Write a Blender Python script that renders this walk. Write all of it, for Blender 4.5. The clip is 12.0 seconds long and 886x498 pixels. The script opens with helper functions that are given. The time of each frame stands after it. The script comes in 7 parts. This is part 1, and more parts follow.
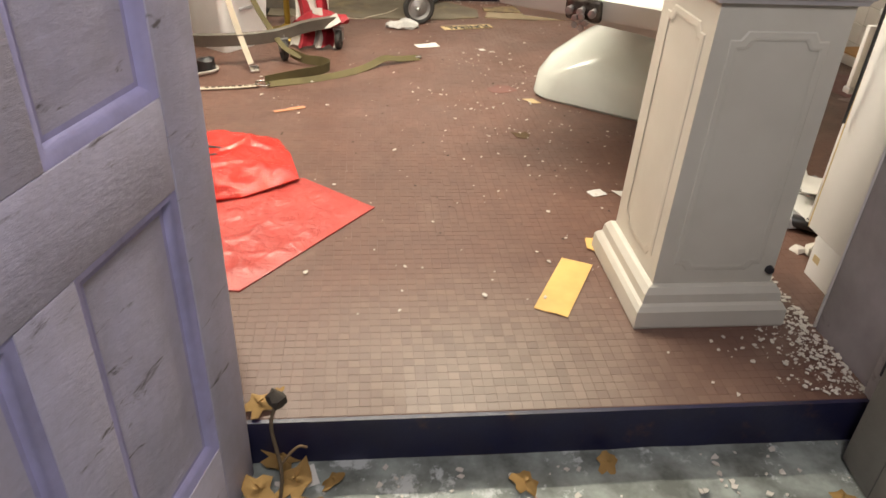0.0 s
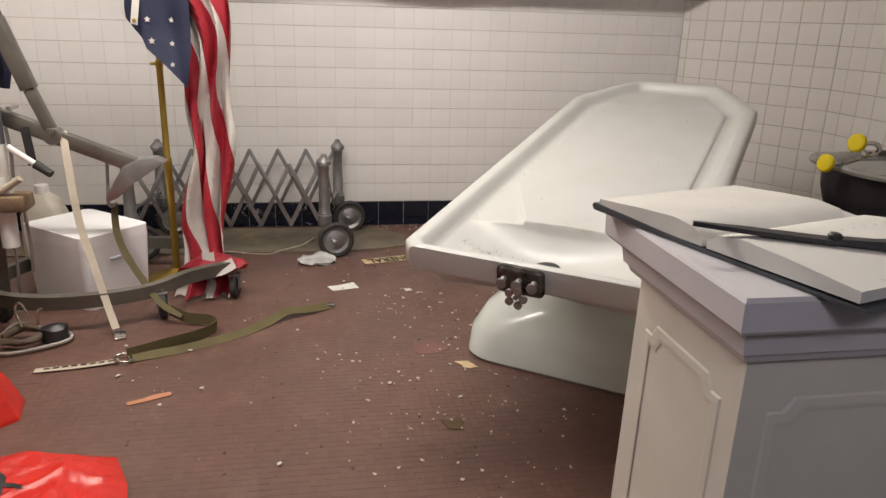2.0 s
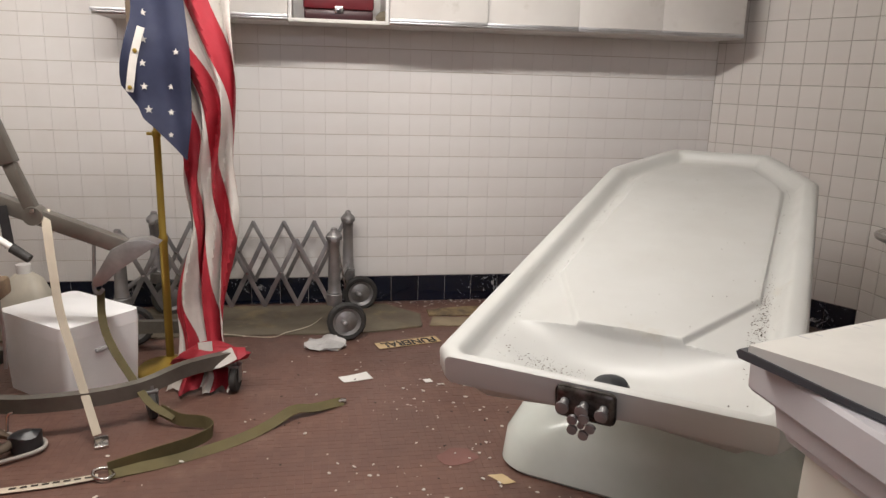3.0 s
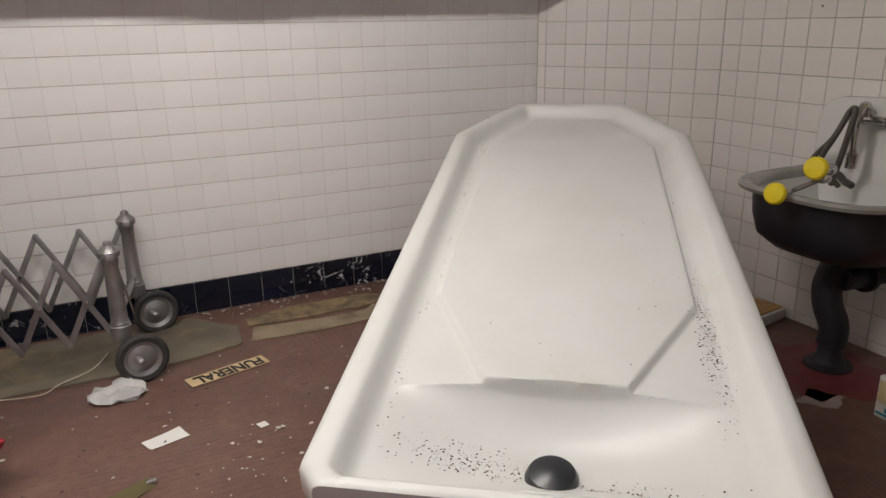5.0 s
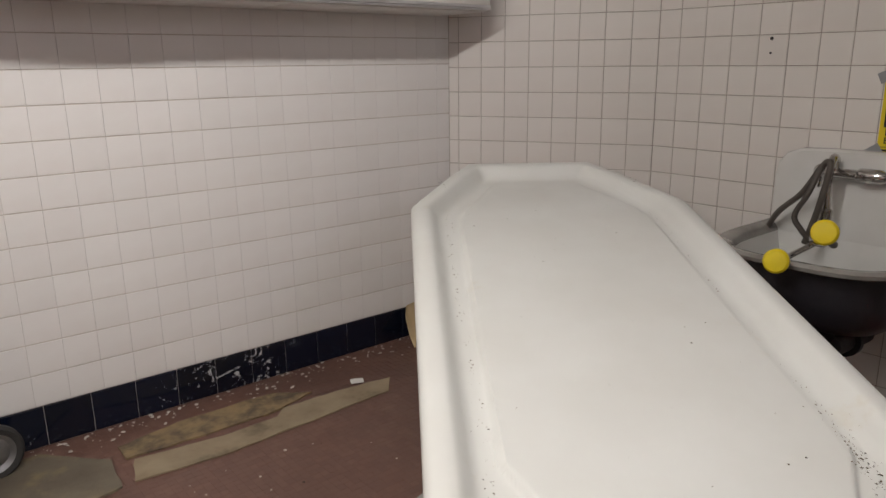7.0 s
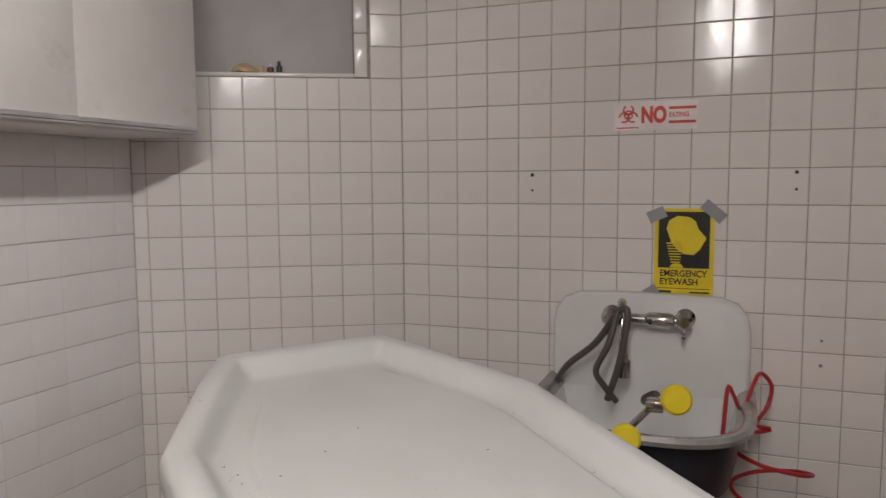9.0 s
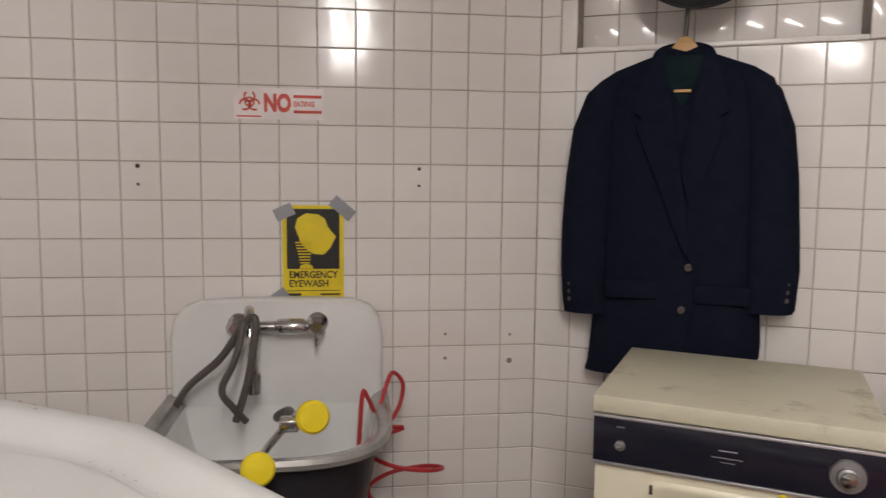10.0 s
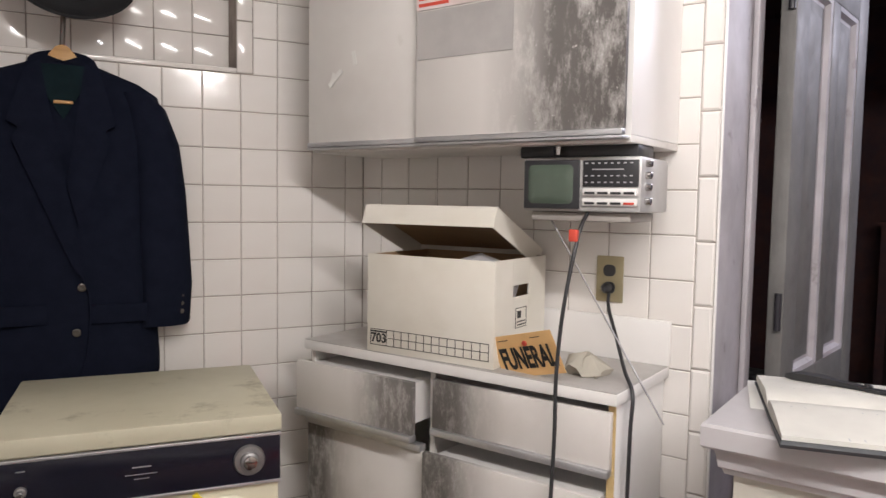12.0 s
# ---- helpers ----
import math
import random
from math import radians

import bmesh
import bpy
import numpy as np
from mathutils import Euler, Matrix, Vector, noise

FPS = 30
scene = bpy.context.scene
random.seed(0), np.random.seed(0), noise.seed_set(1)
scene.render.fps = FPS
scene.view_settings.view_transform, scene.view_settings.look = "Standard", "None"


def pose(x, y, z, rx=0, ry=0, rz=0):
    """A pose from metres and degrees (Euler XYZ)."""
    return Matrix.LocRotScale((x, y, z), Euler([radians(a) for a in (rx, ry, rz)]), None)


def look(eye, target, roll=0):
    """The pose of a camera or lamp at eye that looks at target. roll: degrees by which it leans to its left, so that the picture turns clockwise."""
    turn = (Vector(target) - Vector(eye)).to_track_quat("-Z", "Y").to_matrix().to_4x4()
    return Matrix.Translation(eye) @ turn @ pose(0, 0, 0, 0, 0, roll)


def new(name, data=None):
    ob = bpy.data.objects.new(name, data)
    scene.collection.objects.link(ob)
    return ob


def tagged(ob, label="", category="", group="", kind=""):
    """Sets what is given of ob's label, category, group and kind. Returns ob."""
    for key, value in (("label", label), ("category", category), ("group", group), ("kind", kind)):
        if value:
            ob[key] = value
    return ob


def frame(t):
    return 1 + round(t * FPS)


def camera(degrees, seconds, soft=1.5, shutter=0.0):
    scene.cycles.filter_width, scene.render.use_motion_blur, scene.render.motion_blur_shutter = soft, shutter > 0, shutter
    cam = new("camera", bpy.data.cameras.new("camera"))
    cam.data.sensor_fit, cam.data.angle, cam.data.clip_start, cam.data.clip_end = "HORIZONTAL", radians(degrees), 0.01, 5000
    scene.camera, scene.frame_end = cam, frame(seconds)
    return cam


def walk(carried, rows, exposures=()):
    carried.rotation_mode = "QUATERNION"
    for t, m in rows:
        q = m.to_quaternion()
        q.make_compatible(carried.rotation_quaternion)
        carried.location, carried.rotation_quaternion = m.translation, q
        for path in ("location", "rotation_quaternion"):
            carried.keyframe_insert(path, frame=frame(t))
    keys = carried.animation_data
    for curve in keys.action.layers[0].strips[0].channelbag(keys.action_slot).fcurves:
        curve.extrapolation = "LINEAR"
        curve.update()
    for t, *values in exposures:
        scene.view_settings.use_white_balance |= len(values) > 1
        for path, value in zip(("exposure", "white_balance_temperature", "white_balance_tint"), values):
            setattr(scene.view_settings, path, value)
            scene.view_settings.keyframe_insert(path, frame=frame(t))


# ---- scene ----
cam = camera(63.2, 12.0, 1.4, 0.12)
PATH = [
    (0, (-1.056, -0.385, 1.157), (-0.852, 1.299, 0.097), 3.0),
    (0.5, (-0.934, -0.291, 1.19), (-0.653, 1.497, 0.339), 1.1),
    (1, (-0.904, -0.051, 1.214), (-0.533, 1.778, 0.494), 1.1),
    (1.5, (-0.907, 0.138, 1.207), (-0.525, 1.984, 0.538), 1.5),
    (2, (-0.831, 0.376, 1.207), (-0.493, 2.251, 0.599), 1.8),
    (2.5, (-0.811, 0.555, 1.228), (-0.512, 2.463, 0.706), 1.6),
    (2.7, (-0.835, 0.631, 1.227), (-0.531, 2.548, 0.746), 1.6),
    (4.3, (-0.909, 1.13, 1.225), (-0.226, 2.957, 0.788), -0.5),
    (4.5, (-0.874, 1.224, 1.224), (-0.144, 3.021, 0.739), -0.7),
    (5, (-0.807, 1.35, 1.257), (0.032, 3.063, 0.654), -1.0),
    (5.5, (-0.79, 1.433, 1.253), (0.166, 3.056, 0.582), -0.7),
    (6, (-0.833, 1.636, 1.265), (0.26, 3.169, 0.589), -0.5),
    (6.5, (-0.863, 1.802, 1.275), (0.321, 3.293, 0.661), -0.7),
    (6.7, (-0.856, 1.871, 1.268), (0.339, 3.37, 0.696), -0.8),
    (8.5, (-0.75, 2.615, 1.333), (0.93, 3.687, 1.166), 0.5),
    (9, (-0.546, 2.714, 1.322), (1.305, 3.446, 1.135), -0.4),
    (9.5, (-0.386, 2.746, 1.317), (1.583, 3.034, 1.122), -0.2),
    (10, (-0.322, 2.74, 1.317), (1.65, 2.476, 1.12), 0.6),
    (10.5, (-0.293, 2.775, 1.314), (1.536, 1.984, 1.139), 0.2),
    (11, (-0.292, 2.806, 1.329), (1.322, 1.637, 1.156), 0.3),
    (11.5, (-0.308, 2.799, 1.327), (1.085, 1.372, 1.172), 0.7),
    (12, (-0.326, 2.789, 1.324), (0.833, 1.165, 1.186), 0.9),
]
walk(cam, [(t, look(eye, target, roll)) for t, eye, target, roll in PATH],
     ((0, 1.36, 7300, 5), (0.5, 1.0, 7000, 4), (1, 0.66, 6850, 7), (2, 0.46, 6650, 10), (2.7, 0.4, 6500, 10), (4.3, 0.28, 6400, 10), (5, 0.24, 6400, 10), (6.5, 0.24, 6400, 10),
      (8.5, 0.22, 6300, 12), (9.5, 0.42, 6300, 12), (10.5, 0.78, 6350, 13), (11.2, 0.78, 6300, 12), (12, 0.74, 6250, 12)))

# ---- world and light ----
world = bpy.data.worlds.new("world")
scene.world = world
world.use_nodes = True
world.node_tree.nodes["Background"].inputs[0].default_value = (0.35, 0.42, 0.75, 1)
world.node_tree.nodes["Background"].inputs[1].default_value = 0.06


def area_lamp(name, m, sx, sy, watts, colour):
    data = bpy.data.lights.new(name, "AREA")
    data.shape, data.size, data.size_y, data.energy, data.color = "RECTANGLE", sx, sy, watts, colour
    ob = new(name, data)
    ob.matrix_world = m
    return ob


TUBE_X, TUBE_Y, TUBE_Z = -1.32, 2.70, 2.30
for side in (-1, 1):
    area_lamp("tube_light", pose(TUBE_X, TUBE_Y + side * 0.075, TUBE_Z + 0.0, side * 58), 2.5, 0.09, 38, (1.0, 0.95, 0.89))
# No lamp stands here: added fill in place of a carried torch.
area_lamp("yard_light", look((-1.0, -0.85, 2.35), (-0.4, 1.0, 0.4)), 0.5, 0.5, 12.5, (0.89, 0.87, 1.0))
scene.view_settings.exposure = 0.0


# ---- materials ----
class Graph:
    """Small helper to write node materials."""

    def __init__(self, name, rough=0.5, metal=0.0, spec=0.5):
        self.mat = bpy.data.materials.new(name)
        self.mat.use_nodes = True
        self.nodes, self.links = self.mat.node_tree.nodes, self.mat.node_tree.links
        self.bsdf = self.nodes["Principled BSDF"]
        self.set("Roughness", rough), self.set("Metallic", metal), self.set("Specular IOR Level", spec)
        self.coord = self.nodes.new("ShaderNodeTexCoord").outputs["Object"]

    def set(self, key, value):
        self.bsdf.inputs[key].default_value = value

    def link(self, out, key):
        self.links.new(out, self.bsdf.inputs[key])

    def noise(self, scale, detail=4, rough=0.6, stretch=None, distort=0.0):
        n = self.nodes.new("ShaderNodeTexNoise")
        n.inputs["Scale"].default_value, n.inputs["Detail"].default_value = scale, detail
        n.inputs["Roughness"].default_value, n.inputs["Distortion"].default_value = rough, distort
        src = self.coord
        if stretch:
            mp = self.nodes.new("ShaderNodeMapping")
            mp.inputs["Scale"].default_value = stretch
            self.links.new(src, mp.inputs[0])
            src = mp.outputs[0]
        self.links.new(src, n.inputs["Vector"])
        return n.outputs["Fac"]

    def ramp(self, fac, *stops):
        n = self.nodes.new("ShaderNodeValToRGB")
        el = n.color_ramp.elements
        while len(el) < len(stops):
            el.new(0.5)
        for e, (p, c) in zip(el, stops):
            e.position = p
            e.color = (*c, 1) if isinstance(c, tuple) else (c, c, c, 1)
        self.links.new(fac, n.inputs[0])
        return n.outputs[0]

    def mix(self, fac, a, b, mode="MIX"):
        n = self.nodes.new("ShaderNodeMix")
        n.data_type, n.blend_type = "RGBA", mode
        for key, v in ((0, fac), (6, a), (7, b)):
            if isinstance(v, (int, float)):
                n.inputs[key].default_value = v
            elif isinstance(v, tuple):
                n.inputs[key].default_value = (*v, 1)
            else:
                self.links.new(v, n.inputs[key])
        return n.outputs[2]

    def rand(self, island=False):
        if island:
            return self.nodes.new("ShaderNodeNewGeometry").outputs["Random Per Island"]
        return self.nodes.new("ShaderNodeObjectInfo").outputs["Random"]

    def bump(self, height, strength=0.2, dist=0.01):
        n = self.nodes.new("ShaderNodeBump")
        n.inputs["Strength"].default_value, n.inputs["Distance"].default_value = strength, dist
        self.links.new(height, n.inputs["Height"])
        self.links.new(n.outputs[0], self.bsdf.inputs["Normal"])


def mottled(name, a, b, scale=6, rough=0.5, metal=0.0, bump=0.1, fine=90, stain=None, stain_at=(0.6, 0.75), stain_scale=3, stretch=None, spec=0.5):
    g = Graph(name, rough, metal, spec)
    col = g.mix(g.ramp(g.noise(scale, stretch=stretch), (0.35, 0.0), (0.65, 1.0)), a, b)
    if stain:
        col = g.mix(g.ramp(g.noise(stain_scale, 8, 0.7), (stain_at[0], 0.0), (stain_at[1], 1.0)), col, stain)
    g.link(col, "Base Color")
    low = max(rough - 0.08, 0.29) if rough > 0.27 else max(rough - 0.08, 0.03)
    g.link(g.ramp(g.noise(scale * 2.3), (0.3, low), (0.7, min(rough + (0.1 if rough > 0.27 else 0.05), 1))), "Roughness")
    if bump:
        g.bump(g.noise(fine, 3), bump, 0.004)
    return g.mat


def tile_material(name, a, b, rough, island=False):
    g = Graph(name, rough)
    col = g.mix(g.rand(island), a, b)
    col = g.mix(g.ramp(g.noise(2.2, 6), (0.45, 0.0), (0.8, 0.25)), col, (0.5, 0.43, 0.36))
    g.link(col, "Base Color")
    g.link(g.ramp(g.noise(5, 4), (0.3, rough * 0.7), (0.75, rough * 2.2)), "Roughness")
    g.bump(g.noise(9, 2), 0.06, 0.01)
    return g.mat


WALL_TILE = tile_material("white_glazed_tile", (0.75, 0.72, 0.69), (0.715, 0.685, 0.655), 0.08)
WALL_TILE_FAR = tile_material("white_glazed_tile_far", (0.75, 0.72, 0.69), (0.715, 0.685, 0.655), 0.10, True)
NORTH_TILE = tile_material("cool_white_tile", (0.78, 0.76, 0.745), (0.75, 0.73, 0.715), 0.12)
NORTH_TILE_FAR = tile_material("cool_white_tile_far", (0.78, 0.76, 0.745), (0.75, 0.73, 0.715), 0.12, True)
GROUT = mottled("grey_brown_grout", (0.40, 0.35, 0.31), (0.27, 0.235, 0.21), 14, 0.9)
PALE_GROUT = mottled("pale_brown_grout", (0.57, 0.515, 0.47), (0.46, 0.41, 0.37), 9, 0.9)


def navy_base():
    g = Graph("navy_glazed_base", 0.12)
    col = g.mix(g.rand(), (0.004, 0.006, 0.014), (0.006, 0.009, 0.022))
    g.coord = g.nodes.new("ShaderNodeNewGeometry").outputs["Position"]
    chip = g.ramp(g.noise(11, 10, 0.75, distort=1.8), (0.585, 0.0), (0.61, 1.0))
    chip = g.mix(1.0, chip, g.ramp(g.noise(1.7, 2), (0.46, 0.0), (0.56, 1.0)), "MULTIPLY")
    g.link(g.mix(chip, col, (0.5, 0.5, 0.5)), "Base Color")
    return g.mat


NAVY_TILE = navy_base()


def mosaic(name, island):
    g = Graph(name, 0.42)
    col = g.mix(g.rand(island), (0.136, 0.070, 0.053), (0.160, 0.085, 0.064))
    col = g.mix(g.ramp(g.noise(1.3, 7, 0.65), (0.42, 0.0), (0.72, 0.6)), col, (0.075, 0.045, 0.038))
    col = g.mix(g.ramp(g.noise(5, 8, 0.7), (0.56, 0.0), (0.8, 0.5)), col, (0.25, 0.17, 0.135))
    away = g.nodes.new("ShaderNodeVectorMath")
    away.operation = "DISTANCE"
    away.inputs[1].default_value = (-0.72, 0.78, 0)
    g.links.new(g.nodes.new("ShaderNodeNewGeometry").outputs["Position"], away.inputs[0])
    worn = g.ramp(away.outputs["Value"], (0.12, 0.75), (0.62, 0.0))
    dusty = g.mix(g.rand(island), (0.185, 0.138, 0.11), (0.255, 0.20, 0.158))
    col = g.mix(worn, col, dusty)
    g.link(col, "Base Color")
    g.link(g.ramp(g.noise(2.1, 6), (0.3, 0.30), (0.7, 0.55)), "Roughness")
    return g.mat


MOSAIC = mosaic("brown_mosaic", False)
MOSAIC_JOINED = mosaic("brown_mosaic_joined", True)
FLOOR_GROUT = mottled("floor_grout", (0.132, 0.072, 0.055), (0.148, 0.082, 0.062), 5, 0.85)
PORCELAIN = mottled("white_porcelain", (0.70, 0.70, 0.685), (0.64, 0.64, 0.62), 3, 0.12, bump=0.02, fine=20, stain=(0.46, 0.41, 0.31), stain_at=(0.64, 0.9), stain_scale=5)
TABLE_PORCELAIN = mottled("dusty_white_porcelain", (0.555, 0.56, 0.54), (0.52, 0.52, 0.495), 3, 0.37, bump=0.0, stain=(0.46, 0.41, 0.31), stain_at=(0.62, 0.9), stain_scale=5)
PORCELAIN_BASE = mottled("aged_porcelain", (0.62, 0.66, 0.62), (0.54, 0.58, 0.54), 3, 0.2, bump=0.03, fine=20, stain=(0.34, 0.30, 0.22), stain_at=(0.68, 0.9))
LAMINATE = mottled("dirty_white_laminate", (0.72, 0.70, 0.67), (0.63, 0.60, 0.57), 2.2, 0.42, bump=0.05, stain=(0.42, 0.38, 0.33), stain_at=(0.58, 0.8), stain_scale=4)
LAMINATE_CLEAN = mottled("white_laminate", (0.76, 0.74, 0.72), (0.70, 0.68, 0.66), 2.5, 0.35, bump=0.03)


def sooty(name, stops, strong=1.0):
    """Laminate sooted over a band across its width; stops run from the low x side."""
    g = Graph(name, 0.5)
    col = g.mix(g.noise(3), (0.72, 0.69, 0.66), (0.60, 0.57, 0.54))
    rust = g.ramp(g.noise(2.4, 6, 0.6), (0.52, 0.0), (0.75, 0.5))
    col = g.mix(rust, col, (0.46, 0.42, 0.37))
    world_space = g.coord
    g.coord = g.nodes.new("ShaderNodeTexCoord").outputs["Generated"]
    sep = g.nodes.new("ShaderNodeSeparateXYZ")
    g.links.new(g.coord, sep.inputs[0])
    band = g.ramp(sep.outputs[0], *stops)
    g.coord = world_space
    speck = g.ramp(g.noise(24, 12, 0.8, (1, 1, 0.4)), (0.30, 0.3), (0.52, 1.0))
    dirt = g.mix(1.0, band, speck, "MULTIPLY")
    col = g.mix(dirt, col, (0.075, 0.066, 0.060))
    pale = g.ramp(g.noise(95, 6, 0.7), (0.64, 0.0), (0.70, 0.6))
    g.link(g.mix(pale, col, (0.70, 0.68, 0.64)), "Base Color")
    g.bump(g.noise(40, 4), 0.12, 0.003)
    return g.mat


SOOTY_LOW = sooty("soot_low_side", ((0.0, 1.0), (0.32, 0.9), (0.46, 0.45), (0.64, 0.0)))
SOOTY_HIGH = sooty("soot_high_side", ((0.55, 0.0), (0.72, 0.4), (0.85, 0.9), (1.0, 0.9)))
SOOTY_MID = sooty("soot_drawer_end", ((0.0, 0.9), (0.25, 0.8), (0.5, 0.1), (0.7, 0.0)))
ALU = mottled("aluminium_strip", (0.74, 0.74, 0.76), (0.6, 0.6, 0.62), 8, 0.34, 0.85, bump=0.03)
CAST_ALU = mottled("cast_aluminium", (0.36, 0.35, 0.35), (0.24, 0.235, 0.235), 9, 0.42, 0.75, bump=0.15)
CHROME = mottled("worn_chrome", (0.66, 0.65, 0.64), (0.42, 0.40, 0.38), 14, 0.18, 1.0, bump=0.05)
STEEL_DARK = mottled("painted_hoist_steel", (0.175, 0.16, 0.14), (0.115, 0.105, 0.09), 6, 0.38, 0.35, bump=0.06)
CAST_IRON = mottled("black_cast_iron", (0.014, 0.013, 0.018), (0.024, 0.022, 0.027), 5, 0.45, bump=0.3, fine=60)
RUBBER = mottled("black_rubber", (0.022, 0.021, 0.021), (0.04, 0.038, 0.036), 12, 0.7)
BLACK_PLASTIC = mottled("black_plastic", (0.02, 0.02, 0.022), (0.03, 0.03, 0.033), 10, 0.35, bump=0.03)
PEDESTAL_PAINT = mottled("cream_painted_wood", (0.60, 0.575, 0.51), (0.53, 0.505, 0.44), 3, 0.48, bump=0.06, stain=(0.30, 0.27, 0.21), stain_at=(0.68, 0.9), stain_scale=5)

# Cap colour: greyer and slightly more lilac than the cream shaft.
CAP_GREY = mottled("lilac_grey_wood", (0.52, 0.50, 0.51), (0.45, 0.43, 0.44), 3, 0.5, bump=0.06, stain=(0.30, 0.27, 0.24), stain_at=(0.68, 0.9), stain_scale=5)


def door_paint():
    g = Graph("lilac_weathered_paint", 0.6)
    col = g.mix(g.ramp(g.noise(3.5, 8, 0.7), (0.38, 0.0), (0.62, 1.0)), (0.55, 0.52, 0.67), (0.42, 0.395, 0.49))
    crack = g.ramp(g.noise(5, 9, 0.75, (1, 1, 5), 0.6), (0.60, 0.0), (0.66, 1.0))
    col = g.mix(crack, col, (0.15, 0.13, 0.14))
    g.link(col, "Base Color")
    g.bump(g.noise(22, 6, 0.7, (1, 1, 2.5)), 0.5, 0.006)
    return g.mat


DOOR_PAINT = door_paint()
# Lilac moulding paint with the bluish outside light mixed into its colour.
DOOR_SKYLIT = mottled("sky_tinted_lilac_paint", (0.42, 0.40, 0.68), (0.34, 0.32, 0.52), 9, 0.55, bump=0.3, fine=40, stain=(0.22, 0.20, 0.24), stain_at=(0.62, 0.72), stain_scale=9)
JAMB_PAINT = mottled("grey_scuffed_paint", (0.42, 0.395, 0.42), (0.31, 0.29, 0.30), 5, 0.55, bump=0.2, stain=(0.12, 0.10, 0.09), stain_at=(0.6, 0.72), stain_scale=7)
# Grey paint set darker to hold the shade of grazing light.
DOOR_GREY_SHADED = mottled("shaded_grey_door_paint", (0.15, 0.145, 0.138), (0.11, 0.106, 0.10), 5, 0.6, bump=0.2, stain=(0.09, 0.08, 0.075), stain_at=(0.6, 0.72), stain_scale=7)
CONCRETE = mottled("painted_concrete", (0.36, 0.40, 0.37), (0.13, 0.14, 0.125), 9, 0.75, bump=0.6, fine=35, stain=(0.55, 0.58, 0.57), stain_at=(0.57, 0.63), stain_scale=11)
RISER = mottled("navy_riser_tile", (0.012, 0.013, 0.05), (0.016, 0.014, 0.04), 8, 0.4, stain=(0.10, 0.05, 0.04), stain_at=(0.6, 0.75), stain_scale=9)
PLASTER = mottled("ceiling_plaster", (0.62, 0.60, 0.57), (0.55, 0.53, 0.50), 2, 0.85)
DARK_BRICK = mottled("dark_brick", (0.09, 0.035, 0.03), (0.06, 0.03, 0.035), 6, 0.85)


def red_plastic_sheet(name, light, deep, rough):
    g = Graph(name, rough)
    g.link(g.mix(g.ramp(g.noise(4, 5), (0.35, 0.0), (0.7, 1.0)), light, deep), "Base Color")
    g.bump(g.noise(17, 5, 0.55, distort=2.2), 0.5, 0.012)
    return g.mat


RED_BAG = red_plastic_sheet("red_polythene", (0.66, 0.034, 0.024), (0.52, 0.02, 0.016), 0.14)
RED_SHEET = red_plastic_sheet("thin_red_polythene", (0.50, 0.075, 0.065), (0.42, 0.055, 0.05), 0.24)


def plain(name, colour, rough=0.5, metal=0.0, vary=0.82, scale=7, bump=0.05, fine=80):
    return mottled(name, colour, tuple(c * vary for c in colour), scale, rough, metal, bump, fine)


BLACK_INK = plain("black_ink", (0.015, 0.014, 0.014), 0.6)
AGED_PAGE = plain("aged_page", (0.60, 0.585, 0.54), 0.8, vary=0.9)
HOLE_GREY = plain("grey_plug", (0.22, 0.20, 0.19), 0.7)
RED_INK = plain("red_ink", (0.62, 0.075, 0.045), 0.5)
PAPER = plain("white_paper", (0.74, 0.73, 0.70), 0.8, vary=0.9)
ORANGE_CARD = plain("faded_orange_card", (0.80, 0.50, 0.22), 0.75)
YELLOW_CARD = plain("yellow_card", (0.80, 0.50, 0.17), 0.75)
TAN_CARD = mottled("tan_placard", (0.60, 0.47, 0.28), (0.5, 0.37, 0.2), 9, 0.8)
YELLOW = plain("bright_yellow", (0.80, 0.62, 0.01), 0.4)
RED_RUBBER = plain("red_rubber_hose", (0.42, 0.02, 0.025), 0.35)
BROWN_HOSE = plain("brown_rubber_hose", (0.085, 0.072, 0.062), 0.5)
NAVY_CLOTH = mottled("navy_wool", (0.0085, 0.0105, 0.021), (0.006, 0.0078, 0.0165), 30, 0.95, bump=0.15, fine=400, spec=0.08)
NAVY_LINING = mottled("dark_teal_lining", (0.007, 0.017, 0.021), (0.004, 0.011, 0.014), 20, 0.8, spec=0.1)
FLAG_BLUE = plain("flag_navy", (0.020, 0.025, 0.060), 0.7, bump=0.15, fine=300)
FLAG_RED = plain("flag_red", (0.36, 0.016, 0.03), 0.6, bump=0.15, fine=300)
FLAG_WHITE = plain("flag_white", (0.60, 0.57, 0.53), 0.7, bump=0.15, fine=300)
BRASS = plain("dull_brass", (0.42, 0.29, 0.06), 0.35, 0.8)
OLD_PLATE = plain("tarnished_plate", (0.36, 0.31, 0.19), 0.5, 0.35)
FOAM = plain("white_polystyrene", (0.87, 0.87, 0.88), 0.75, vary=0.95, bump=0.25, fine=180)
WEB_TAN = plain("cream_webbing", (0.56, 0.50, 0.40), 0.85, bump=0.3, fine=300)
WEB_OLIVE = plain("olive_webbing", (0.125, 0.102, 0.042), 0.8, vary=0.7, bump=0.3, fine=300)
CARDBOARD = mottled("brown_cardboard", (0.40, 0.235, 0.10), (0.33, 0.19, 0.08), 4, 0.8, stretch=(1, 1, 8))
BOX_WHITE = mottled("white_card_carton", (0.70, 0.67, 0.60), (0.63, 0.59, 0.51), 3, 0.8, stain=(0.50, 0.44, 0.33), stain_at=(0.62, 0.85))
KRAFT = plain("kraft_inside", (0.30, 0.19, 0.10), 0.85)
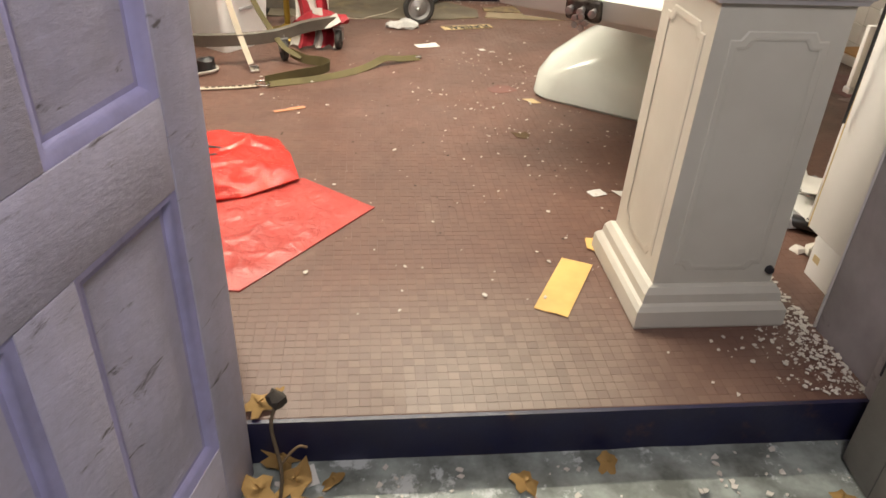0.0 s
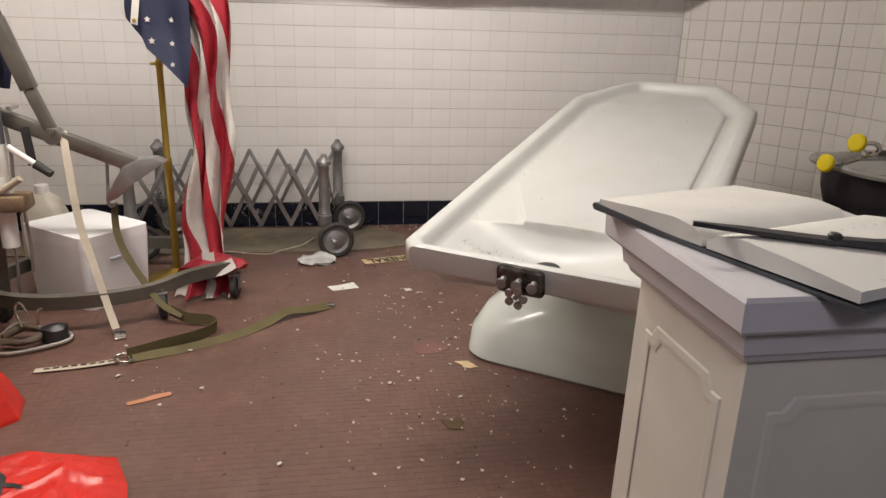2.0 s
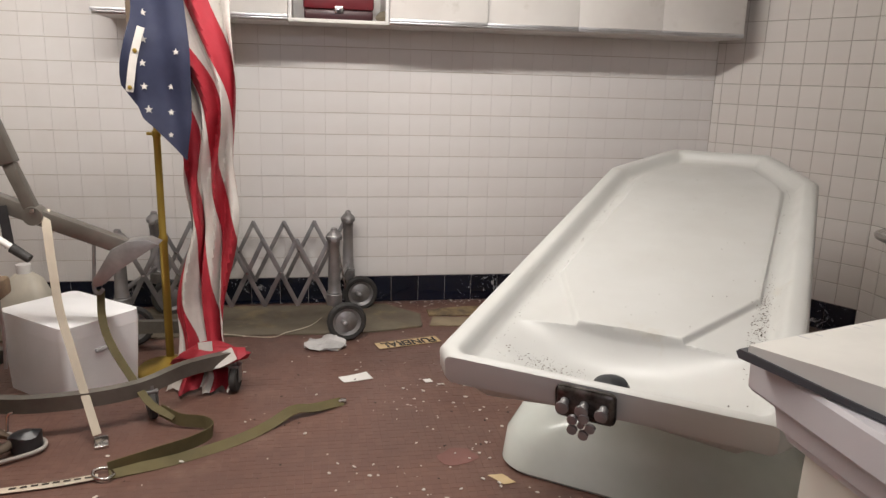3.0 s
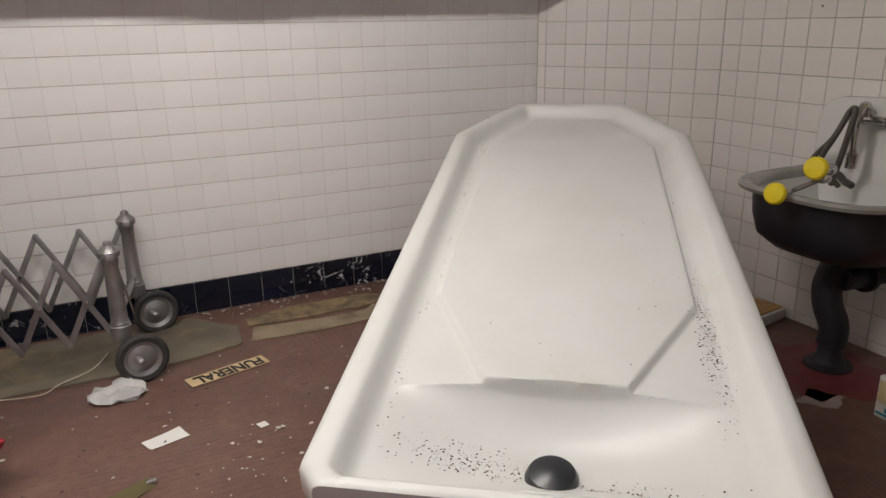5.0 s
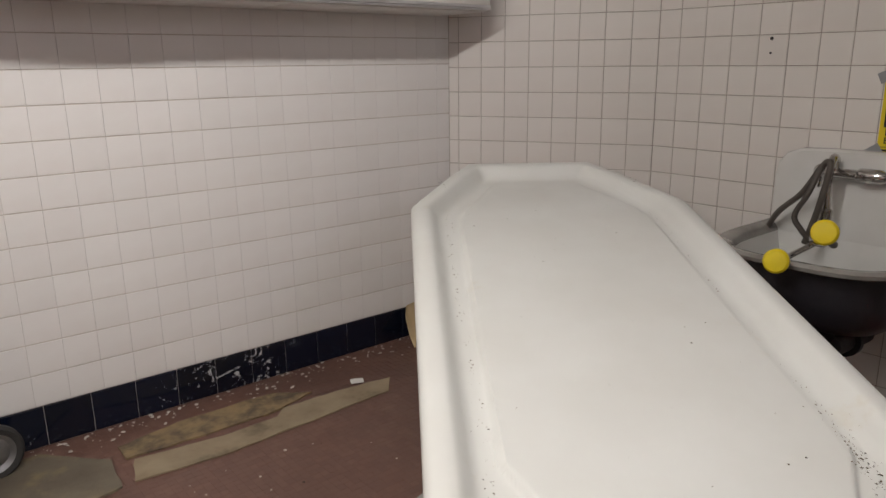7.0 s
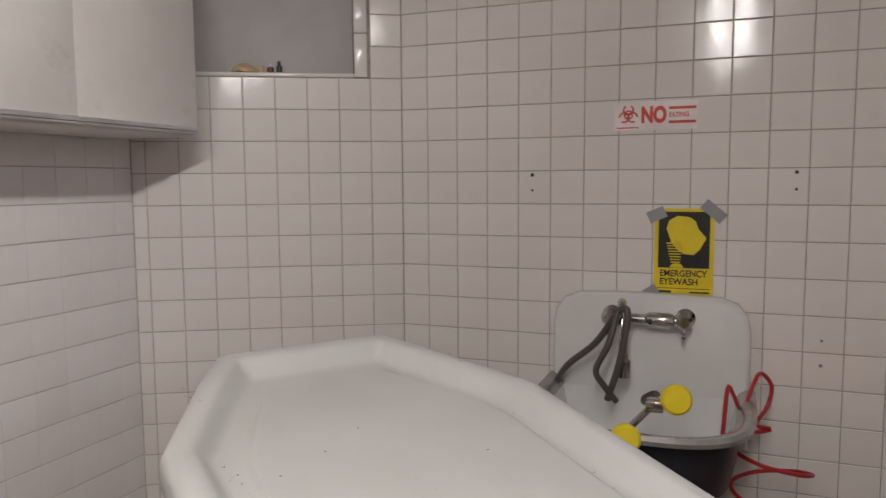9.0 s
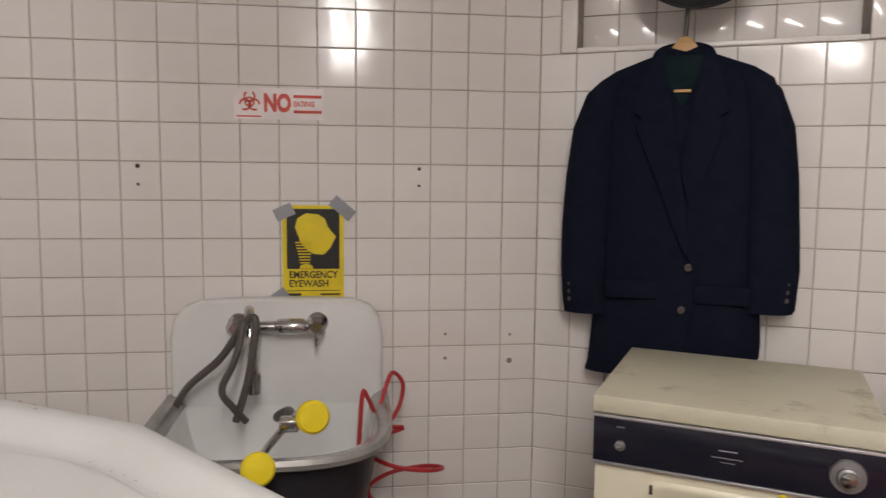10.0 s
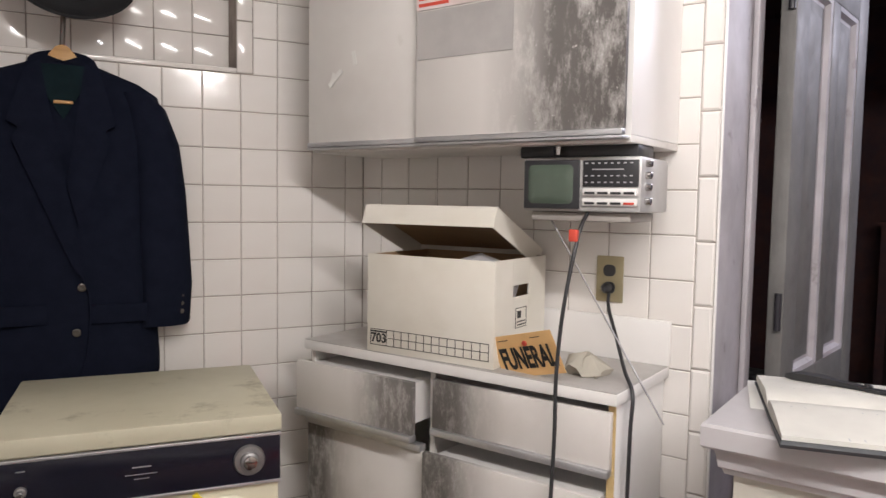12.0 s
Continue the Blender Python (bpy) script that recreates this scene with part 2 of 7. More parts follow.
DRYER_ENAMEL = mottled("cream_enamel", (0.70, 0.66, 0.50), (0.66, 0.61, 0.46), 2, 0.3, bump=0.02)
DRYER_TOP = mottled("dusty_cream_top", (0.58, 0.55, 0.42), (0.50, 0.47, 0.35), 2.5, 0.55, stain=(0.22, 0.19, 0.12), stain_at=(0.56, 0.76), stain_scale=6)
PANEL_BLACK = plain("black_control_panel", (0.010, 0.010, 0.020), 0.22)
WOOD = mottled("light_wood", (0.52, 0.30, 0.11), (0.42, 0.23, 0.08), 5, 0.5, stretch=(1, 12, 1))
EDGE_WOOD = mottled("raw_chipboard_edge", (0.60, 0.45, 0.22), (0.46, 0.33, 0.15), 20, 0.8)
MAT_CLOTH = mottled("olive_floor_mat", (0.17, 0.145, 0.105), (0.115, 0.095, 0.07), 4, 0.9, bump=0.5, fine=60, stain=(0.26, 0.20, 0.11), stain_at=(0.55, 0.75))
TV_SILVER = plain("silver_plastic", (0.52, 0.51, 0.50), 0.35, 0.3)
TV_SCREEN = plain("grey_green_tube", (0.085, 0.11, 0.085), 0.12)
BURGUNDY = plain("burgundy_leatherette", (0.15, 0.015, 0.022), 0.35)
STOPPER = plain("black_stopper", (0.02, 0.022, 0.025), 0.3)
FLAKE = plain("pale_paint_flake", (0.66, 0.62, 0.56), 0.8)
LEAF = plain("dry_leaf", (0.40, 0.24, 0.08), 0.8, vary=0.6)
TAPE = plain("grey_duct_tape", (0.30, 0.31, 0.33), 0.4, 0.2)
STAIN_RED = plain("pink_floor_stain", (0.21, 0.10, 0.085), 0.6)
GUN = plain("dark_grit", (0.06, 0.05, 0.04), 0.9)
GRIT = mottled("brown_grit", (0.22, 0.17, 0.12), (0.05, 0.04, 0.03), 60, 0.9)
BOOK_COVER = plain("charcoal_book_cover", (0.055, 0.058, 0.065), 0.6)
GLOW = Graph("lit_tube")
GLOW.set("Emission Color", (1.0, 0.93, 0.85, 1)), GLOW.set("Emission Strength", 9.0)
GLOW = GLOW.mat


# ---- builders ----
def finish(name, bm, material, smooth=False):
    bmesh.ops.recalc_face_normals(bm, faces=bm.faces)
    me = bpy.data.meshes.new(name)
    bm.to_mesh(me)
    bm.free()
    me.materials.append(material)
    if smooth:
        for p in me.polygons:
            p.use_smooth = True
        me.set_sharp_from_angle(angle=radians(40))
    return me


def part(name, bm, material, parent, label="", smooth=True):
    ob = new(name, finish(name, bm, material, smooth))
    ob.parent = parent
    if label:
        ob["label"] = label
    return ob


def thing(name, m, label, category, group="", kind=""):
    ob = new(name)
    ob.empty_display_size = 0.05
    ob.matrix_world = m if isinstance(m, Matrix) else Matrix.Translation(m)
    return tagged(ob, label, category, group, kind)


def solo(name, bm, material, m, label="", category="", group="", kind="", smooth=True):
    ob = new(name, finish(name, bm, material, smooth))
    ob.matrix_world = m if isinstance(m, Matrix) else Matrix.Translation(m)
    return tagged(ob, label, category, group, kind)


def box(x0, x1, y0, y1, z0, z1, bevel=0.0, bm=None, segments=2):
    bm2 = bmesh.new()
    bmesh.ops.create_cube(bm2, size=1)
    for v in bm2.verts:
        v.co = Vector(((x0 + x1) / 2 + v.co.x * (x1 - x0), (y0 + y1) / 2 + v.co.y * (y1 - y0), (z0 + z1) / 2 + v.co.z * (z1 - z0)))
    if bevel:
        bmesh.ops.bevel(bm2, geom=bm2.edges[:], offset=bevel, segments=segments, affect="EDGES", profile=0.5)
    return join(bm, bm2)


def join(bm, other):
    if bm is None:
        return other
    me = bpy.data.meshes.new("tmp")
    other.to_mesh(me)
    other.free()
    bm.from_mesh(me)
    bpy.data.meshes.remove(me)
    return bm


def moved(bm, m):
    bmesh.ops.transform(bm, matrix=m, verts=bm.verts)
    return bm


def loft(rings, bm=None, caps=True, closed=True):
    """Skin over rings of equal length."""
    bm = bm or bmesh.new()
    vs = [[bm.verts.new(p) for p in ring] for ring in rings]
    n = len(vs[0])
    for a, b in zip(vs, vs[1:]):
        for i in range(n if closed else n - 1):
            j = (i + 1) % n
            bm.faces.new((a[i], a[j], b[j], b[i]))
    if caps and closed:
        bm.faces.new(vs[0][::-1])
        bm.faces.new(vs[-1])
    return bm


def turned(profile, bm=None, segments=24, m=None, caps=True):
    """A turned shape about z from (radius, height) pairs."""
    rings = [[(r * math.cos(2 * math.pi * i / segments), r * math.sin(2 * math.pi * i / segments), z) for i in range(segments)] for r, z in profile]
    other = loft(rings, caps=caps)
    if m is not None:
        moved(other, m)
    return join(bm, other)


def rod(a, b, r0, r1=None, bm=None, segments=14):
    a, b = Vector(a), Vector(b)
    m = Matrix.Translation(a) @ (b - a).to_track_quat("Z", "Y").to_matrix().to_4x4()
    return turned([(r0, 0), (r0 if r1 is None else r1, (b - a).length)], bm, segments, m)


def smooth_path(points, steps=6):
    """A Catmull-Rom curve through points."""
    pts = [Vector(p) for p in points]
    pts = [2 * pts[0] - pts[1], *pts, 2 * pts[-1] - pts[-2]]
    out = []
    for p0, p1, p2, p3 in zip(pts, pts[1:], pts[2:], pts[3:]):
        for k in range(steps):
            t = k / steps
            out.append(0.5 * (2 * p1 + (p2 - p0) * t + (2 * p0 - 5 * p1 + 4 * p2 - p3) * t * t + (3 * p1 - p0 - 3 * p2 + p3) * t ** 3))
    return out + [pts[-2]]


def tube(points, r, bm=None, segments=10, steps=6, section=None):
    """A hose or bar along a smooth path; section gives another outline than a circle, as (sideways, upwards) pairs."""
    path = smooth_path(points, steps) if steps else [Vector(p) for p in points]
    outline = section or [(r * math.cos(2 * math.pi * i / segments), r * math.sin(2 * math.pi * i / segments)) for i in range(segments)]
    rings, side = [], None
    for i, p in enumerate(path):
        d = (path[min(i + 1, len(path) - 1)] - path[max(i - 1, 0)]).normalized()
        if side is None:
            side = d.cross(Vector((0, 0, 1)))
            side = side.normalized() if side.length > 0.05 else Vector((1, 0, 0))
        side = (side - d * side.dot(d)).normalized()
        up = side.cross(d)
        rings.append([p + side * a + up * b for a, b in outline])
    return loft(rings, bm)


def flat_band(points, width, thick=0.004, bm=None, steps=6, across=None):
    """A strap: points along its middle, lying across the given direction."""
    path = smooth_path(points, steps)
    rings = []
    for i, p in enumerate(path):
        d = (path[min(i + 1, len(path) - 1)] - path[max(i - 1, 0)]).normalized()
        side = Vector(across) if across else d.cross(Vector((0, 0, 1)))
        side = (side - d * side.dot(d)).normalized()
        up = side.cross(d)
        w, h = width / 2, thick / 2
        rings.append([p + side * a + up * b for a, b in ((-w, -h), (w, -h), (w, h), (-w, h))])
    return loft(rings, bm)


def prism(outline, z0, z1, bm=None, bevel=0.0):
    other = loft([[(x, y, z0) for x, y in outline], [(x, y, z1) for x, y in outline]])
    if bevel:
        bmesh.ops.bevel(other, geom=other.edges[:], offset=bevel, segments=2, affect="EDGES", profile=0.5)
    return join(bm, other)


def rounded(w, d, r, n=5, cx=0.0, cy=0.0):
    """A rounded rectangle round (cx, cy)."""
    out = []
    for k, (sx, sy) in enumerate(((1, 1), (-1, 1), (-1, -1), (1, -1))):
        for i in range(n + 1):
            a = math.pi / 2 * (k + i / n)
            out.append((cx + sx * (w / 2 - r) + r * math.cos(a), cy + sy * (d / 2 - r) + r * math.sin(a)))
    return out


def lettering(name, words, size, material, parent, m, label="", bold=0.0, squeeze=1.0):
    """Flat raised letters in the built-in font, turned into a mesh."""
    cu = bpy.data.curves.new(name, "FONT")
    cu.body, cu.size, cu.extrude, cu.offset = words, size, 0.0006, bold
    cu.align_x, cu.align_y = "CENTER", "CENTER"
    tmp = new("tmp", cu)
    me = bpy.data.meshes.new_from_object(tmp)
    bpy.data.objects.remove(tmp)
    bpy.data.curves.remove(cu)
    me.name = name
    me.materials.clear()
    me.materials.append(material)
    ob = new(name, me)
    ob.parent = parent
    ob.matrix_local = m @ Matrix.Diagonal((squeeze, 1, 1, 1))
    if label:
        ob["label"] = label
    return ob


def bars(rects, depth, material, name, parent, m, label=""):
    if len(rects) <= 7:
        for x0, x1, y0, y1 in rects:
            part(name, moved(box(x0, x1, y0, y1, 0, depth), m), material, parent, label, False)
        return
    bm = None
    for x0, x1, y0, y1 in rects:
        bm = box(x0, x1, y0, y1, 0, depth, 0, bm)
    part(name, moved(bm, m), material, parent, label, False)["kind"] = "stuff"


def crumple(bm, amount, scale, seed=0.0, axis=None):
    for v in bm.verts:
        o = noise.noise_vector(v.co * scale + Vector((seed, seed * 2, seed * 3))) * amount
        v.co += Vector(axis) * o.z if axis else o
    return bm


# ---- walls ----
TILE, BASE_TOP, CEIL = 0.1095, 0.15, 2.45
C12, C23, C34, C45 = (1.35, 4.60), (1.805, 3.797), (1.812, 2.166), (1.243, 1.04)
DOOR_R, DOOR_L = 0.13, -1.47
LEFT = -3.1


def wall_frame(a, b):
    """The pose of a wall from a to b: x along it, y into the room, z up."""
    d = (Vector(b) - Vector(a)).normalized()
    return Matrix(((d.x, -d.y, 0, a[0]), (d.y, d.x, 0, a[1]), (0, 0, 1, 0), (0, 0, 0, 1))), (Vector(b) - Vector(a)).length


def wall(name, a, b, hole=None, grout=GROUT, thick=0.14, reach=(0.0, 0.0), label="white glazed tiled wall over a navy base"):
    m, length = wall_frame(a, b)
    x0, x1 = -reach[0], length + reach[1]
    bm = None
    cells = [(x0, x1, -0.12, CEIL + 0.1)] if not hole else [
        (x0, hole[0], -0.12, CEIL + 0.1), (hole[1], x1, -0.12, CEIL + 0.1), (hole[0], hole[1], -0.12, hole[2]), (hole[0], hole[1], hole[3], CEIL + 0.1)]
    for c in cells:
        bm = box(c[0], c[1], -thick, -0.0025, c[2], c[3], 0, bm)
    ob = new(name, finish(name, moved(bm, m), grout))
    return tagged(ob, label, "wall", kind="structure"), m, length


W1, M1, L1 = wall("wall_north", C12, (LEFT, 4.60), grout=PALE_GROUT, reach=(0.1, 0.1))
W2, M2, L2 = wall("wall_north_east", C23, C12, (0.165, 0.80, 1.70, 2.32), thick=0.22, label="white tiled bay wall with a boarded window niche")
W3, M3, L3 = wall("wall_east", C34, C23, reach=(0.1, 0.1))
W4, M4, L4 = wall("wall_south_east", C45, C34, (0.40, 1.155, 1.70, 2.32), thick=0.22, label="white tiled bay wall with a tiled window niche")
W5, M5, L5 = wall("wall_south", (DOOR_R + 0.004, 1.04), C45, reach=(0.0, 0.1))
wall("wall_south_west", (LEFT, 1.04), (DOOR_L, 1.04), reach=(0.1, 0.0), label="plain white wall beside the doorway")
wall("wall_west", (LEFT, 4.6), (LEFT, 1.04), reach=(0.1, 0.1), label="plain white wall")
bm = box(DOOR_L, DOOR_R, 0.90, 1.0375, 2.25, CEIL + 0.1)
tagged(new("wall_over_door", finish("wall_over_door", bm, GROUT)), "plain wall over the doorway", "wall", kind="structure")
bm = box(LEFT - 0.2, 2.0, 0.70, 4.8, CEIL, CEIL + 0.1)
tagged(new("ceiling", finish("ceiling", bm, PLASTER)), "plain white plaster ceiling", "ceiling", kind="structure")

# ---- floor, threshold, doorway, yard ----
EDGE = 0.757
bm = box(LEFT - 0.1, 2.0, EDGE + 0.012, 4.75, -0.14, -0.0005)
FLOOR = tagged(new("floor", finish("floor", bm, FLOOR_GROUT)), "brown mosaic tiled floor, worn and littered", "floor", kind="structure")
bm = box(DOOR_L - 0.05, DOOR_R + 0.1, EDGE - 0.0, EDGE + 0.0118, -0.125, -0.001)
tagged(new("threshold", finish("threshold", bm, RISER)), "navy tiled riser of the door step", "step", kind="structure")
bm = bmesh.new()
bmesh.ops.create_grid(bm, x_segments=90, y_segments=70, size=1)
for v in bm.verts:
    v.co = Vector((-0.6 + v.co.x * 4.5, -1.668 + v.co.y * 2.425, -0.125 + 0.006 * noise.noise(Vector((v.co.x * 30, v.co.y * 20, 0)))))
tagged(new("ground", finish("ground", bm, CONCRETE, True)), "grey painted concrete ground outside the door", "ground", kind="structure")
for name, a in (("yard_wall_south", (-5.1, 3.9, -4.1, -3.95)), ("yard_wall_west", (-5.2, -5.05, -4.1, 0.75)), ("yard_wall_east", (3.85, 4.0, -4.1, 0.75))):
    bm = box(a[0], a[1], a[2], a[3], -0.13, 2.9)
    tagged(new(name, finish(name, bm, DARK_BRICK)), "dark brick wall in shadow outside", "wall", kind="structure")
for name, x0, x1 in (("outer_wall_west", -5.1, DOOR_L - 0.09), ("outer_wall_east", DOOR_R + 0.09, 3.9)):
    bm = box(x0, x1, 0.66, 0.752, -0.13, 2.9)
    tagged(new(name, finish(name, bm, DARK_BRICK)), "dark brick outside wall", "wall", kind="structure")
# Out of view: added cover that keeps the yard dark under the sky.
bm = box(-5.2, 4.0, -4.1, 0.80, 2.9, 3.0)
tagged(new("yard_roof", finish("yard_roof", bm, DARK_BRICK)), "unseen dark cover keeping sky light off the yard", "roof", kind="structure")

FRAME = thing("door_frame", (0, 0, 0), "scuffed grey wooden frame of the double doorway", "door frame", kind="structure")
bm = box(DOOR_R, DOOR_R + 0.085, 0.70, 1.034, -0.12, 2.25, 0.004)
part("jamb", bm, JAMB_PAINT, FRAME)
bm = box(DOOR_L - 0.085, -1.385, 0.765, 1.034, -0.0005, 2.25, 0.004)
part("jamb", bm, DOOR_PAINT, FRAME, "weathered lilac jamb")
bm = box(DOOR_L - 0.085, DOOR_R + 0.085, 0.66, 0.758, 2.252, 2.34, 0.004)
part("lintel", bm, JAMB_PAINT, FRAME)
bm = box(DOOR_R - 0.016, DOOR_R - 0.001, 0.73, 0.79, -0.10, 2.25, 0.003)
part("stop", bm, JAMB_PAINT, FRAME)
bm = box(DOOR_R - 0.003, DOOR_R + 0.0035, 1.0345, 1.044, 0.0, 2.25, 0.003)
part("edge_strip", bm, LAMINATE_CLEAN, FRAME, "white edge strip")


def door_leaf(name, m, label, w, stile, muntin, far, rails, paint, moulding):
    """A panelled leaf: x along it from the hinge, y its thickness, z up; the moulded side is towards -y."""
    leaf = thing(name, m, label, "door", "double doors", "structure")
    t, h = 0.042, 2.22
    for x0, x1 in ((0, stile), (far, w)):
        part("stile", box(x0, x1, -t, 0, 0, h, 0.004), paint, leaf)
    if muntin:
        for (_, z0), (z1, _) in zip(rails, rails[1:]):
            part("muntin", box(muntin[0], muntin[1], -t + 0.001, -0.001, z0 + 0.0002, z1 - 0.0002, 0.003), paint, leaf)
    spans = ((stile, muntin[0]), (muntin[1], far)) if muntin else ((stile, far),)
    for z0, z1 in rails:
        part("rail", box(stile + 0.0002, far - 0.0002, -t + 0.001, -0.001, z0, z1, 0.003), paint, leaf)
    for (_, z0), (z1, _) in zip(rails, rails[1:]):
        for x0, x1 in spans:
            ring = [[(x0 + k, -t + d, z0 + k), (x1 - k, -t + d, z0 + k), (x1 - k, -t + d, z1 - k), (x0 + k, -t + d, z1 - k)] for k, d in ((0, 0.003), (0.012, 0.006), (0.022, 0.020), (0.030, 0.022), (0.055, 0.022), (0.075, 0.013))]
            part("moulding", loft(ring[:4], caps=False), moulding, leaf, "lilac moulding tinted with bluish sky light" if moulding is DOOR_SKYLIT else "")
            bm = loft(ring[3:], caps=False)
            bm.faces.new([v for v in bm.verts][-4:])
            ring = [[(a, -d, b) for a, _, b in r] for r, d in zip(ring, (0.003, 0.006, 0.018, 0.018, 0.018, 0.012))]
            part("moulding", loft(ring[:4], caps=False), moulding, leaf, "lilac moulding tinted with bluish sky light" if moulding is DOOR_SKYLIT else "")
            other = loft(ring[3:], caps=False)
            other.faces.new([v for v in other.verts][-4:])
            part("panel", join(bm, other), paint, leaf)
    for z in (0.25, 1.1, 1.95):
        part("hinge", rod((-0.006, -0.03, z), (-0.006, -0.03, z + 0.1), 0.009), CAST_IRON, leaf)
    return leaf


door_leaf("door_1", pose(-1.312, 0.722, -0.115, 0, 0, -106), "weathered lilac panelled door leaf standing open", 0.85, 0.113, (0.362, 0.472), 0.737, ((0.0, 0.20), (0.755, 0.90), (1.45, 1.55), (2.08, 2.22)), DOOR_PAINT, DOOR_SKYLIT)
# Shade is in this leaf's paint; its mouldings take the lighter jamb paint.
door_leaf("door_2", pose(DOOR_R - 0.045, 0.69, -0.115, 0, 0, -96), "grey scuffed panelled door leaf wide open, darkened for shade", 0.80, 0.12, (0.36, 0.44), 0.68, ((0.0, 0.27), (0.815, 0.955), (2.05, 2.22)), DOOR_GREY_SHADED, JAMB_PAINT)

# ---- lamp ----
LAMP = thing("ceiling_light", (TUBE_X, TUBE_Y, TUBE_Z), "white fluorescent strip light under the ceiling", "light")
part("housing", box(-1.27, 1.27, -0.05, 0.05, 0.03, 0.075, 0.008), LAMINATE_CLEAN, LAMP)
for y in (-0.03, 0.03):
    part("tube", rod((-1.24, y, 0.012), (1.24, y, 0.012), 0.013), GLOW, LAMP, "lit glass tube")
for x in (-1.0, 1.0):
    part("hanger", rod((x, 0, 0.075), (x, 0, CEIL - TUBE_Z), 0.006), CAST_IRON, LAMP)

# ---- embalming table ----
SLOPE = math.atan(0.176)
LAT, AXI = Vector((0.805, -0.594, 0)).normalized(), Vector((0.594, 0.805, 0)).normalized()
AXT = (AXI * math.cos(SLOPE) + Vector((0, 0, math.sin(SLOPE))))
UPT = LAT.cross(AXT)
TM = Matrix(((LAT.x, AXT.x, UPT.x, -0.593 - 0.013 * LAT.x), (LAT.y, AXT.y, UPT.y, 2.284 - 0.013 * LAT.y), (LAT.z, AXT.z, UPT.z, 0.62), (0, 0, 0, 1)))
TW, TL = 0.774, 1.955


def step01(x):
    x = min(max(x, 0.0), 1.0)
    return x * x * (3 - 2 * x)


def side_bound(u):
    if u < 0.035:
        return 0.035 - u
    return 0.0 if u < 1.63 else 0.19 * (u - 1.63) / (TL - 1.63) if u < TL else 0.19


DECK = [(0.118, 0.573), (0.254, 0.284), (0.511, 0.284), (0.659, 0.567), (0.658, 1.54), (0.555, 1.825), (0.215, 1.825), (0.131, 1.537)]


def inside_deck(x, y):
    d = 9.0
    for (ax, ay), (bx, by) in zip(DECK, DECK[1:] + DECK[:1]):
        ex, ey = bx - ax, by - ay
        d = min(d, ((x - ax) * -ey + (y - ay) * ex) / math.hypot(ex, ey))
    return d


def bowl_depth(x, u):
    """The scooped basin: a sharp crest towards the deck, a soft run-out towards the foot end."""
    dx = abs(x - TW / 2) / 0.30
    t = (0.288 - 0.03 * dx * dx - u) / 0.235
    if t <= 0 or t >= 1 or dx >= 1:
        return 0.0
    return 2.8 * t ** 0.7 * (1 - t) ** 0.8 * (1 - dx * dx) ** 1.2


def table_height(x, u):
    s = side_bound(u)
    slope = 0.86 if u > 1.63 else 1.0
    d = min(u * 1.9 + 0.012, TL - u, (x - s) * slope, (TW - s - x) * slope)
    if d < 0.03:
        z = -0.020 * (1 - math.sqrt(max(0.0, 1 - (1 - d / 0.03) ** 2)))
    else:
        z = -0.040 * step01((d - 0.044) / 0.042)
    if d > 0.06:
        z += 0.014 * step01(inside_deck(x, u) / 0.011 + 0.5) * step01((d - 0.06) / 0.04)
        z -= 0.074 * bowl_depth(x, u) * step01((d - 0.062) / 0.05)
    return z


def front_reach(u):
    return u - 0.026 * max(0.0, 1 - u / 0.12)


def table_top():
    near = [0, 0.003, 0.008, 0.015, 0.024, 0.034, 0.044, 0.052, 0.060, 0.068, 0.078, 0.09, 0.103, 0.112, 0.118, 0.126]
    us = near + [0.13 + 0.006 * i for i in range(20)] + [0.25 + 0.0025 * i for i in range(24)] + [0.31 + 0.005 * i for i in range(66)] + [0.64 + 0.035 * i for i in range(28)] + [TL - a for a in reversed(near)]
    us = sorted(us)
    k = 110
    rows = []
    for u in us:
        s = side_bound(u)
        w = TW - 2 * s
        xs = [s + a for a in near] + [s + 0.13 + (w - 0.26) * i / k for i in range(k + 1)] + [TW - s - a for a in reversed(near)]
        rows.append([(x, front_reach(u), table_height(x, u)) for x in xs])
    bm = bmesh.new()
    vs = [[bm.verts.new(p) for p in r] for r in rows]
    for a, b in zip(vs, vs[1:]):
        for i in range(len(a) - 1):
            bm.faces.new((a[i], a[i + 1], b[i + 1], b[i]))
    rim = vs[0] + [r[-1] for r in vs[1:-1]] + vs[-1][::-1] + [r[0] for r in vs[-2:0:-1]]
    prev = rim
    mid = Vector((TW / 2, TL / 2, 0))
    for inset, z in ((0.0, -0.06), (0.012, -0.078), (0.05, -0.086), (0.10, -0.135), (0.20, -0.15)):
        ring = []
        for v in rim:
            q = Vector((v.co.x, v.co.y, 0))
            c = Vector((TW / 2, min(max(q.y, 0.3), TL - 0.3), 0))
            p = q + (c - q) * min(1, inset / max((c - q).length, 1e-3))
            ring.append(bm.verts.new((p.x, p.y, z)))
        for i in range(len(rim)):
            j = (i + 1) % len(rim)
            bm.faces.new((prev[i], ring[i], ring[j], prev[j]))
        prev = ring
    bm.faces.new(prev[::-1])
    return bm


TABLE = thing("embalming_table", TM, "white porcelain embalming table tilted on a pedestal foot", "table")
part("table_top", table_top(), TABLE_PORCELAIN, TABLE)
inv = TM.inverted()
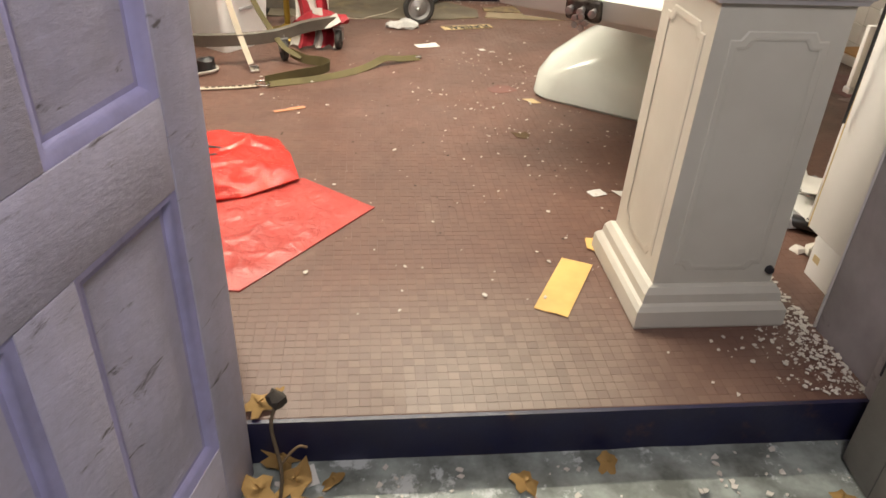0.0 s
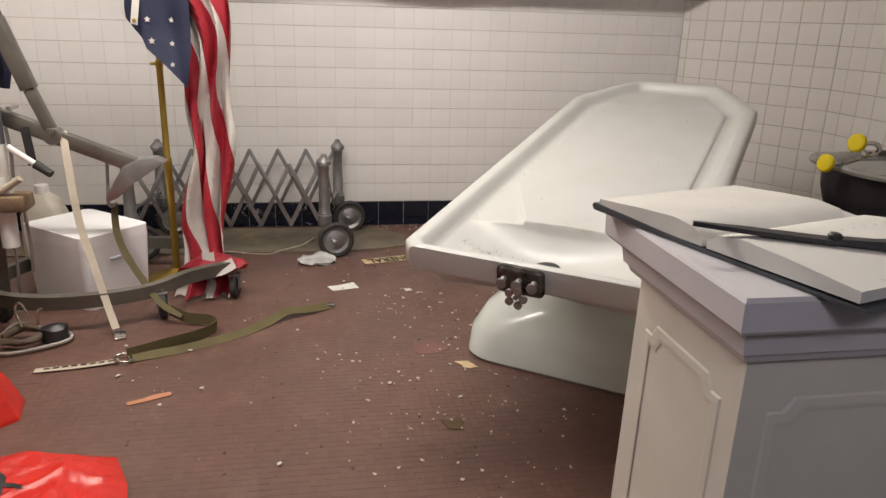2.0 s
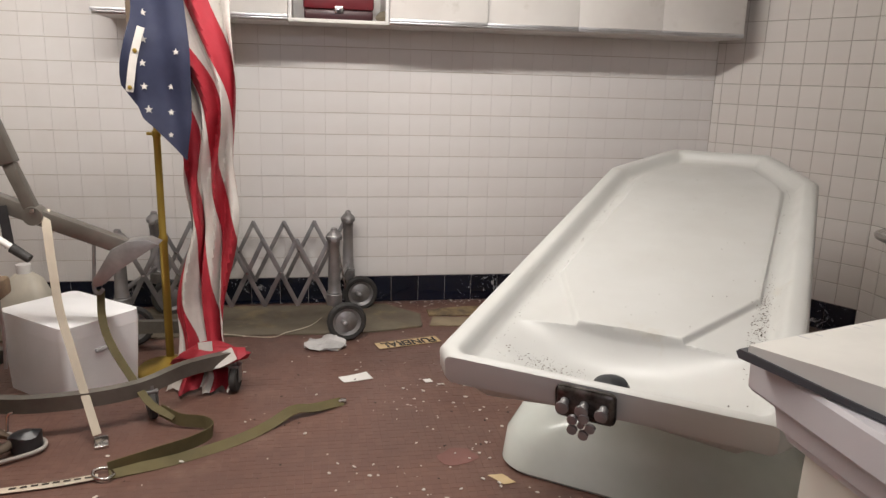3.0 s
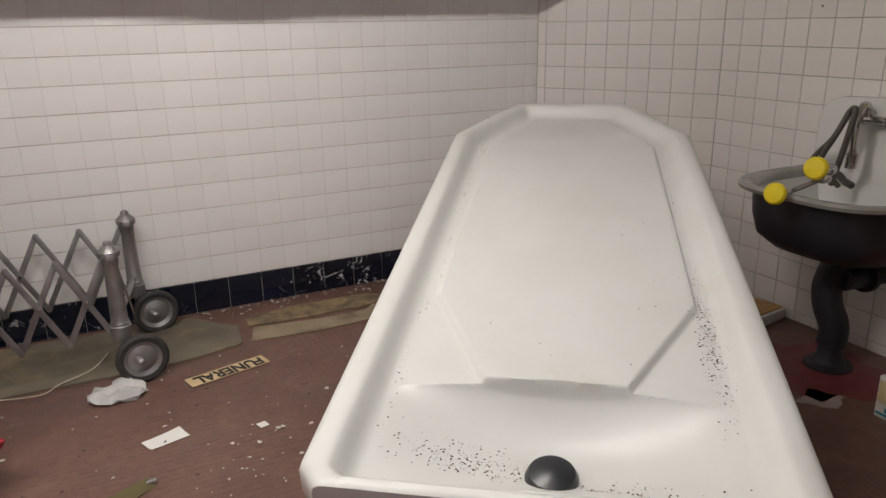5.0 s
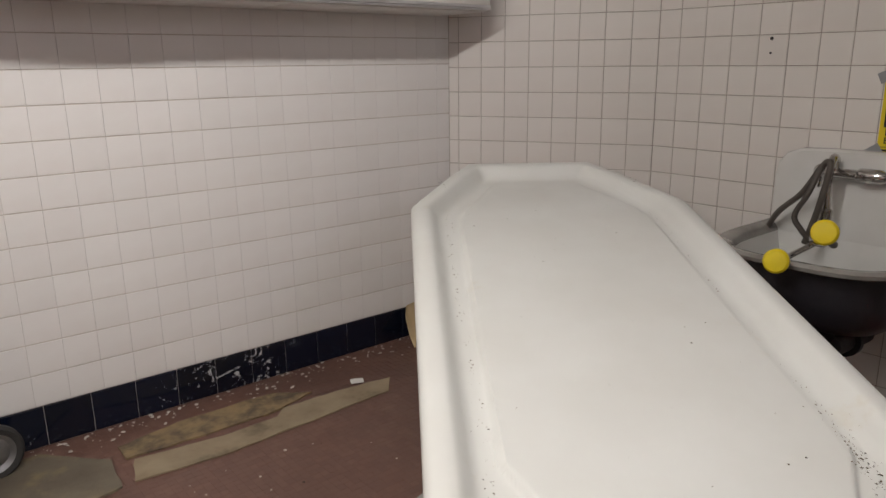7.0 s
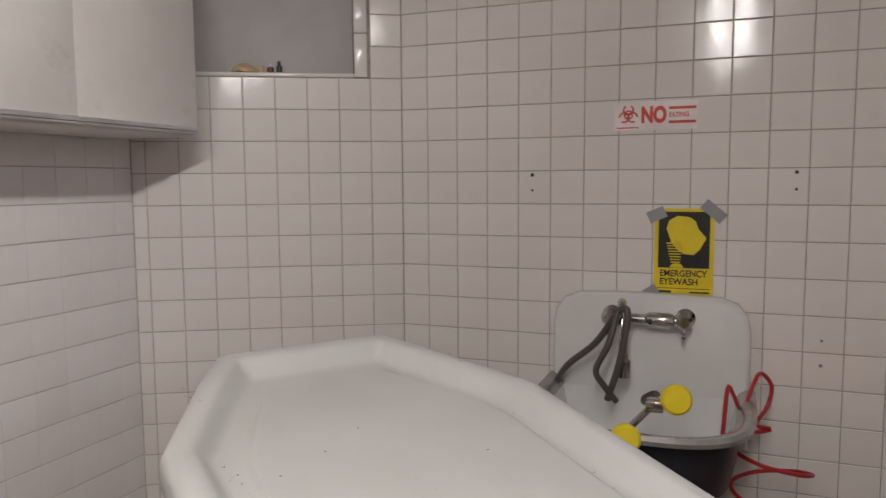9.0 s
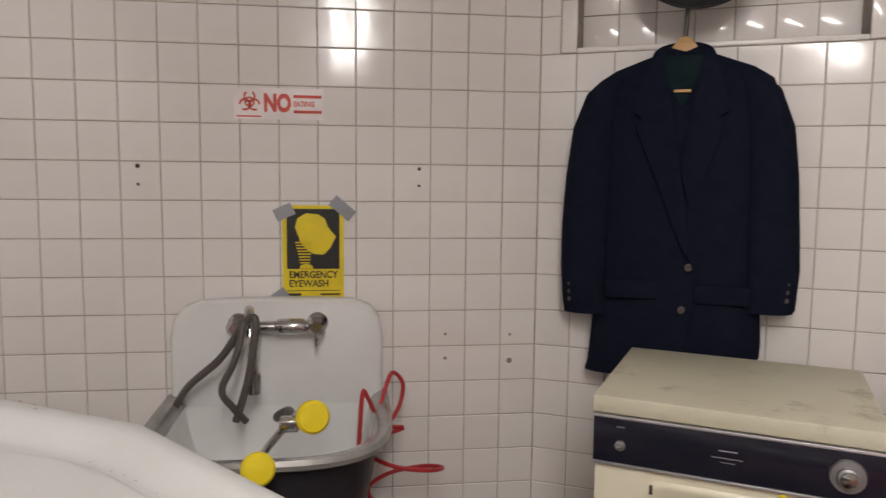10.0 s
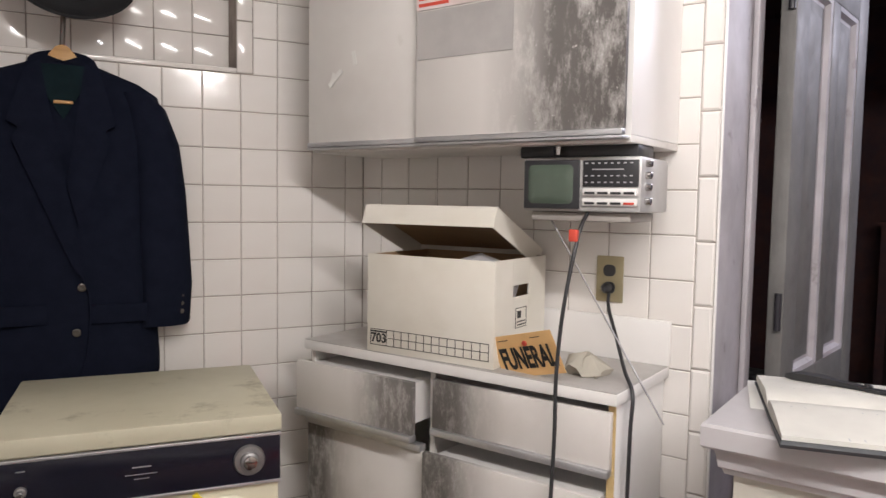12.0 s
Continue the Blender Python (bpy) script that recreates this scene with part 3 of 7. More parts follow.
# the foot: a bell that widens to the floor, level although the top is tilted
FM = Matrix(((LAT.x, AXI.x, 0, -0.593), (LAT.y, AXI.y, 0, 2.284), (0, 0, 1, 0), (0, 0, 0, 1)))
rings = []
for z, w, d, r in ((0.0, 0.90, 0.80, 0.13), (0.012, 0.92, 0.82, 0.13), (0.10, 0.91, 0.815, 0.15), (0.17, 0.85, 0.77, 0.2), (0.23, 0.72, 0.67, 0.26), (0.29, 0.54, 0.54, 0.24), (0.36, 0.40, 0.44, 0.19), (0.45, 0.35, 0.40, 0.17), (0.53, 0.37, 0.42, 0.18), (0.655, 0.44, 0.50, 0.2)):
    rings.append([(x, y, z) for x, y in rounded(w, d, r, 8, 0.372, 0.975)])
part("pedestal_foot", moved(loft(rings), inv @ FM), PORCELAIN_BASE, TABLE, "grey-white porcelain pedestal foot")
bm = turned([(0.0, 0.0), (0.036, 0.0), (0.043, 0.006), (0.044, 0.016), (0.038, 0.028), (0.020, 0.034), (0.0, 0.035)], None, 28, Matrix.Translation((0.383, 0.120, table_height(0.383, 0.120) - 0.008)))
part("drain_stopper", bm, STOPPER, TABLE, "black rubber drain stopper")
VALVE = part("valve_plate", moved(box(-0.064, 0.064, -0.02, 0, -0.04, 0.036, 0.014, None, 4), Matrix.Translation((0.372, -0.036, -0.034))), mottled("tarnished_chrome", (0.16, 0.145, 0.135), (0.03, 0.024, 0.02), 26, 0.35, 0.8, bump=0.1), TABLE, "tarnished valve plate with three spouts")
for i, x in enumerate((-0.05, 0.0, 0.05)):
    c = Vector((0.372 + 0.82 * x, -0.058, -0.034))
    bm = rod(c + Vector((0, 0.012, 0.004)), c + Vector((0, -0.014, 0.0)), 0.010, 0.009)
    bm = turned([(0.009, 0), (0.014, 0.002), (0.014, 0.009), (0.008, 0.011)], bm, 16, Matrix.Translation(c + Vector((0, -0.014, 0.0))) @ pose(0, 0, 0, 90))
    part("spout", bm, CAST_ALU, VALVE)
bm = None
wheel = Vector((0.372, -0.083, -0.066))
for k in range(5):
    a = 2 * math.pi * k / 5
    p = wheel + Vector((math.cos(a) * 0.021, 0, math.sin(a) * 0.021))
    bm = turned([(0.006, -0.005), (0.011, -0.004), (0.011, 0.004), (0.006, 0.005)], bm, 10, Matrix.Translation(p) @ pose(0, 0, 0, 90))
bm = rod(wheel, wheel + Vector((0, 0.045, 0)), 0.007, None, bm)
part("hand_wheel", bm, CAST_ALU, VALVE)

# ---- column with the book ----
PX, PY = -0.164, 1.2525


def square_ring(w, z):
    return [(-w / 2, -w / 2, z), (w / 2, -w / 2, z), (w / 2, w / 2, z), (-w / 2, w / 2, z)]


COLUMN = thing("display_pedestal", pose(PX, PY, 0, 0, 0, 0), "cream painted wooden pedestal with moulded panels", "pedestal")
part("plinth", loft([square_ring(w, z) for w, z in ((0.408, 0.0), (0.412, 0.006), (0.409, 0.052), (0.392, 0.064), (0.376, 0.070), (0.371, 0.094), (0.348, 0.110), (0.330, 0.114))]), PEDESTAL_PAINT, COLUMN, smooth=False)
part("cap", loft([square_ring(w, z) for w, z in ((0.31, 0.822), (0.332, 0.824), (0.340, 0.834), (0.352, 0.838), (0.358, 0.860), (0.366, 0.872), (0.396, 0.875), (0.404, 0.880), (0.406, 0.916), (0.400, 0.9215))]), CAP_GREY, COLUMN, smooth=False)
part("shaft", loft([square_ring(w, z) for w, z in ((0.322, 0.1105), (0.304, 0.8235))]), PEDESTAL_PAINT, COLUMN, smooth=False)
for k in range(4):
    w = 0.098
    o = [(-w, 0.19), (-w + 0.022, 0.19), (-w + 0.036, 0.172), (w - 0.036, 0.172), (w - 0.022, 0.19), (w, 0.19), (w * 0.96, 0.725), (w * 0.96 - 0.022, 0.725), (w * 0.96 - 0.036, 0.745), (-w * 0.96 + 0.036, 0.745), (-w * 0.96 + 0.022, 0.725), (-w * 0.96, 0.725)]
    c = (0, 0.46)
    rings = []
    for s, d in ((1.20, -0.0008), (1.17, 0.0014), (1.06, 0.0022), (1.0, 0.0016), (0.96, -0.0008)):
        ring = []
        for x, z in o:
            grow = (s - 1) * 0.1
            ring.append((x + math.copysign(grow, x), -(0.1615 - 0.0126 * (z - 0.11)) - d, z + math.copysign(grow, z - c[1])))
        rings.append(ring)
    bm = loft(rings, caps=False)
    part("panel_moulding", moved(bm, pose(0, 0, 0, 0, 0, 90 * k)), PEDESTAL_PAINT, COLUMN, smooth=False)
bm = turned([(0.0, 0), (0.012, 0.002), (0.010, 0.012), (0.0, 0.014)], None, 12, Matrix.Translation((0.145, -0.160, 0.155)) @ pose(0, 0, 0, 90))
part("knob", bm, CAST_IRON, COLUMN, "dark broken knob")

BOOK = thing("guest_book", pose(-0.186, 1.258, 0.922, 0, 0, -73) @ Matrix.Diagonal((0.99, 0.96, 0.85, 1)), "open ruled guest book with a dark cover", "book")


def page_block(side):
    rings = []
    for y in (-0.155, 0.155):
        top = [(0.004, 0.020), (0.02, 0.034), (0.06, 0.040), (0.12, 0.036), (0.18, 0.030), (0.222, 0.026)]
        ring = [(side * x, y, z) for x, z in top] + [(side * 0.222, y, 0.010), (side * 0.004, y, 0.008)]
        rings.append(ring)
    return loft(rings)


for s in (-1, 1):
    part("page_block", page_block(s), AGED_PAGE, BOOK, "white ruled pages")
bm = loft([[(x, y, z) for x, z in ((-0.236, 0.012), (-0.232, 0.017), (-0.01, 0.006), (0.01, 0.006), (0.232, 0.005), (0.236, 0.001), (0.01, 0.0005), (-0.01, 0.0005), (-0.232, 0.004))] for y in (-0.158, 0.158)])
part("cover", bm, BOOK_COVER, BOOK, "charcoal book cover")
rows = []
for i in range(11):
    y = 0.12 - 0.024 * i
    for s, x in ((-1, 0.05), (1, 0.05)):
        rows.append((s, y))
bm = None
rnd = random.Random(3)
for s, y in rows:
    x = 0.07
    while x < 0.2:
        w = rnd.uniform(0.012, 0.035)
        z = 0.0402 - (x + w / 2 - 0.06) * 0.0875
        if rnd.random() < (0.8 if s < 0 else 0.5):
            c = box(-w / 2, w / 2, y, y + 0.0025, 0, 0.0006)
            bm = join(bm, moved(c, Matrix.Translation((s * (x + w / 2), 0, z - 0.0005)) @ pose(0, 0, 0, 0, s * 5, 0)))
        x += w + 0.008
part("handwriting", bm, plain("grey_ink", (0.42, 0.42, 0.45), 0.8), BOOK, "faint handwriting", False)["kind"] = "stuff"
BRUSH = thing("plastic_scissors", pose(-0.198, 1.140, 0.9545, 0, 3, -21), "slim black plastic tool lying across the open book", "tool")
part("blade", loft([[(x, -w, 0), (x, w, 0), (x, w, 0.006), (x, -w, 0.006)] for x, w in ((-0.17, 0.003), (-0.10, 0.010), (0.0, 0.012))]), BLACK_PLASTIC, BRUSH)
part("pivot", turned([(0.008, 0), (0.009, 0.011), (0.006, 0.014)], None, 14), BLACK_PLASTIC, BRUSH)
part("grip", loft([[(x, -w, 0.001), (x, w, 0.001), (x, w, h), (x, -w, h)] for x, w, h in ((0.0, 0.010, 0.008), (0.05, 0.008, 0.011), (0.10, 0.018, 0.016), (0.15, 0.018, 0.016), (0.17, 0.008, 0.010))]), BLACK_PLASTIC, BRUSH)
SHEET = solo("loose_sheet", crumple(prism([(-0.11, -0.12), (0.11, -0.12), (0.11, 0.12), (-0.11, 0.12)], 0, 0.001), 0.0, 1), PAPER, pose(-0.09, 1.155, 0.9222, 0, 0, 14), "white paper sheet tucked under the open book", "paper")

# ---- window niches ----
FACE = Matrix(((-1, 0, 0, 0), (0, 0, 1, 0), (0, 1, 0, 0), (0, 0, 0, 1)))


def niche_trim(m, hole, parent, z_top):
    """Rounded tile trim round a niche."""
    x0, x1, z0, z1 = hole
    for a, b in ((x0 - 0.046, x0), (x1, x1 + 0.046)):
        z = z0 - 0.015
        while z < z1:
            part("trim_tile", moved(box(a, b, -0.012, 0.005, z + 0.001, min(z + 0.152, z1) - 0.001, 0.004), m), WALL_TILE, parent)
            z += 0.152
    part("sill_trim", moved(box(x0, x1, -0.1, 0.004, z0 - 0.016, z0 - 0.0005, 0.004), m), WALL_TILE, parent)


NICHE2 = thing("window_1", (0, 0, 0), "boarded-up window niche in the tiled wall", "window", kind="structure")
part("board", moved(box(0.166, 0.799, -0.13, -0.11, 1.701, 2.319), M2), plain("grey_board", (0.50, 0.485, 0.47), 0.7, scale=3), NICHE2)
niche_trim(M2, (0.165, 0.80, 1.70, 2.32), NICHE2, 2.32)
NICHE4 = thing("window_2", (0, 0, 0), "tiled-over window niche in the tiled wall", "window", kind="structure")
part("backing", moved(box(0.401, 1.154, -0.13, -0.108, 1.701, 2.319), M4), GROUT, NICHE4)
for i in range(7):
    for j in range(6):
        w = 0.1065
        part("tile", moved(box(0.402 + 0.1078 * i, 0.402 + 0.1078 * i + 0.1052, -0.11, -0.104 + 0.0008 * ((i * 3 + j * 5) % 4), 1.703 + 0.1078 * j, min(1.703 + 0.1078 * j + 0.1052, 2.318), 0.0015), M4), WALL_TILE, NICHE4)
niche_trim(M4, (0.40, 1.155, 1.70, 2.32), NICHE4, 2.32)
PIC = thing("small_picture", M2 @ Matrix.Translation((0.49, -0.108, 1.985)) @ FACE, "small dark framed picture in the niche", "picture")
part("frame", box(-0.06, 0.06, 0.0, 0.09, 0.0, 0.012, 0.003), plain("dark_frame", (0.05, 0.05, 0.055), 0.5), PIC)
part("print", box(-0.045, 0.045, 0.014, 0.076, 0.0122, 0.014), plain("blue_print", (0.16, 0.24, 0.30), 0.6, vary=0.4, scale=40), PIC)
for name, u, r, h, mat, lab in (("small_bottle", 0.455, 0.012, 0.035, BURGUNDY, "small dark red bottle on the niche ledge"), ("small_bottle", 0.425, 0.010, 0.045, BLACK_PLASTIC, "small black bottle on the niche ledge")):
    b = thing(name, M2 @ Matrix.Translation((u, -0.05, 1.70)), lab, "bottle", "bottles on the ledge")
    part("body", turned([(r, 0), (r, h * 0.6), (r * 0.5, h * 0.7), (r * 0.45, h * 0.72)]), mat, b)
    part("cap", turned([(r * 0.6, h * 0.72), (r * 0.55, h)]), PAPER if mat is BURGUNDY else mat, b)
bm = crumple(turned([(0.0, 0.0), (0.05, 0.0), (0.045, 0.012), (0.02, 0.03), (0.0, 0.034)], None, 16), 0.008, 30)
solo("dry_scrap", bm, TAN_CARD, M2 @ Matrix.Translation((0.54, -0.05, 1.702)), "crumpled tan scrap on the niche ledge", "scrap")
solo("cork", turned([(0.012, 0), (0.013, 0.03)], None, 12), TAN_CARD, M2 @ Matrix.Translation((0.49, -0.06, 1.70)), "small tan cork on the niche ledge", "cork")

# ---- holes and signs on the sink wall ----
HOLES = ((3.322, 1.341, 0.006), (3.322, 1.29, 0.004), (2.528, 1.342, 0.005), (2.528, 1.292, 0.004), (2.245, 0.758, 0.008), (2.245, 0.84, 0.004), (2.445, 0.77, 0.005), (2.445, 0.845, 0.004))
for y, z, r in HOLES:
    bm = turned([(r, -0.003), (r * 1.1, 0.0018), (r * 0.5, 0.0022)], None, 12, M3 @ Matrix.Translation((y - 2.166, 0, z)) @ FACE)
    ob = part("screw_hole", bm, CAST_IRON if z > 1 else HOLE_GREY, W3)


def ring_arc(cx, cy, r0, r1, a0, a1, depth, bm=None, n=18):
    rings = []
    for i in range(n + 1):
        a = radians(a0 + (a1 - a0) * i / n)
        c, s = math.cos(a), math.sin(a)
        rings.append([(cx + r0 * c, cy + r0 * s, 0), (cx + r1 * c, cy + r1 * s, 0), (cx + r1 * c, cy + r1 * s, depth), (cx + r0 * c, cy + r0 * s, depth)])
    return loft(rings, bm)


def hazard_mark(size, depth=0.0008):
    """Three open rings about a small centre ring."""
    bm = ring_arc(0, 0, 0.16 * size, 0.24 * size, 0, 360, depth)
    for k in range(3):
        a = 90 + 120 * k
        cx, cy = 0.24 * size * math.cos(radians(a)), 0.24 * size * math.sin(radians(a))
        bm = ring_arc(cx, cy, 0.19 * size, 0.28 * size, a + 32, a + 328, depth, bm)
    return bm


NO = thing("notice_sign", M3 @ Matrix.Translation((2.931 - 2.166, 0.0022, 1.5215)) @ FACE, "white plastic notice with red lettering on the tiles", "sign")
part("plate", box(-0.125, 0.125, -0.044, 0.044, 0, 0.0012), plain("pinkish_white_plastic", (0.84, 0.77, 0.76), 0.35), NO)
part("hazard_mark", moved(hazard_mark(0.062), Matrix.Translation((-0.082, 0.004, 0.0014))), RED_INK, NO, "red warning mark")
lettering("word", "NO", 0.066, RED_INK, NO, Matrix.Translation((-0.005, 0.0, 0.0016)), "red letters NO", 0.0035, 0.72)
for j in (-1, 1):
    bars([(0.040, 0.120, 0.0215 * j - 0.0042, 0.0215 * j + 0.0042)], 0.0016, RED_INK, "word_bar", NO, Matrix.Identity(4))
lettering("word", "EATING", 0.0205, RED_INK, NO, Matrix.Translation((0.070, 0.0, 0.0016)), "red letters", 0.0006, 0.82)
bars([(-0.118, -0.05, -0.038, -0.034)], 0.0016, RED_INK, "word_bar", NO, Matrix.Identity(4))

SIGN = thing("eyewash_sign", M3 @ Matrix.Translation((2.838 - 2.166, 0.0022, 1.095)) @ FACE, "yellow and black emergency eyewash sign taped to the tiles", "sign")
part("plate", box(-0.0885, 0.0885, -0.138, 0.138, 0, 0.0015), YELLOW, SIGN)
part("black_field", box(-0.076, 0.076, -0.048, 0.128, 0.0015, 0.0021), BLACK_INK, SIGN)
head = [(-0.052, 0.075), (-0.045, 0.10), (-0.02, 0.115), (0.015, 0.112), (0.035, 0.098), (0.042, 0.075), (0.066, 0.047), (0.048, 0.012), (0.03, -0.006), (0.0, -0.004), (-0.02, 0.01), (-0.036, 0.03)]
part("shape", prism(head[::-1], 0.0021, 0.0028), YELLOW, SIGN)
for i in range(9):
    part("spray_dash", box(-0.052 + 0.002 * i, -0.003 - 0.001 * i, 0.028 - 0.0085 * i, 0.0315 - 0.0085 * i, 0.0021, 0.0028), YELLOW, SIGN)
part("nozzle", prism([(0.02 * math.cos(a / 8 * math.pi) - 0.02, 0.014 * math.sin(a / 8 * math.pi) - 0.047) for a in range(9)], 0.0021, 0.0028), YELLOW, SIGN)
lettering("word", "EMERGENCY", 0.0285, BLACK_INK, SIGN, Matrix.Translation((0, -0.066, 0.0018)), "black letters", 0.0006, 0.86)
lettering("word", "EYEWASH", 0.0285, BLACK_INK, SIGN, Matrix.Translation((-0.013, -0.092, 0.0018)), "black letters", 0.0006, 0.9)
bars([(-0.078, 0.078, -0.1135, -0.1115), (-0.078, -0.035, -0.127, -0.120), (0.02, 0.078, -0.126, -0.121)], 0.0022, BLACK_INK, "small_print", SIGN, Matrix.Identity(4))
for x, y, a, w in ((-0.082, 0.118, 25, 0.055), (0.085, 0.13, 140, 0.075), (-0.095, -0.128, 35, 0.045)):
    bm = moved(crumple(box(-w / 2, w / 2, -0.018, 0.018, 0.0025, 0.0045), 0.002, 60), Matrix.Translation((x, y, 0)) @ pose(0, 0, 0, 0, 0, a))
    part("tape", bm, TAPE, SIGN, "grey duct tape")

# ---- sink ----
SINK = thing("slop_sink", (1.795, 2.937, 0), "white porcelain slop sink with a black iron bowl", "sink")
back = [(-0.30, 0.50)] + [(-0.30, 0.86), (-0.29, 0.91), (-0.262, 0.945), (-0.215, 0.963), (-0.10, 0.968), (0.10, 0.968), (0.215, 0.963), (0.262, 0.945), (0.29, 0.91), (0.30, 0.86), (0.30, 0.50)]
bm = loft([[(d, y * k, 0.80 + (z - 0.80) * k) for y, z in back] for d, k in ((0.003, 1.0), (-0.028, 1.0), (-0.040, 0.985), (-0.046, 0.955))])
part("splash_back", bm, PORCELAIN, SINK)


def sink_ring(w, front, z, back_x=-0.03):
    pts = [(back_x, w / 2), (back_x, -w / 2)]
    n = 20
    for i in range(n + 1):
        a = -math.pi / 2 + math.pi * i / n
        s, c = math.sin(a), math.cos(a)
        px = math.copysign(abs(c) ** 0.62, c)
        py = math.copysign(abs(s) ** 0.62, s)
        pts.append((back_x - 0.17 - (front - 0.17) * px, py * w / 2))
    return [(x, y, z) for x, y in pts]


prof = ((0.30, 0.30, 0.44), (0.42, 0.40, 0.455), (0.505, 0.455, 0.50), (0.535, 0.478, 0.57), (0.545, 0.485, 0.645), (0.548, 0.487, 0.662))
part("bowl", loft([sink_ring(w, f, z) for w, f, z in prof], caps=False), CAST_IRON, SINK, "black cast-iron bowl")
prof = ((0.546, 0.486, 0.6615), (0.60, 0.52, 0.664), (0.625, 0.535, 0.672), (0.63, 0.538, 0.684), (0.615, 0.53, 0.694), (0.575, 0.505, 0.692), (0.54, 0.478, 0.68), (0.52, 0.46, 0.66))
bm = loft([sink_ring(w, f, z) for w, f, z in prof], caps=False)
part("rim", bm, mottled("worn_rim", (0.44, 0.43, 0.41), (0.30, 0.29, 0.27), 7, 0.22, 0.5, bump=0.1), SINK, "worn grey metal rim")
prof = ((0.521, 0.461, 0.6605), (0.50, 0.445, 0.60), (0.46, 0.41, 0.52), (0.36, 0.32, 0.475), (0.10, 0.2, 0.468))
bm = loft([sink_ring(w, f - 0.019, z, -0.049) for w, f, z in prof], caps=False)
bm.faces.new([v for v in bm.verts][-len(sink_ring(1, 1, 0)):])
part("basin", bm, PORCELAIN, SINK)
TRAP = thing("sink_trap", (1.56, 2.912, 0), "black cast-iron trap standing under the sink", "drain pipe")
part("foot", turned([(0.085, 0.0), (0.085, 0.012), (0.06, 0.02), (0.045, 0.05), (0.04, 0.10)]), CAST_IRON, TRAP)
part("standpipe", tube([(0, 0, 0.09), (0, 0, 0.16), (-0.012, 0.03, 0.24), (-0.005, 0.045, 0.31), (0, 0.03, 0.38), (0, 0, 0.455)], 0.052, None, 16), CAST_IRON, TRAP)
part("outlet", rod((0.0, -0.01, 0.345), (0.225, -0.03, 0.345), 0.042), CAST_IRON, TRAP)
part("collar", turned([(0.06, 0), (0.062, 0.02), (0.05, 0.03)], None, 20, Matrix.Translation((0.09, -0.018, 0.345)) @ pose(0, 0, 0, 0, 90)), CAST_IRON, TRAP)
TAP = thing("wall_faucet", (1.757, 2.94, 0.895), "worn chrome wall faucet with two handles", "faucet")
part("body", rod((-0.045, -0.11, 0), (-0.045, 0.105, 0), 0.017), CHROME, TAP)
for y in (-0.115, 0.105):
    part("valve", turned([(0.028, 0), (0.03, 0.008), (0.018, 0.02), (0.016, 0.05), (0.023, 0.056), (0.026, 0.07), (0.016, 0.082)], None, 18, Matrix.Translation((0.0, y, 0.004)) @ pose(0, 0, 0, 0, -90)), CHROME, TAP)
    part("handle", box(-0.078, -0.062, y - 0.006, y + 0.006, -0.05, -0.008, 0.004), CHROME, TAP)
part("barrel", turned([(0.014, -0.05), (0.024, -0.035), (0.024, 0.03), (0.015, 0.045)], None, 16, Matrix.Translation((-0.045, -0.045, 0)) @ pose(0, 0, 0, 90)), CHROME, TAP)
part("spout", tube([(-0.045, 0.07, 0.0), (-0.05, 0.07, 0.045), (-0.085, 0.065, 0.05), (-0.12, 0.06, 0.0), (-0.125, 0.055, -0.05), (-0.125, 0.052, -0.12)], 0.014), CHROME, TAP)
part("nozzle", turned([(0.019, 0), (0.021, 0.05), (0.016, 0.055)], None, 16, Matrix.Translation((-0.125, 0.052, -0.165))), CHROME, TAP)
HOSE = thing("rubber_hose", (1.7, 2.98, 0.9), "brown rubber hose looped over the faucet", "hose")
part("hose", tube([(0.03, 0.27, -0.30), (-0.02, 0.20, -0.17), (-0.06, 0.10, -0.075), (-0.09, 0.035, 0.02), (-0.10, 0.01, 0.045), (-0.11, -0.002, 0.02), (-0.115, 0.02, -0.12), (-0.10, 0.055, -0.235)], 0.0105), BROWN_HOSE, HOSE)
part("hose", tube([(-0.095, 0.03, 0.03), (-0.125, 0.05, -0.06), (-0.13, 0.085, -0.14), (-0.12, 0.06, -0.19), (-0.09, 0.03, -0.24)], 0.0095), BROWN_HOSE, HOSE)
EYE = thing("eyewash_station", (1.225, 2.88, 0.0), "twin yellow capped eyewash heads on a bent pipe", "eyewash")
for y, z, x in ((0.047, 0.703, -0.05), (-0.066, 0.803, -0.022)):
    m = Matrix.Translation((x, y, z)) @ look((0, 0, 0), (0.83, 0.22, -0.16)).to_3x3().to_4x4()
    part("cap", turned([(0.0, 0.014), (0.030, 0.013), (0.036, 0.006), (0.036, -0.008), (0.02, -0.016), (0.012, -0.035)], None, 28, m), YELLOW, EYE, "yellow dust cap")
part("pipe", tube([(-0.02, 0.047, 0.70), (0.03, 0.045, 0.705), (0.09, 0.01, 0.735), (0.11, -0.03, 0.77), (0.06, -0.064, 0.80), (0.0, -0.066, 0.802)], 0.009), CHROME, EYE)
part("stem", tube([(0.10, -0.01, 0.752), (0.18, 0.0, 0.75), (0.26, 0.03, 0.715), (0.32, 0.04, 0.69)], 0.013), BROWN_HOSE, EYE)
part("clamp", box(0.07, 0.115, -0.03, 0.015, 0.735, 0.765, 0.006), CHROME, EYE)
COIL = thing("coiled_hose", (1.62, 2.60, 0.0), "red coiled air hose hanging from the sink", "hose")
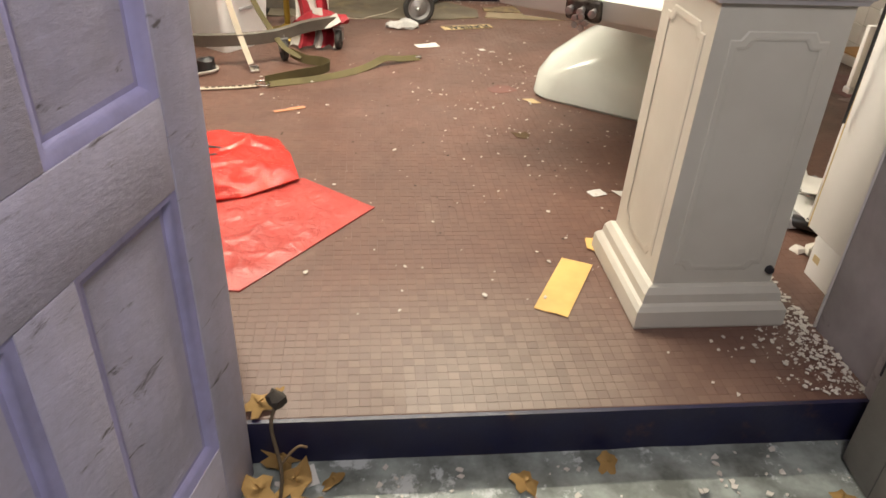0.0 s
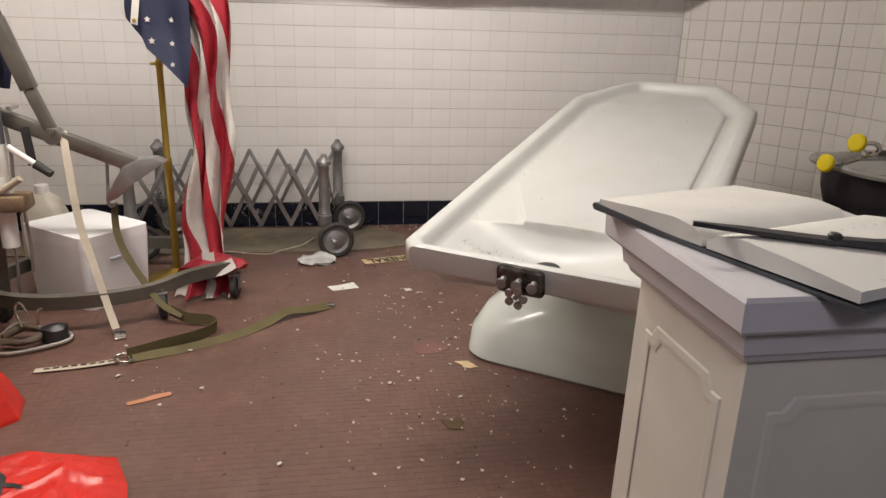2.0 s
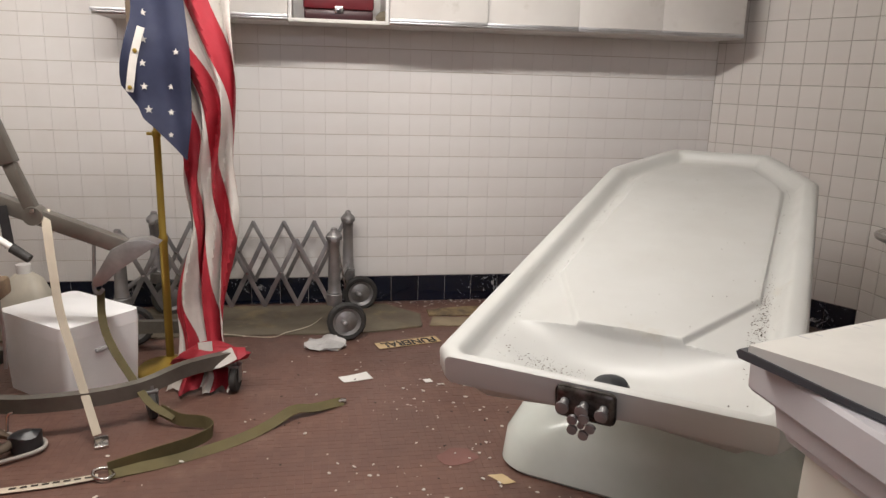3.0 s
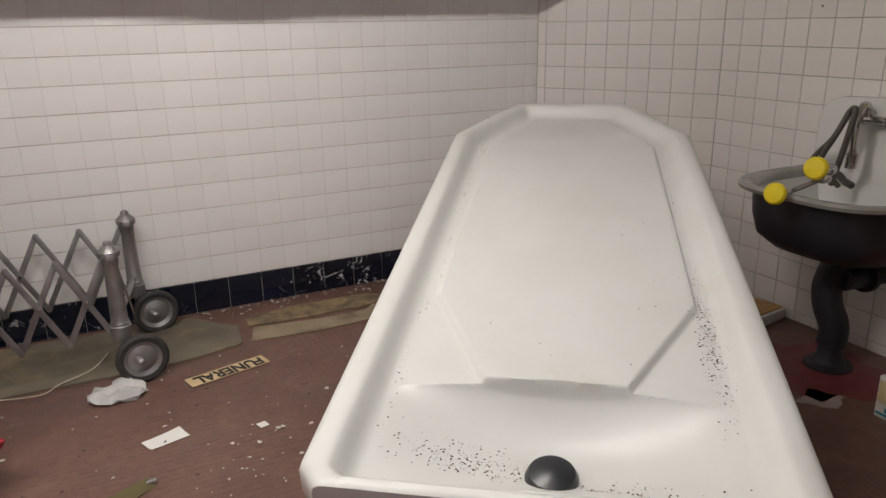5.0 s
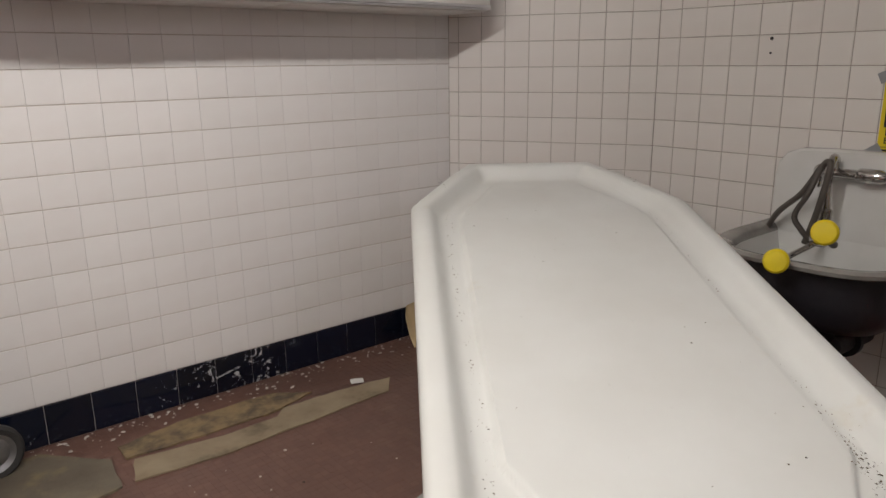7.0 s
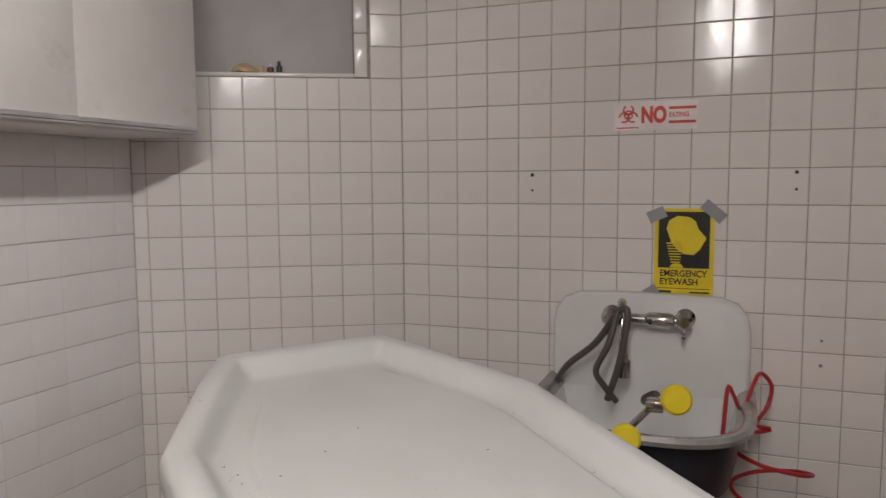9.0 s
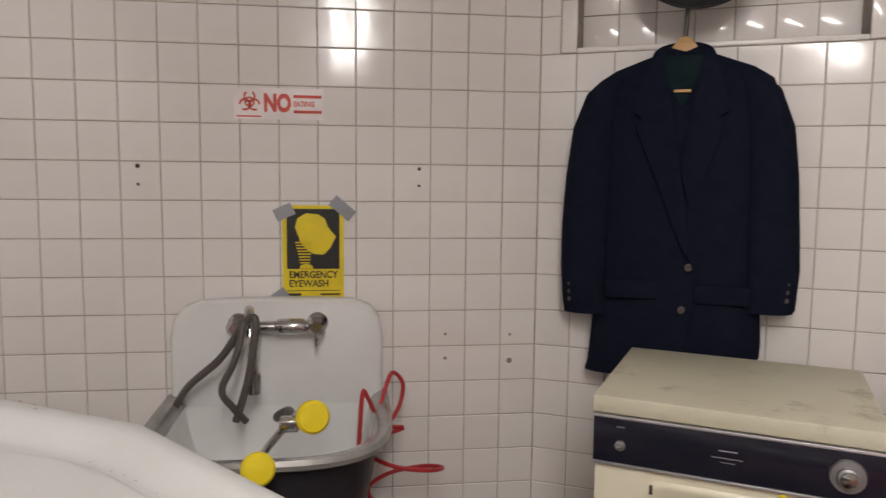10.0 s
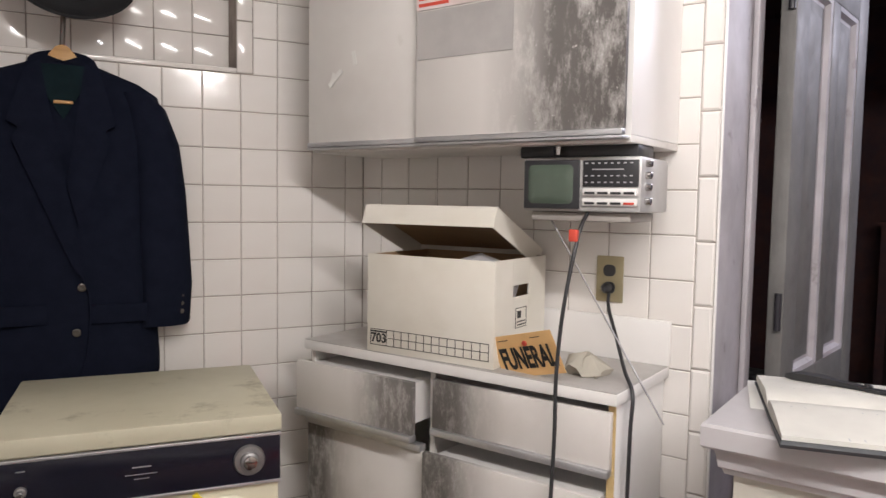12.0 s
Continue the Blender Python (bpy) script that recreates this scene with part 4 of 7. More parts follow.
pts = [(-0.06, 0.11, 0.60), (-0.05, 0.10, 0.74), (-0.03, 0.085, 0.72), (0.0, 0.06, 0.67), (0.04, 0.03, 0.74), (0.08, 0.01, 0.76), (0.10, -0.02, 0.72), (0.09, -0.01, 0.66), (0.05, 0.02, 0.615)]
for i in range(20):
    a = i * 0.95
    pts.append((-0.01 + 0.075 * math.cos(a), -0.02 + 0.105 * math.sin(a), 0.60 - 0.0185 * i))
pts += [(-0.08, 0.0, 0.22), (-0.06, -0.04, 0.16)]
part("coil", tube(pts, 0.006, None, 8, 4), RED_RUBBER, COIL)
part("coupling", rod((-0.06, -0.04, 0.17), (-0.05, -0.06, 0.11), 0.011), CHROME, COIL)

GLOVE = thing("glove_carton", pose(1.441, 2.51, 0, 0, 0, -95) @ Matrix.Diagonal((0.86, 1, 1, 1)), "open white carton with blue print on the floor", "box")
part("body", box(-0.105, 0.105, -0.075, 0.075, 0, 0.145, 0.002), plain("white_carton", (0.66, 0.64, 0.60), 0.7), GLOVE)
part("patch", box(-0.10, -0.025, -0.0765, -0.0752, 0.055, 0.13), TAN_CARD, GLOVE, "torn tan label")
bars([(-0.098, 0.0, 0.012, 0.02)], 0.0012, plain("teal_ink", (0.03, 0.22, 0.30), 0.5), "print_bar", GLOVE, Matrix.Translation((0, -0.0752, 0)) @ pose(0, 0, 0, 90))
bars([(-0.075, -0.055, 0.012, 0.052), (-0.085, -0.045, 0.025, 0.04)], 0.0014, plain("teal_print", (0.03, 0.22, 0.30), 0.5), "print_cross", GLOVE, Matrix.Translation((0.02, -0.0752, 0)) @ pose(0, 0, 0, 90))
lettering("number", "6834", 0.034, BLACK_INK, GLOVE, Matrix.Translation((0.045, -0.0758, 0.062)) @ pose(0, 0, 0, 90), "", 0.0004)
bars([(0.0, 0.085, 0.024, 0.042), (0.01, 0.085, 0.008, 0.013)], 0.0012, plain("blue_ink", (0.05, 0.12, 0.25), 0.5), "print_bar", GLOVE, Matrix.Translation((0, -0.0752, 0)) @ pose(0, 0, 0, 90))
bm = crumple(turned([(0.0, 0), (0.10, 0.0), (0.12, 0.03), (0.105, 0.065), (0.06, 0.085), (0.0, 0.08)], None, 40), 0.03, 14, 3)
solo("red_bag", bm, RED_BAG, (1.462, 2.49, 0.15), "crumpled red plastic bag in the carton", "bag", "red plastic bags")
CUP = thing("paper_cup", pose(1.40, 2.535, 0.222, 70, 0, 150), "brown stained paper cup on the red bag", "cup")
part("shell", turned([(0.026, 0), (0.036, 0.085), (0.033, 0.085), (0.024, 0.004), (0.0, 0.004)], None, 24), plain("cup_paper", (0.50, 0.36, 0.24), 0.7), CUP)
CANL = thing("label_card", pose(1.455, 2.585, 0.146, 20, 10, -70), "black and yellow printed card", "card")
part("card", box(-0.05, 0.05, -0.002, 0.002, 0, 0.11), BLACK_INK, CANL)
part("yellow_patch", box(-0.045, 0.01, -0.004, -0.0025, 0.04, 0.10), YELLOW, CANL)
TRAY = thing("flat_tray", pose(1.69, 3.375, 0, 0, 0, 8), "shallow white tray with a tan board inside", "tray")
part("tray", box(-0.10, 0.09, -0.10, 0.12, 0, 0.05, 0.006), LAMINATE, TRAY)
part("board", box(-0.085, 0.075, -0.085, 0.105, 0.0502, 0.058), WOOD, TRAY)

# ---- jacket on the tiled niche ----
JU = L4 - 0.408
JM = M4 @ Matrix.Translation((JU, 0.0, 0)) @ FACE
JACKET = thing("suit_jacket", JM, "navy wool suit jacket on a wooden hanger", "jacket")


def oval(cx, w, d, z, n=28, depth=0.062, lift=0.0):
    out = []
    for i in range(n):
        a = 2 * math.pi * i / n
        c, s = math.cos(a), math.sin(a)
        out.append((cx + w / 2 * math.copysign(abs(c) ** 0.8, c), z + lift * (1 - abs(c)), depth + d / 2 * s))
    return out


rows = [(0, 0.16, 0.05, 1.655), (0, 0.24, 0.07, 1.64), (0, 0.36, 0.085, 1.618), (0, 0.455, 0.10, 1.588), (0, 0.475, 0.11, 1.555), (0.0, 0.46, 0.115, 1.48), (0, 0.445, 0.12, 1.36), (0, 0.43, 0.118, 1.24), (0, 0.425, 0.112, 1.12), (0.0, 0.44, 0.11, 1.0), (0.0, 0.455, 0.11, 0.88), (-0.005, 0.462, 0.108, 0.79), (-0.012, 0.462, 0.105, 0.765)]
bm = loft([oval(*r) for r in rows], caps=True)
for v in bm.verts:
    f = step01((1.5 - v.co.y) / 0.5)
    v.co.z += f * (0.006 * math.sin(v.co.x * 34 + v.co.y * 3) + 0.006 * noise.noise(v.co * 7))
    if v.co.y < 0.80 and v.co.x > 0.05:
        v.co.y += 0.05 * step01((v.co.x - 0.05) / 0.1)
    v.co.z = max(v.co.z, 0.008)
part("body", bm, NAVY_CLOTH, JACKET)
for s, length in ((-1, 0.0), (1, 0.03)):
    rows = [(s * 0.180, 0.075, 0.08, 1.592), (s * 0.206, 0.105, 0.10, 1.555), (s * 0.232, 0.125, 0.105, 1.46), (s * 0.243, 0.135, 0.105, 1.33), (s * 0.250, 0.138, 0.105, 1.20), (s * 0.250, 0.138, 0.102, 1.08), (s * 0.245, 0.136, 0.098, 0.975), (s * 0.240, 0.134, 0.094, 0.935 + length)]
    rows = [(x - (0.012 if z > 1.15 else 0.006) * (s > 0), w, d, z) for x, w, d, z in rows]
    bm = loft([oval(*r, n=22, depth=0.07) for r in rows])
    for v in bm.verts:
        v.co.z += 0.007 * noise.noise(v.co * 11 + Vector((s, 0, 0)))
        v.co.z = max(v.co.z, 0.008)
    sleeve = part("sleeve", bm, NAVY_CLOTH, JACKET)
    for k in range(3):
        part("cuff_button", turned([(0.007, 0), (0.007, 0.004), (0.004, 0.005)], None, 12, Matrix.Translation((s * 0.240 + 0.045 * s - 0.006 * (s > 0), 0.975 + 0.022 * k + length, 0.107))), plain("dark_button", (0.06, 0.05, 0.04), 0.4), sleeve)
part("lining", prism([(-0.05, 1.645), (-0.058, 1.60), (-0.03, 1.555), (0.0, 1.51), (0.026, 1.555), (0.052, 1.60), (0.05, 1.645)][::-1], 0.119, 0.1225), NAVY_LINING, JACKET, "dark teal lining at the neck")
part("collar_band", moved(tube([(-0.062, 1.60, 0.105), (-0.055, 1.652, 0.085), (0.0, 1.672, 0.05), (0.055, 1.652, 0.085), (0.062, 1.60, 0.105)], 0, None, 8, 6, [(-0.022, -0.008), (0.022, -0.008), (0.022, 0.008), (-0.022, 0.008)]), Matrix.Identity(4)), NAVY_CLOTH, JACKET)
for pts in ([(-0.05, 1.652), (-0.085, 1.63), (-0.125, 1.50), (-0.10, 1.485), (-0.115, 1.455), (0.02, 1.12), (0.035, 1.115), (0.0, 1.36)], [(0.05, 1.652), (0.085, 1.63), (0.12, 1.50), (0.095, 1.485), (0.108, 1.455), (0.03, 1.24), (0.005, 1.34), (0.012, 1.40)]):
    rings = [[(x, y, 0.128) for x, y in pts], [(x, y, 0.134) for x, y in pts]]
    part("lapel", loft(rings), NAVY_CLOTH, JACKET)
part("front_edge", flat_band([(0.03, 1.12, 0.124), (0.052, 1.05, 0.122), (0.048, 0.94, 0.120), (0.03, 0.86, 0.119), (-0.02, 0.80, 0.118), (-0.08, 0.775, 0.116)], 0.012, 0.004, across=(0, 0, 1)), NAVY_CLOTH, JACKET)
for x, y in ((-0.115, 0.99), (0.12, 0.985)):
    part("pocket_flap", crumple(box(x - 0.07, x + 0.07, y, y + 0.05, 0.119, 0.124, 0.002), 0.002, 20), NAVY_CLOTH, JACKET)
for x, y in ((0.034, 1.082), (0.020, 0.965)):
    part("button", turned([(0.0105, 0), (0.0105, 0.005), (0.007, 0.0065), (0.003, 0.0055)], None, 16, Matrix.Translation((x, y, 0.122))), plain("horn_button", (0.06, 0.05, 0.04), 0.35), JACKET)
HANGER = thing("coat_hanger", JM, "light wooden coat hanger", "hanger")
part("bow", prism([(-0.052, 1.645), (-0.04, 1.668), (-0.015, 1.70), (0.0, 1.705), (0.015, 1.70), (0.04, 1.668), (0.052, 1.645), (0.04, 1.640), (0.0, 1.662), (-0.04, 1.640)][::-1], 0.052, 0.068, None, 0.002), WOOD, HANGER)
part("bar", box(-0.022, 0.022, 1.548, 1.556, 0.124, 0.130, 0.002), WOOD, HANGER)
part("hook", tube([(0.0, 1.70, 0.06), (0.002, 1.74, 0.06), (0.004, 1.80, 0.05), (0.004, 1.88, 0.03), (0.004, 1.96, 0.0)], 0.0065), BROWN_HOSE, HANGER)
HAT = thing("felt_hat", JM @ Matrix.Translation((0.025, 1.888, 0.03)) @ pose(0, 0, 0, -24, 4, 0), "black felt hat with a curled brim hung in the niche", "hat")
part("brim", turned([(0.085, 0.0), (0.12, -0.004), (0.148, 0.002), (0.158, 0.016), (0.152, 0.020), (0.14, 0.008), (0.11, 0.002), (0.085, 0.006)], None, 40, Matrix.Diagonal((1.0, 0.88, 1, 1)), caps=False), plain("black_felt", (0.012, 0.012, 0.014), 0.9), HAT)
part("crown", turned([(0.088, 0.003), (0.086, 0.05), (0.078, 0.09), (0.05, 0.105), (0.0, 0.10)], None, 32, Matrix.Diagonal((1.0, 0.88, 1, 1)), caps=False), plain("black_felt_crown", (0.012, 0.012, 0.014), 0.9), HAT)

# ---- dryer ----
DU, DD = Vector((-0.525, -0.851, 0)), Vector((0.851, -0.525, 0))
DM = Matrix(((DU.x, DD.x, 0, 1.136), (DU.y, DD.y, 0, 2.216), (0, 0, 1, 0), (0, 0, 0, 1)))
DRYER = thing("clothes_dryer", DM, "cream enamel clothes dryer with a black control panel", "dryer")
part("body", box(0.006, 0.552, 0.01, 0.485, 0.03, 0.8175, 0.006), DRYER_ENAMEL, DRYER)
part("top", box(0, 0.558, 0, 0.49, 0.818, 0.856, 0.006), DRYER_TOP, DRYER, "dusty stained top")
part("control_panel", box(0.004, 0.554, 0.0, 0.0095, 0.712, 0.81, 0.002), PANEL_BLACK, DRYER, "black control panel")
for z in (0.8095, 0.706):
    part("trim_strip", box(0.002, 0.556, -0.002, 0.0098, z, z + 0.006, 0.001), ALU, DRYER)
for x, z, r, d in ((0.062, 0.752, 0.011, 0.016), (0.488, 0.762, 0.033, 0.02)):
    k = part("knob", turned([(r, 0), (r, d * 0.25), (r * 0.93, d * 0.45), (r * 0.62, d * 0.5), (r * 0.58, d * 0.9), (r * 0.50, d)], None, 28, Matrix.Translation((x, 0, z)) @ pose(0, 0, 0, 90)), CAST_ALU, DRYER, "brushed metal knob")
    part("cap", turned([(r * 0.44, d * 0.98), (r * 0.42, d * 1.3), (r * 0.30, d * 1.38)], None, 24, Matrix.Translation((x, 0, z)) @ pose(0, 0, 0, 90)), CHROME, k, "bright centre cap")
bars([(0.258, 0.294, 0.773, 0.7755), (0.245, 0.305, 0.7585, 0.760), (0.262, 0.290, 0.7495, 0.7508), (0.054, 0.070, 0.791, 0.7935)], 0.0006, ALU, "print_bar", DRYER, pose(0, -0.0003, 0, 90))
rings = []
for k, y in ((0.0, 0.0095), (0.006, 0.004), (0.014, 0.003), (0.02, 0.007)):
    rings.append([(x, y, z) for x, z in rounded(0.40 - 2 * k, 0.50 - 2 * k, 0.05, 6, 0.30, 0.435)])
part("door_panel", loft(rings), DRYER_ENAMEL, DRYER)
part("door_ring", turned([(0.135, 0.0), (0.165, 0.002), (0.17, 0.012), (0.145, 0.02), (0.135, 0.012)], None, 48, Matrix.Translation((0.30, 0.004, 0.50)) @ pose(0, 0, 0, 90), caps=False), TV_SILVER, DRYER)
part("door_glass", turned([(0.0, 0.012), (0.08, 0.011), (0.134, 0.003), (0.136, 0.0)], None, 48, Matrix.Translation((0.30, 0.004, 0.50)) @ pose(0, 0, 0, 90)), plain("grey_door_glass", (0.20, 0.21, 0.25), 0.2), DRYER)
part("latch", box(0.125, 0.132, 0.0, 0.006, 0.655, 0.675, 0.001), GUN, DRYER)
solo("folded_paper", crumple(moved(box(-0.055, 0.055, -0.001, 0.001, -0.09, 0.06), pose(0, 0, 0, -12, 32, 0)), 0.002, 20), PAPER, DM @ Matrix.Translation((0.455, -0.018, 0.60)), "folded white paper tucked in the dryer door", "paper")
PEN = solo("yellow_tag", moved(box(-0.006, 0.006, -0.002, 0.002, -0.05, 0.05, 0.001), pose(0, 0, 0, 0, -35, 0)), YELLOW, DM @ Matrix.Translation((0.405, -0.008, 0.665)), "narrow yellow tag stuck in the dryer door", "tag")

# ---- base cabinet and counter ----
BASE = thing("base_cabinet", (0, 0, 0), "dirty white laminate cabinet with its drawers ajar", "cabinet")
part("side_panel", box(0.256, 0.272, 1.003, 1.314, 0.10, 0.884, 0.001), LAMINATE_CLEAN, BASE)
part("side_foot", box(0.256, 0.272, 1.003, 1.262, -0.0322, 0.0996), LAMINATE_CLEAN, BASE)
part("sticker", box(0.2548, 0.2558, 1.215, 1.245, 0.022, 0.045), TAN_CARD, BASE, "small tan sticker")
part("side_edge", box(0.2555, 0.2725, 1.3142, 1.318, 0.10, 0.884), EDGE_WOOD, BASE, "raw yellow edge")
part("toe_kick", box(0.273, 1.174, 1.06, 1.258, -0.0322, 0.0995), LAMINATE, BASE)
part("side_panel", box(1.175, 1.19, 1.003, 1.314, 0.10, 0.884, 0.001), LAMINATE, BASE)
part("carcass_back", box(0.272, 1.175, 1.05, 1.07, 0.10, 0.884), LAMINATE, BASE)
part("divider", box(0.745, 0.76, 1.071, 1.312, 0.10, 0.884), LAMINATE, BASE)
part("shelf", box(0.2725, 0.7445, 1.071, 1.30, 0.40, 0.415), LAMINATE, BASE)
part("shelf", box(0.7605, 1.1745, 1.071, 1.30, 0.40, 0.415), LAMINATE, BASE)
part("floor_panel", box(0.2725, 1.1745, 1.071, 1.31, 0.10, 0.115), LAMINATE, BASE)


def drawer(x0, x1, z0, z1, out, mat, strip=True):
    d = part("drawer", box(x0, x1, 1.319 + out, 1.335 + out, z0, z1, 0.002), mat, BASE, "stained drawer front")
    part("drawer_box", box(x0 + 0.02, x1 - 0.02, 1.10 + out, 1.3188 + out, z0 + 0.02, z1 - 0.012), LAMINATE_CLEAN, d)
    if strip:
        part("finger_strip", box(x0, x1, 1.316 + out, 1.345 + out, z0 - 0.018, z0 - 0.0005, 0.003), ALU, d, "aluminium finger strip")


drawer(0.768, 1.186, 0.725, 0.862, 0.045, SOOTY_MID)
drawer(0.26, 0.738, 0.742, 0.868, 0.0, SOOTY_HIGH)
drawer(0.26, 0.738, 0.52, 0.69, 0.04, SOOTY_HIGH)
d = part("cupboard_door", box(0.768, 1.186, 1.319, 1.335, 0.115, 0.672, 0.002), SOOTY_HIGH, BASE, "soot-stained cupboard door")
part("finger_strip", box(0.768, 1.186, 1.316, 1.345, 0.6725, 0.69, 0.003), ALU, d, "aluminium finger strip")
d = part("cupboard_door", box(0.26, 0.738, 1.319, 1.335, 0.115, 0.485, 0.002), SOOTY_HIGH, BASE, "soot-stained cupboard door")
COUNTER = thing("countertop", (0, 0, 0), "white laminate countertop with a low upstand", "countertop")
part("slab", box(0.245, 1.195, 1.0005, 1.34, 0.886, 0.912, 0.002), LAMINATE_CLEAN, COUNTER)
part("worn_surface", box(0.247, 1.193, 1.004, 1.338, 0.9122, 0.915), mottled("dusty_laminate", (0.50, 0.48, 0.46), (0.40, 0.38, 0.36), 5, 0.5, stain=(0.24, 0.21, 0.18), stain_at=(0.6, 0.8)), COUNTER, "dusty grey surface")
part("upstand", box(0.242, 1.19, 1.001, 1.0145, 0.9152, 1.028, 0.002), LAMINATE_CLEAN, COUNTER)

# the cabinet, its worktop and what stands there sit a little forward of their first plan
FORWARD = Matrix.Translation((-0.0074, 0.0672, 0.0318)) @ Matrix.Scale(0.976, 4)
for ob in (BASE, COUNTER):
    ob.matrix_world = FORWARD @ ob.matrix_world
FILE = thing("file_box", FORWARD @ pose(0.765, 1.192, 0.9152, 0, 0, 2.5), "white cardboard file box marked 703, its lid lifted", "box")
w, d, h = 0.194, 0.142, 0.262
part("front", box(-w, w, d - 0.005, d, 0, h, 0.001), BOX_WHITE, FILE)
part("rear", box(-w, w, -d, -d + 0.005, 0, h), BOX_WHITE, FILE)
part("end", box(w - 0.005, w, -d + 0.0055, d - 0.0055, 0, h), BOX_WHITE, FILE)
for a in ((-d + 0.0055, -0.045, 0, h), (0.045, d - 0.0055, 0, h), (-0.0445, 0.0445, 0, 0.165), (-0.0445, 0.0445, 0.195, h)):
    part("end", box(-w, -w + 0.005, a[0], a[1], a[2], a[3]), BOX_WHITE, FILE)
part("bottom", box(-w + 0.006, w - 0.006, -d + 0.006, d - 0.006, 0.001, 0.006), KRAFT, FILE)
part("inner_liner", box(-w + 0.006, w - 0.006, -d + 0.006, -d + 0.009, 0.006, h - 0.002), KRAFT, FILE, "brown inside")
part("inner_liner", box(w - 0.009, w - 0.006, -d + 0.01, d - 0.006, 0.006, h - 0.002), KRAFT, FILE, "brown inside")
grid = [(-w + 0.012, w - 0.012, 0.060, 0.0615), (-w + 0.012, w - 0.012, 0.018, 0.0195), (-w + 0.012, w - 0.07, 0.039, 0.0405)]
grid += [(-w + 0.012 + 0.0238 * i, -w + 0.0135 + 0.0238 * i, 0.018, 0.0615) for i in range(14)] + [(w - 0.0135, w - 0.012, 0.018, 0.0615)]
FM2 = Matrix(((-1, 0, 0, 0), (0, 0, 1, d), (0, 1, 0, 0), (0, 0, 0, 1)))
bars([(-b, -a, c, e) for a, b, c, e in grid], 0.0008, BLACK_INK, "label_grid", FILE, FM2)
lettering("number", "703", 0.034, BLACK_INK, FILE, FM2 @ Matrix.Translation((-0.154, 0.037, 0.0006)), "black number 703", 0.0008)
bars([(-0.18, -0.13, 0.053, 0.057)], 0.0008, BLACK_INK, "small_print", FILE, FM2)
EM = Matrix(((0, 0, -1, -w), (-1, 0, 0, 0), (0, 1, 0, 0), (0, 0, 0, 1)))
bars([(-0.03, 0.03, 0.135, 0.1365), (-0.03, 0.03, 0.085, 0.0865), (-0.03, -0.0285, 0.085, 0.1365), (0.0285, 0.03, 0.085, 0.1365), (-0.02, 0.0, 0.11, 0.128), (-0.02, 0.022, 0.099, 0.102), (-0.02, 0.022, 0.091, 0.094)], 0.0008, BLACK_INK, "maker_label", FILE, EM)
LIDM = pose(0.03, -d, h - 0.028, 23, 0, 1.5) @ Matrix.Translation((0, d, 0))
LID = part("lid", moved(box(-w - 0.006, w + 0.006, -d - 0.008, d + 0.008, 0.044, 0.048), LIDM), BOX_WHITE, FILE, "lifted lid")
for a in ((-w - 0.006, w + 0.006, d + 0.004, d + 0.008), (-w - 0.006, w + 0.006, -d - 0.008, -d - 0.004), (-w - 0.006, -w - 0.002, -d - 0.0038, d + 0.0038), (w + 0.002, w + 0.006, -d - 0.0038, d + 0.0038)):
    part("lid_side", moved(box(*a, -0.006, 0.0438), LIDM), BOX_WHITE, LID)
part("lid_lining", moved(box(-w - 0.001, w + 0.001, -d - 0.003, d + 0.003, 0.041, 0.0437), LIDM), KRAFT, LID, "brown inside of the lid")
solo("plastic_bag", crumple(turned([(0.0, 0), (0.09, 0.0), (0.10, 0.08), (0.07, 0.13), (0.0, 0.145)], None, 30), 0.02, 16), plain("grey_plastic", (0.50, 0.49, 0.50), 0.3), FORWARD @ pose(0.70, 1.19, 1.03), "crumpled grey plastic bag inside the file box", "bag")
CARD = thing("funeral_card", FORWARD @ Matrix.Translation((0.462, 1.305, 0.9155)) @ pose(0, 0, 0, -17, 0, -8) @ FACE @ pose(0, 0, 0, 0, 0, 15), "orange card sign lettered FUNERAL leaning on the file box", "sign", "funeral signs")
part("card", box(-0.096, 0.096, 0.0, 0.106, 0, 0.002, 0), ORANGE_CARD, CARD)
lettering("word", "FUNERAL", 0.074, BLACK_INK, CARD, Matrix.Translation((0.002, 0.044, 0.0026)), "black letters", 0.0022, 0.54)
part("rivet", turned([(0.007, 0), (0.006, 0.003)], None, 12, Matrix.Translation((0.008, 0.082, 0.002))), RED_INK, CARD)
bars([(-0.075, -0.04, 0.093, 0.0945), (0.03, 0.06, 0.093, 0.0945)], 0.0026, BLACK_INK, "small_print", CARD, Matrix.Identity(4))
solo("crumpled_cloth", crumple(turned([(0.0, 0), (0.045, 0), (0.05, 0.015), (0.032, 0.036), (0.0, 0.04)], None, 30), 0.026, 38), plain("grey_beige_cloth", (0.42, 0.39, 0.33), 0.9), FORWARD @ pose(0.375, 1.21, 0.9155), "crumpled grey cloth on the countertop", "cloth")
OUT = thing("wall_outlet", M5 @ Matrix.Translation((0.392 - DOOR_R - 0.004, 0.002, 1.127)) @ FACE, "old brass duplex outlet on the tiles", "outlet")
part("plate", box(-0.036, 0.036, -0.059, 0.059, 0, 0.005, 0.002), OLD_PLATE, OUT)
for y in (-0.022, 0.022):
    part("socket", prism(rounded(0.032, 0.030, 0.012, 4, 0, y), 0.005, 0.008), BLACK_PLASTIC, OUT)
CORD = thing("power_cord", (0, 0, 0), "black power cord plugged into the outlet", "cord", "cords")
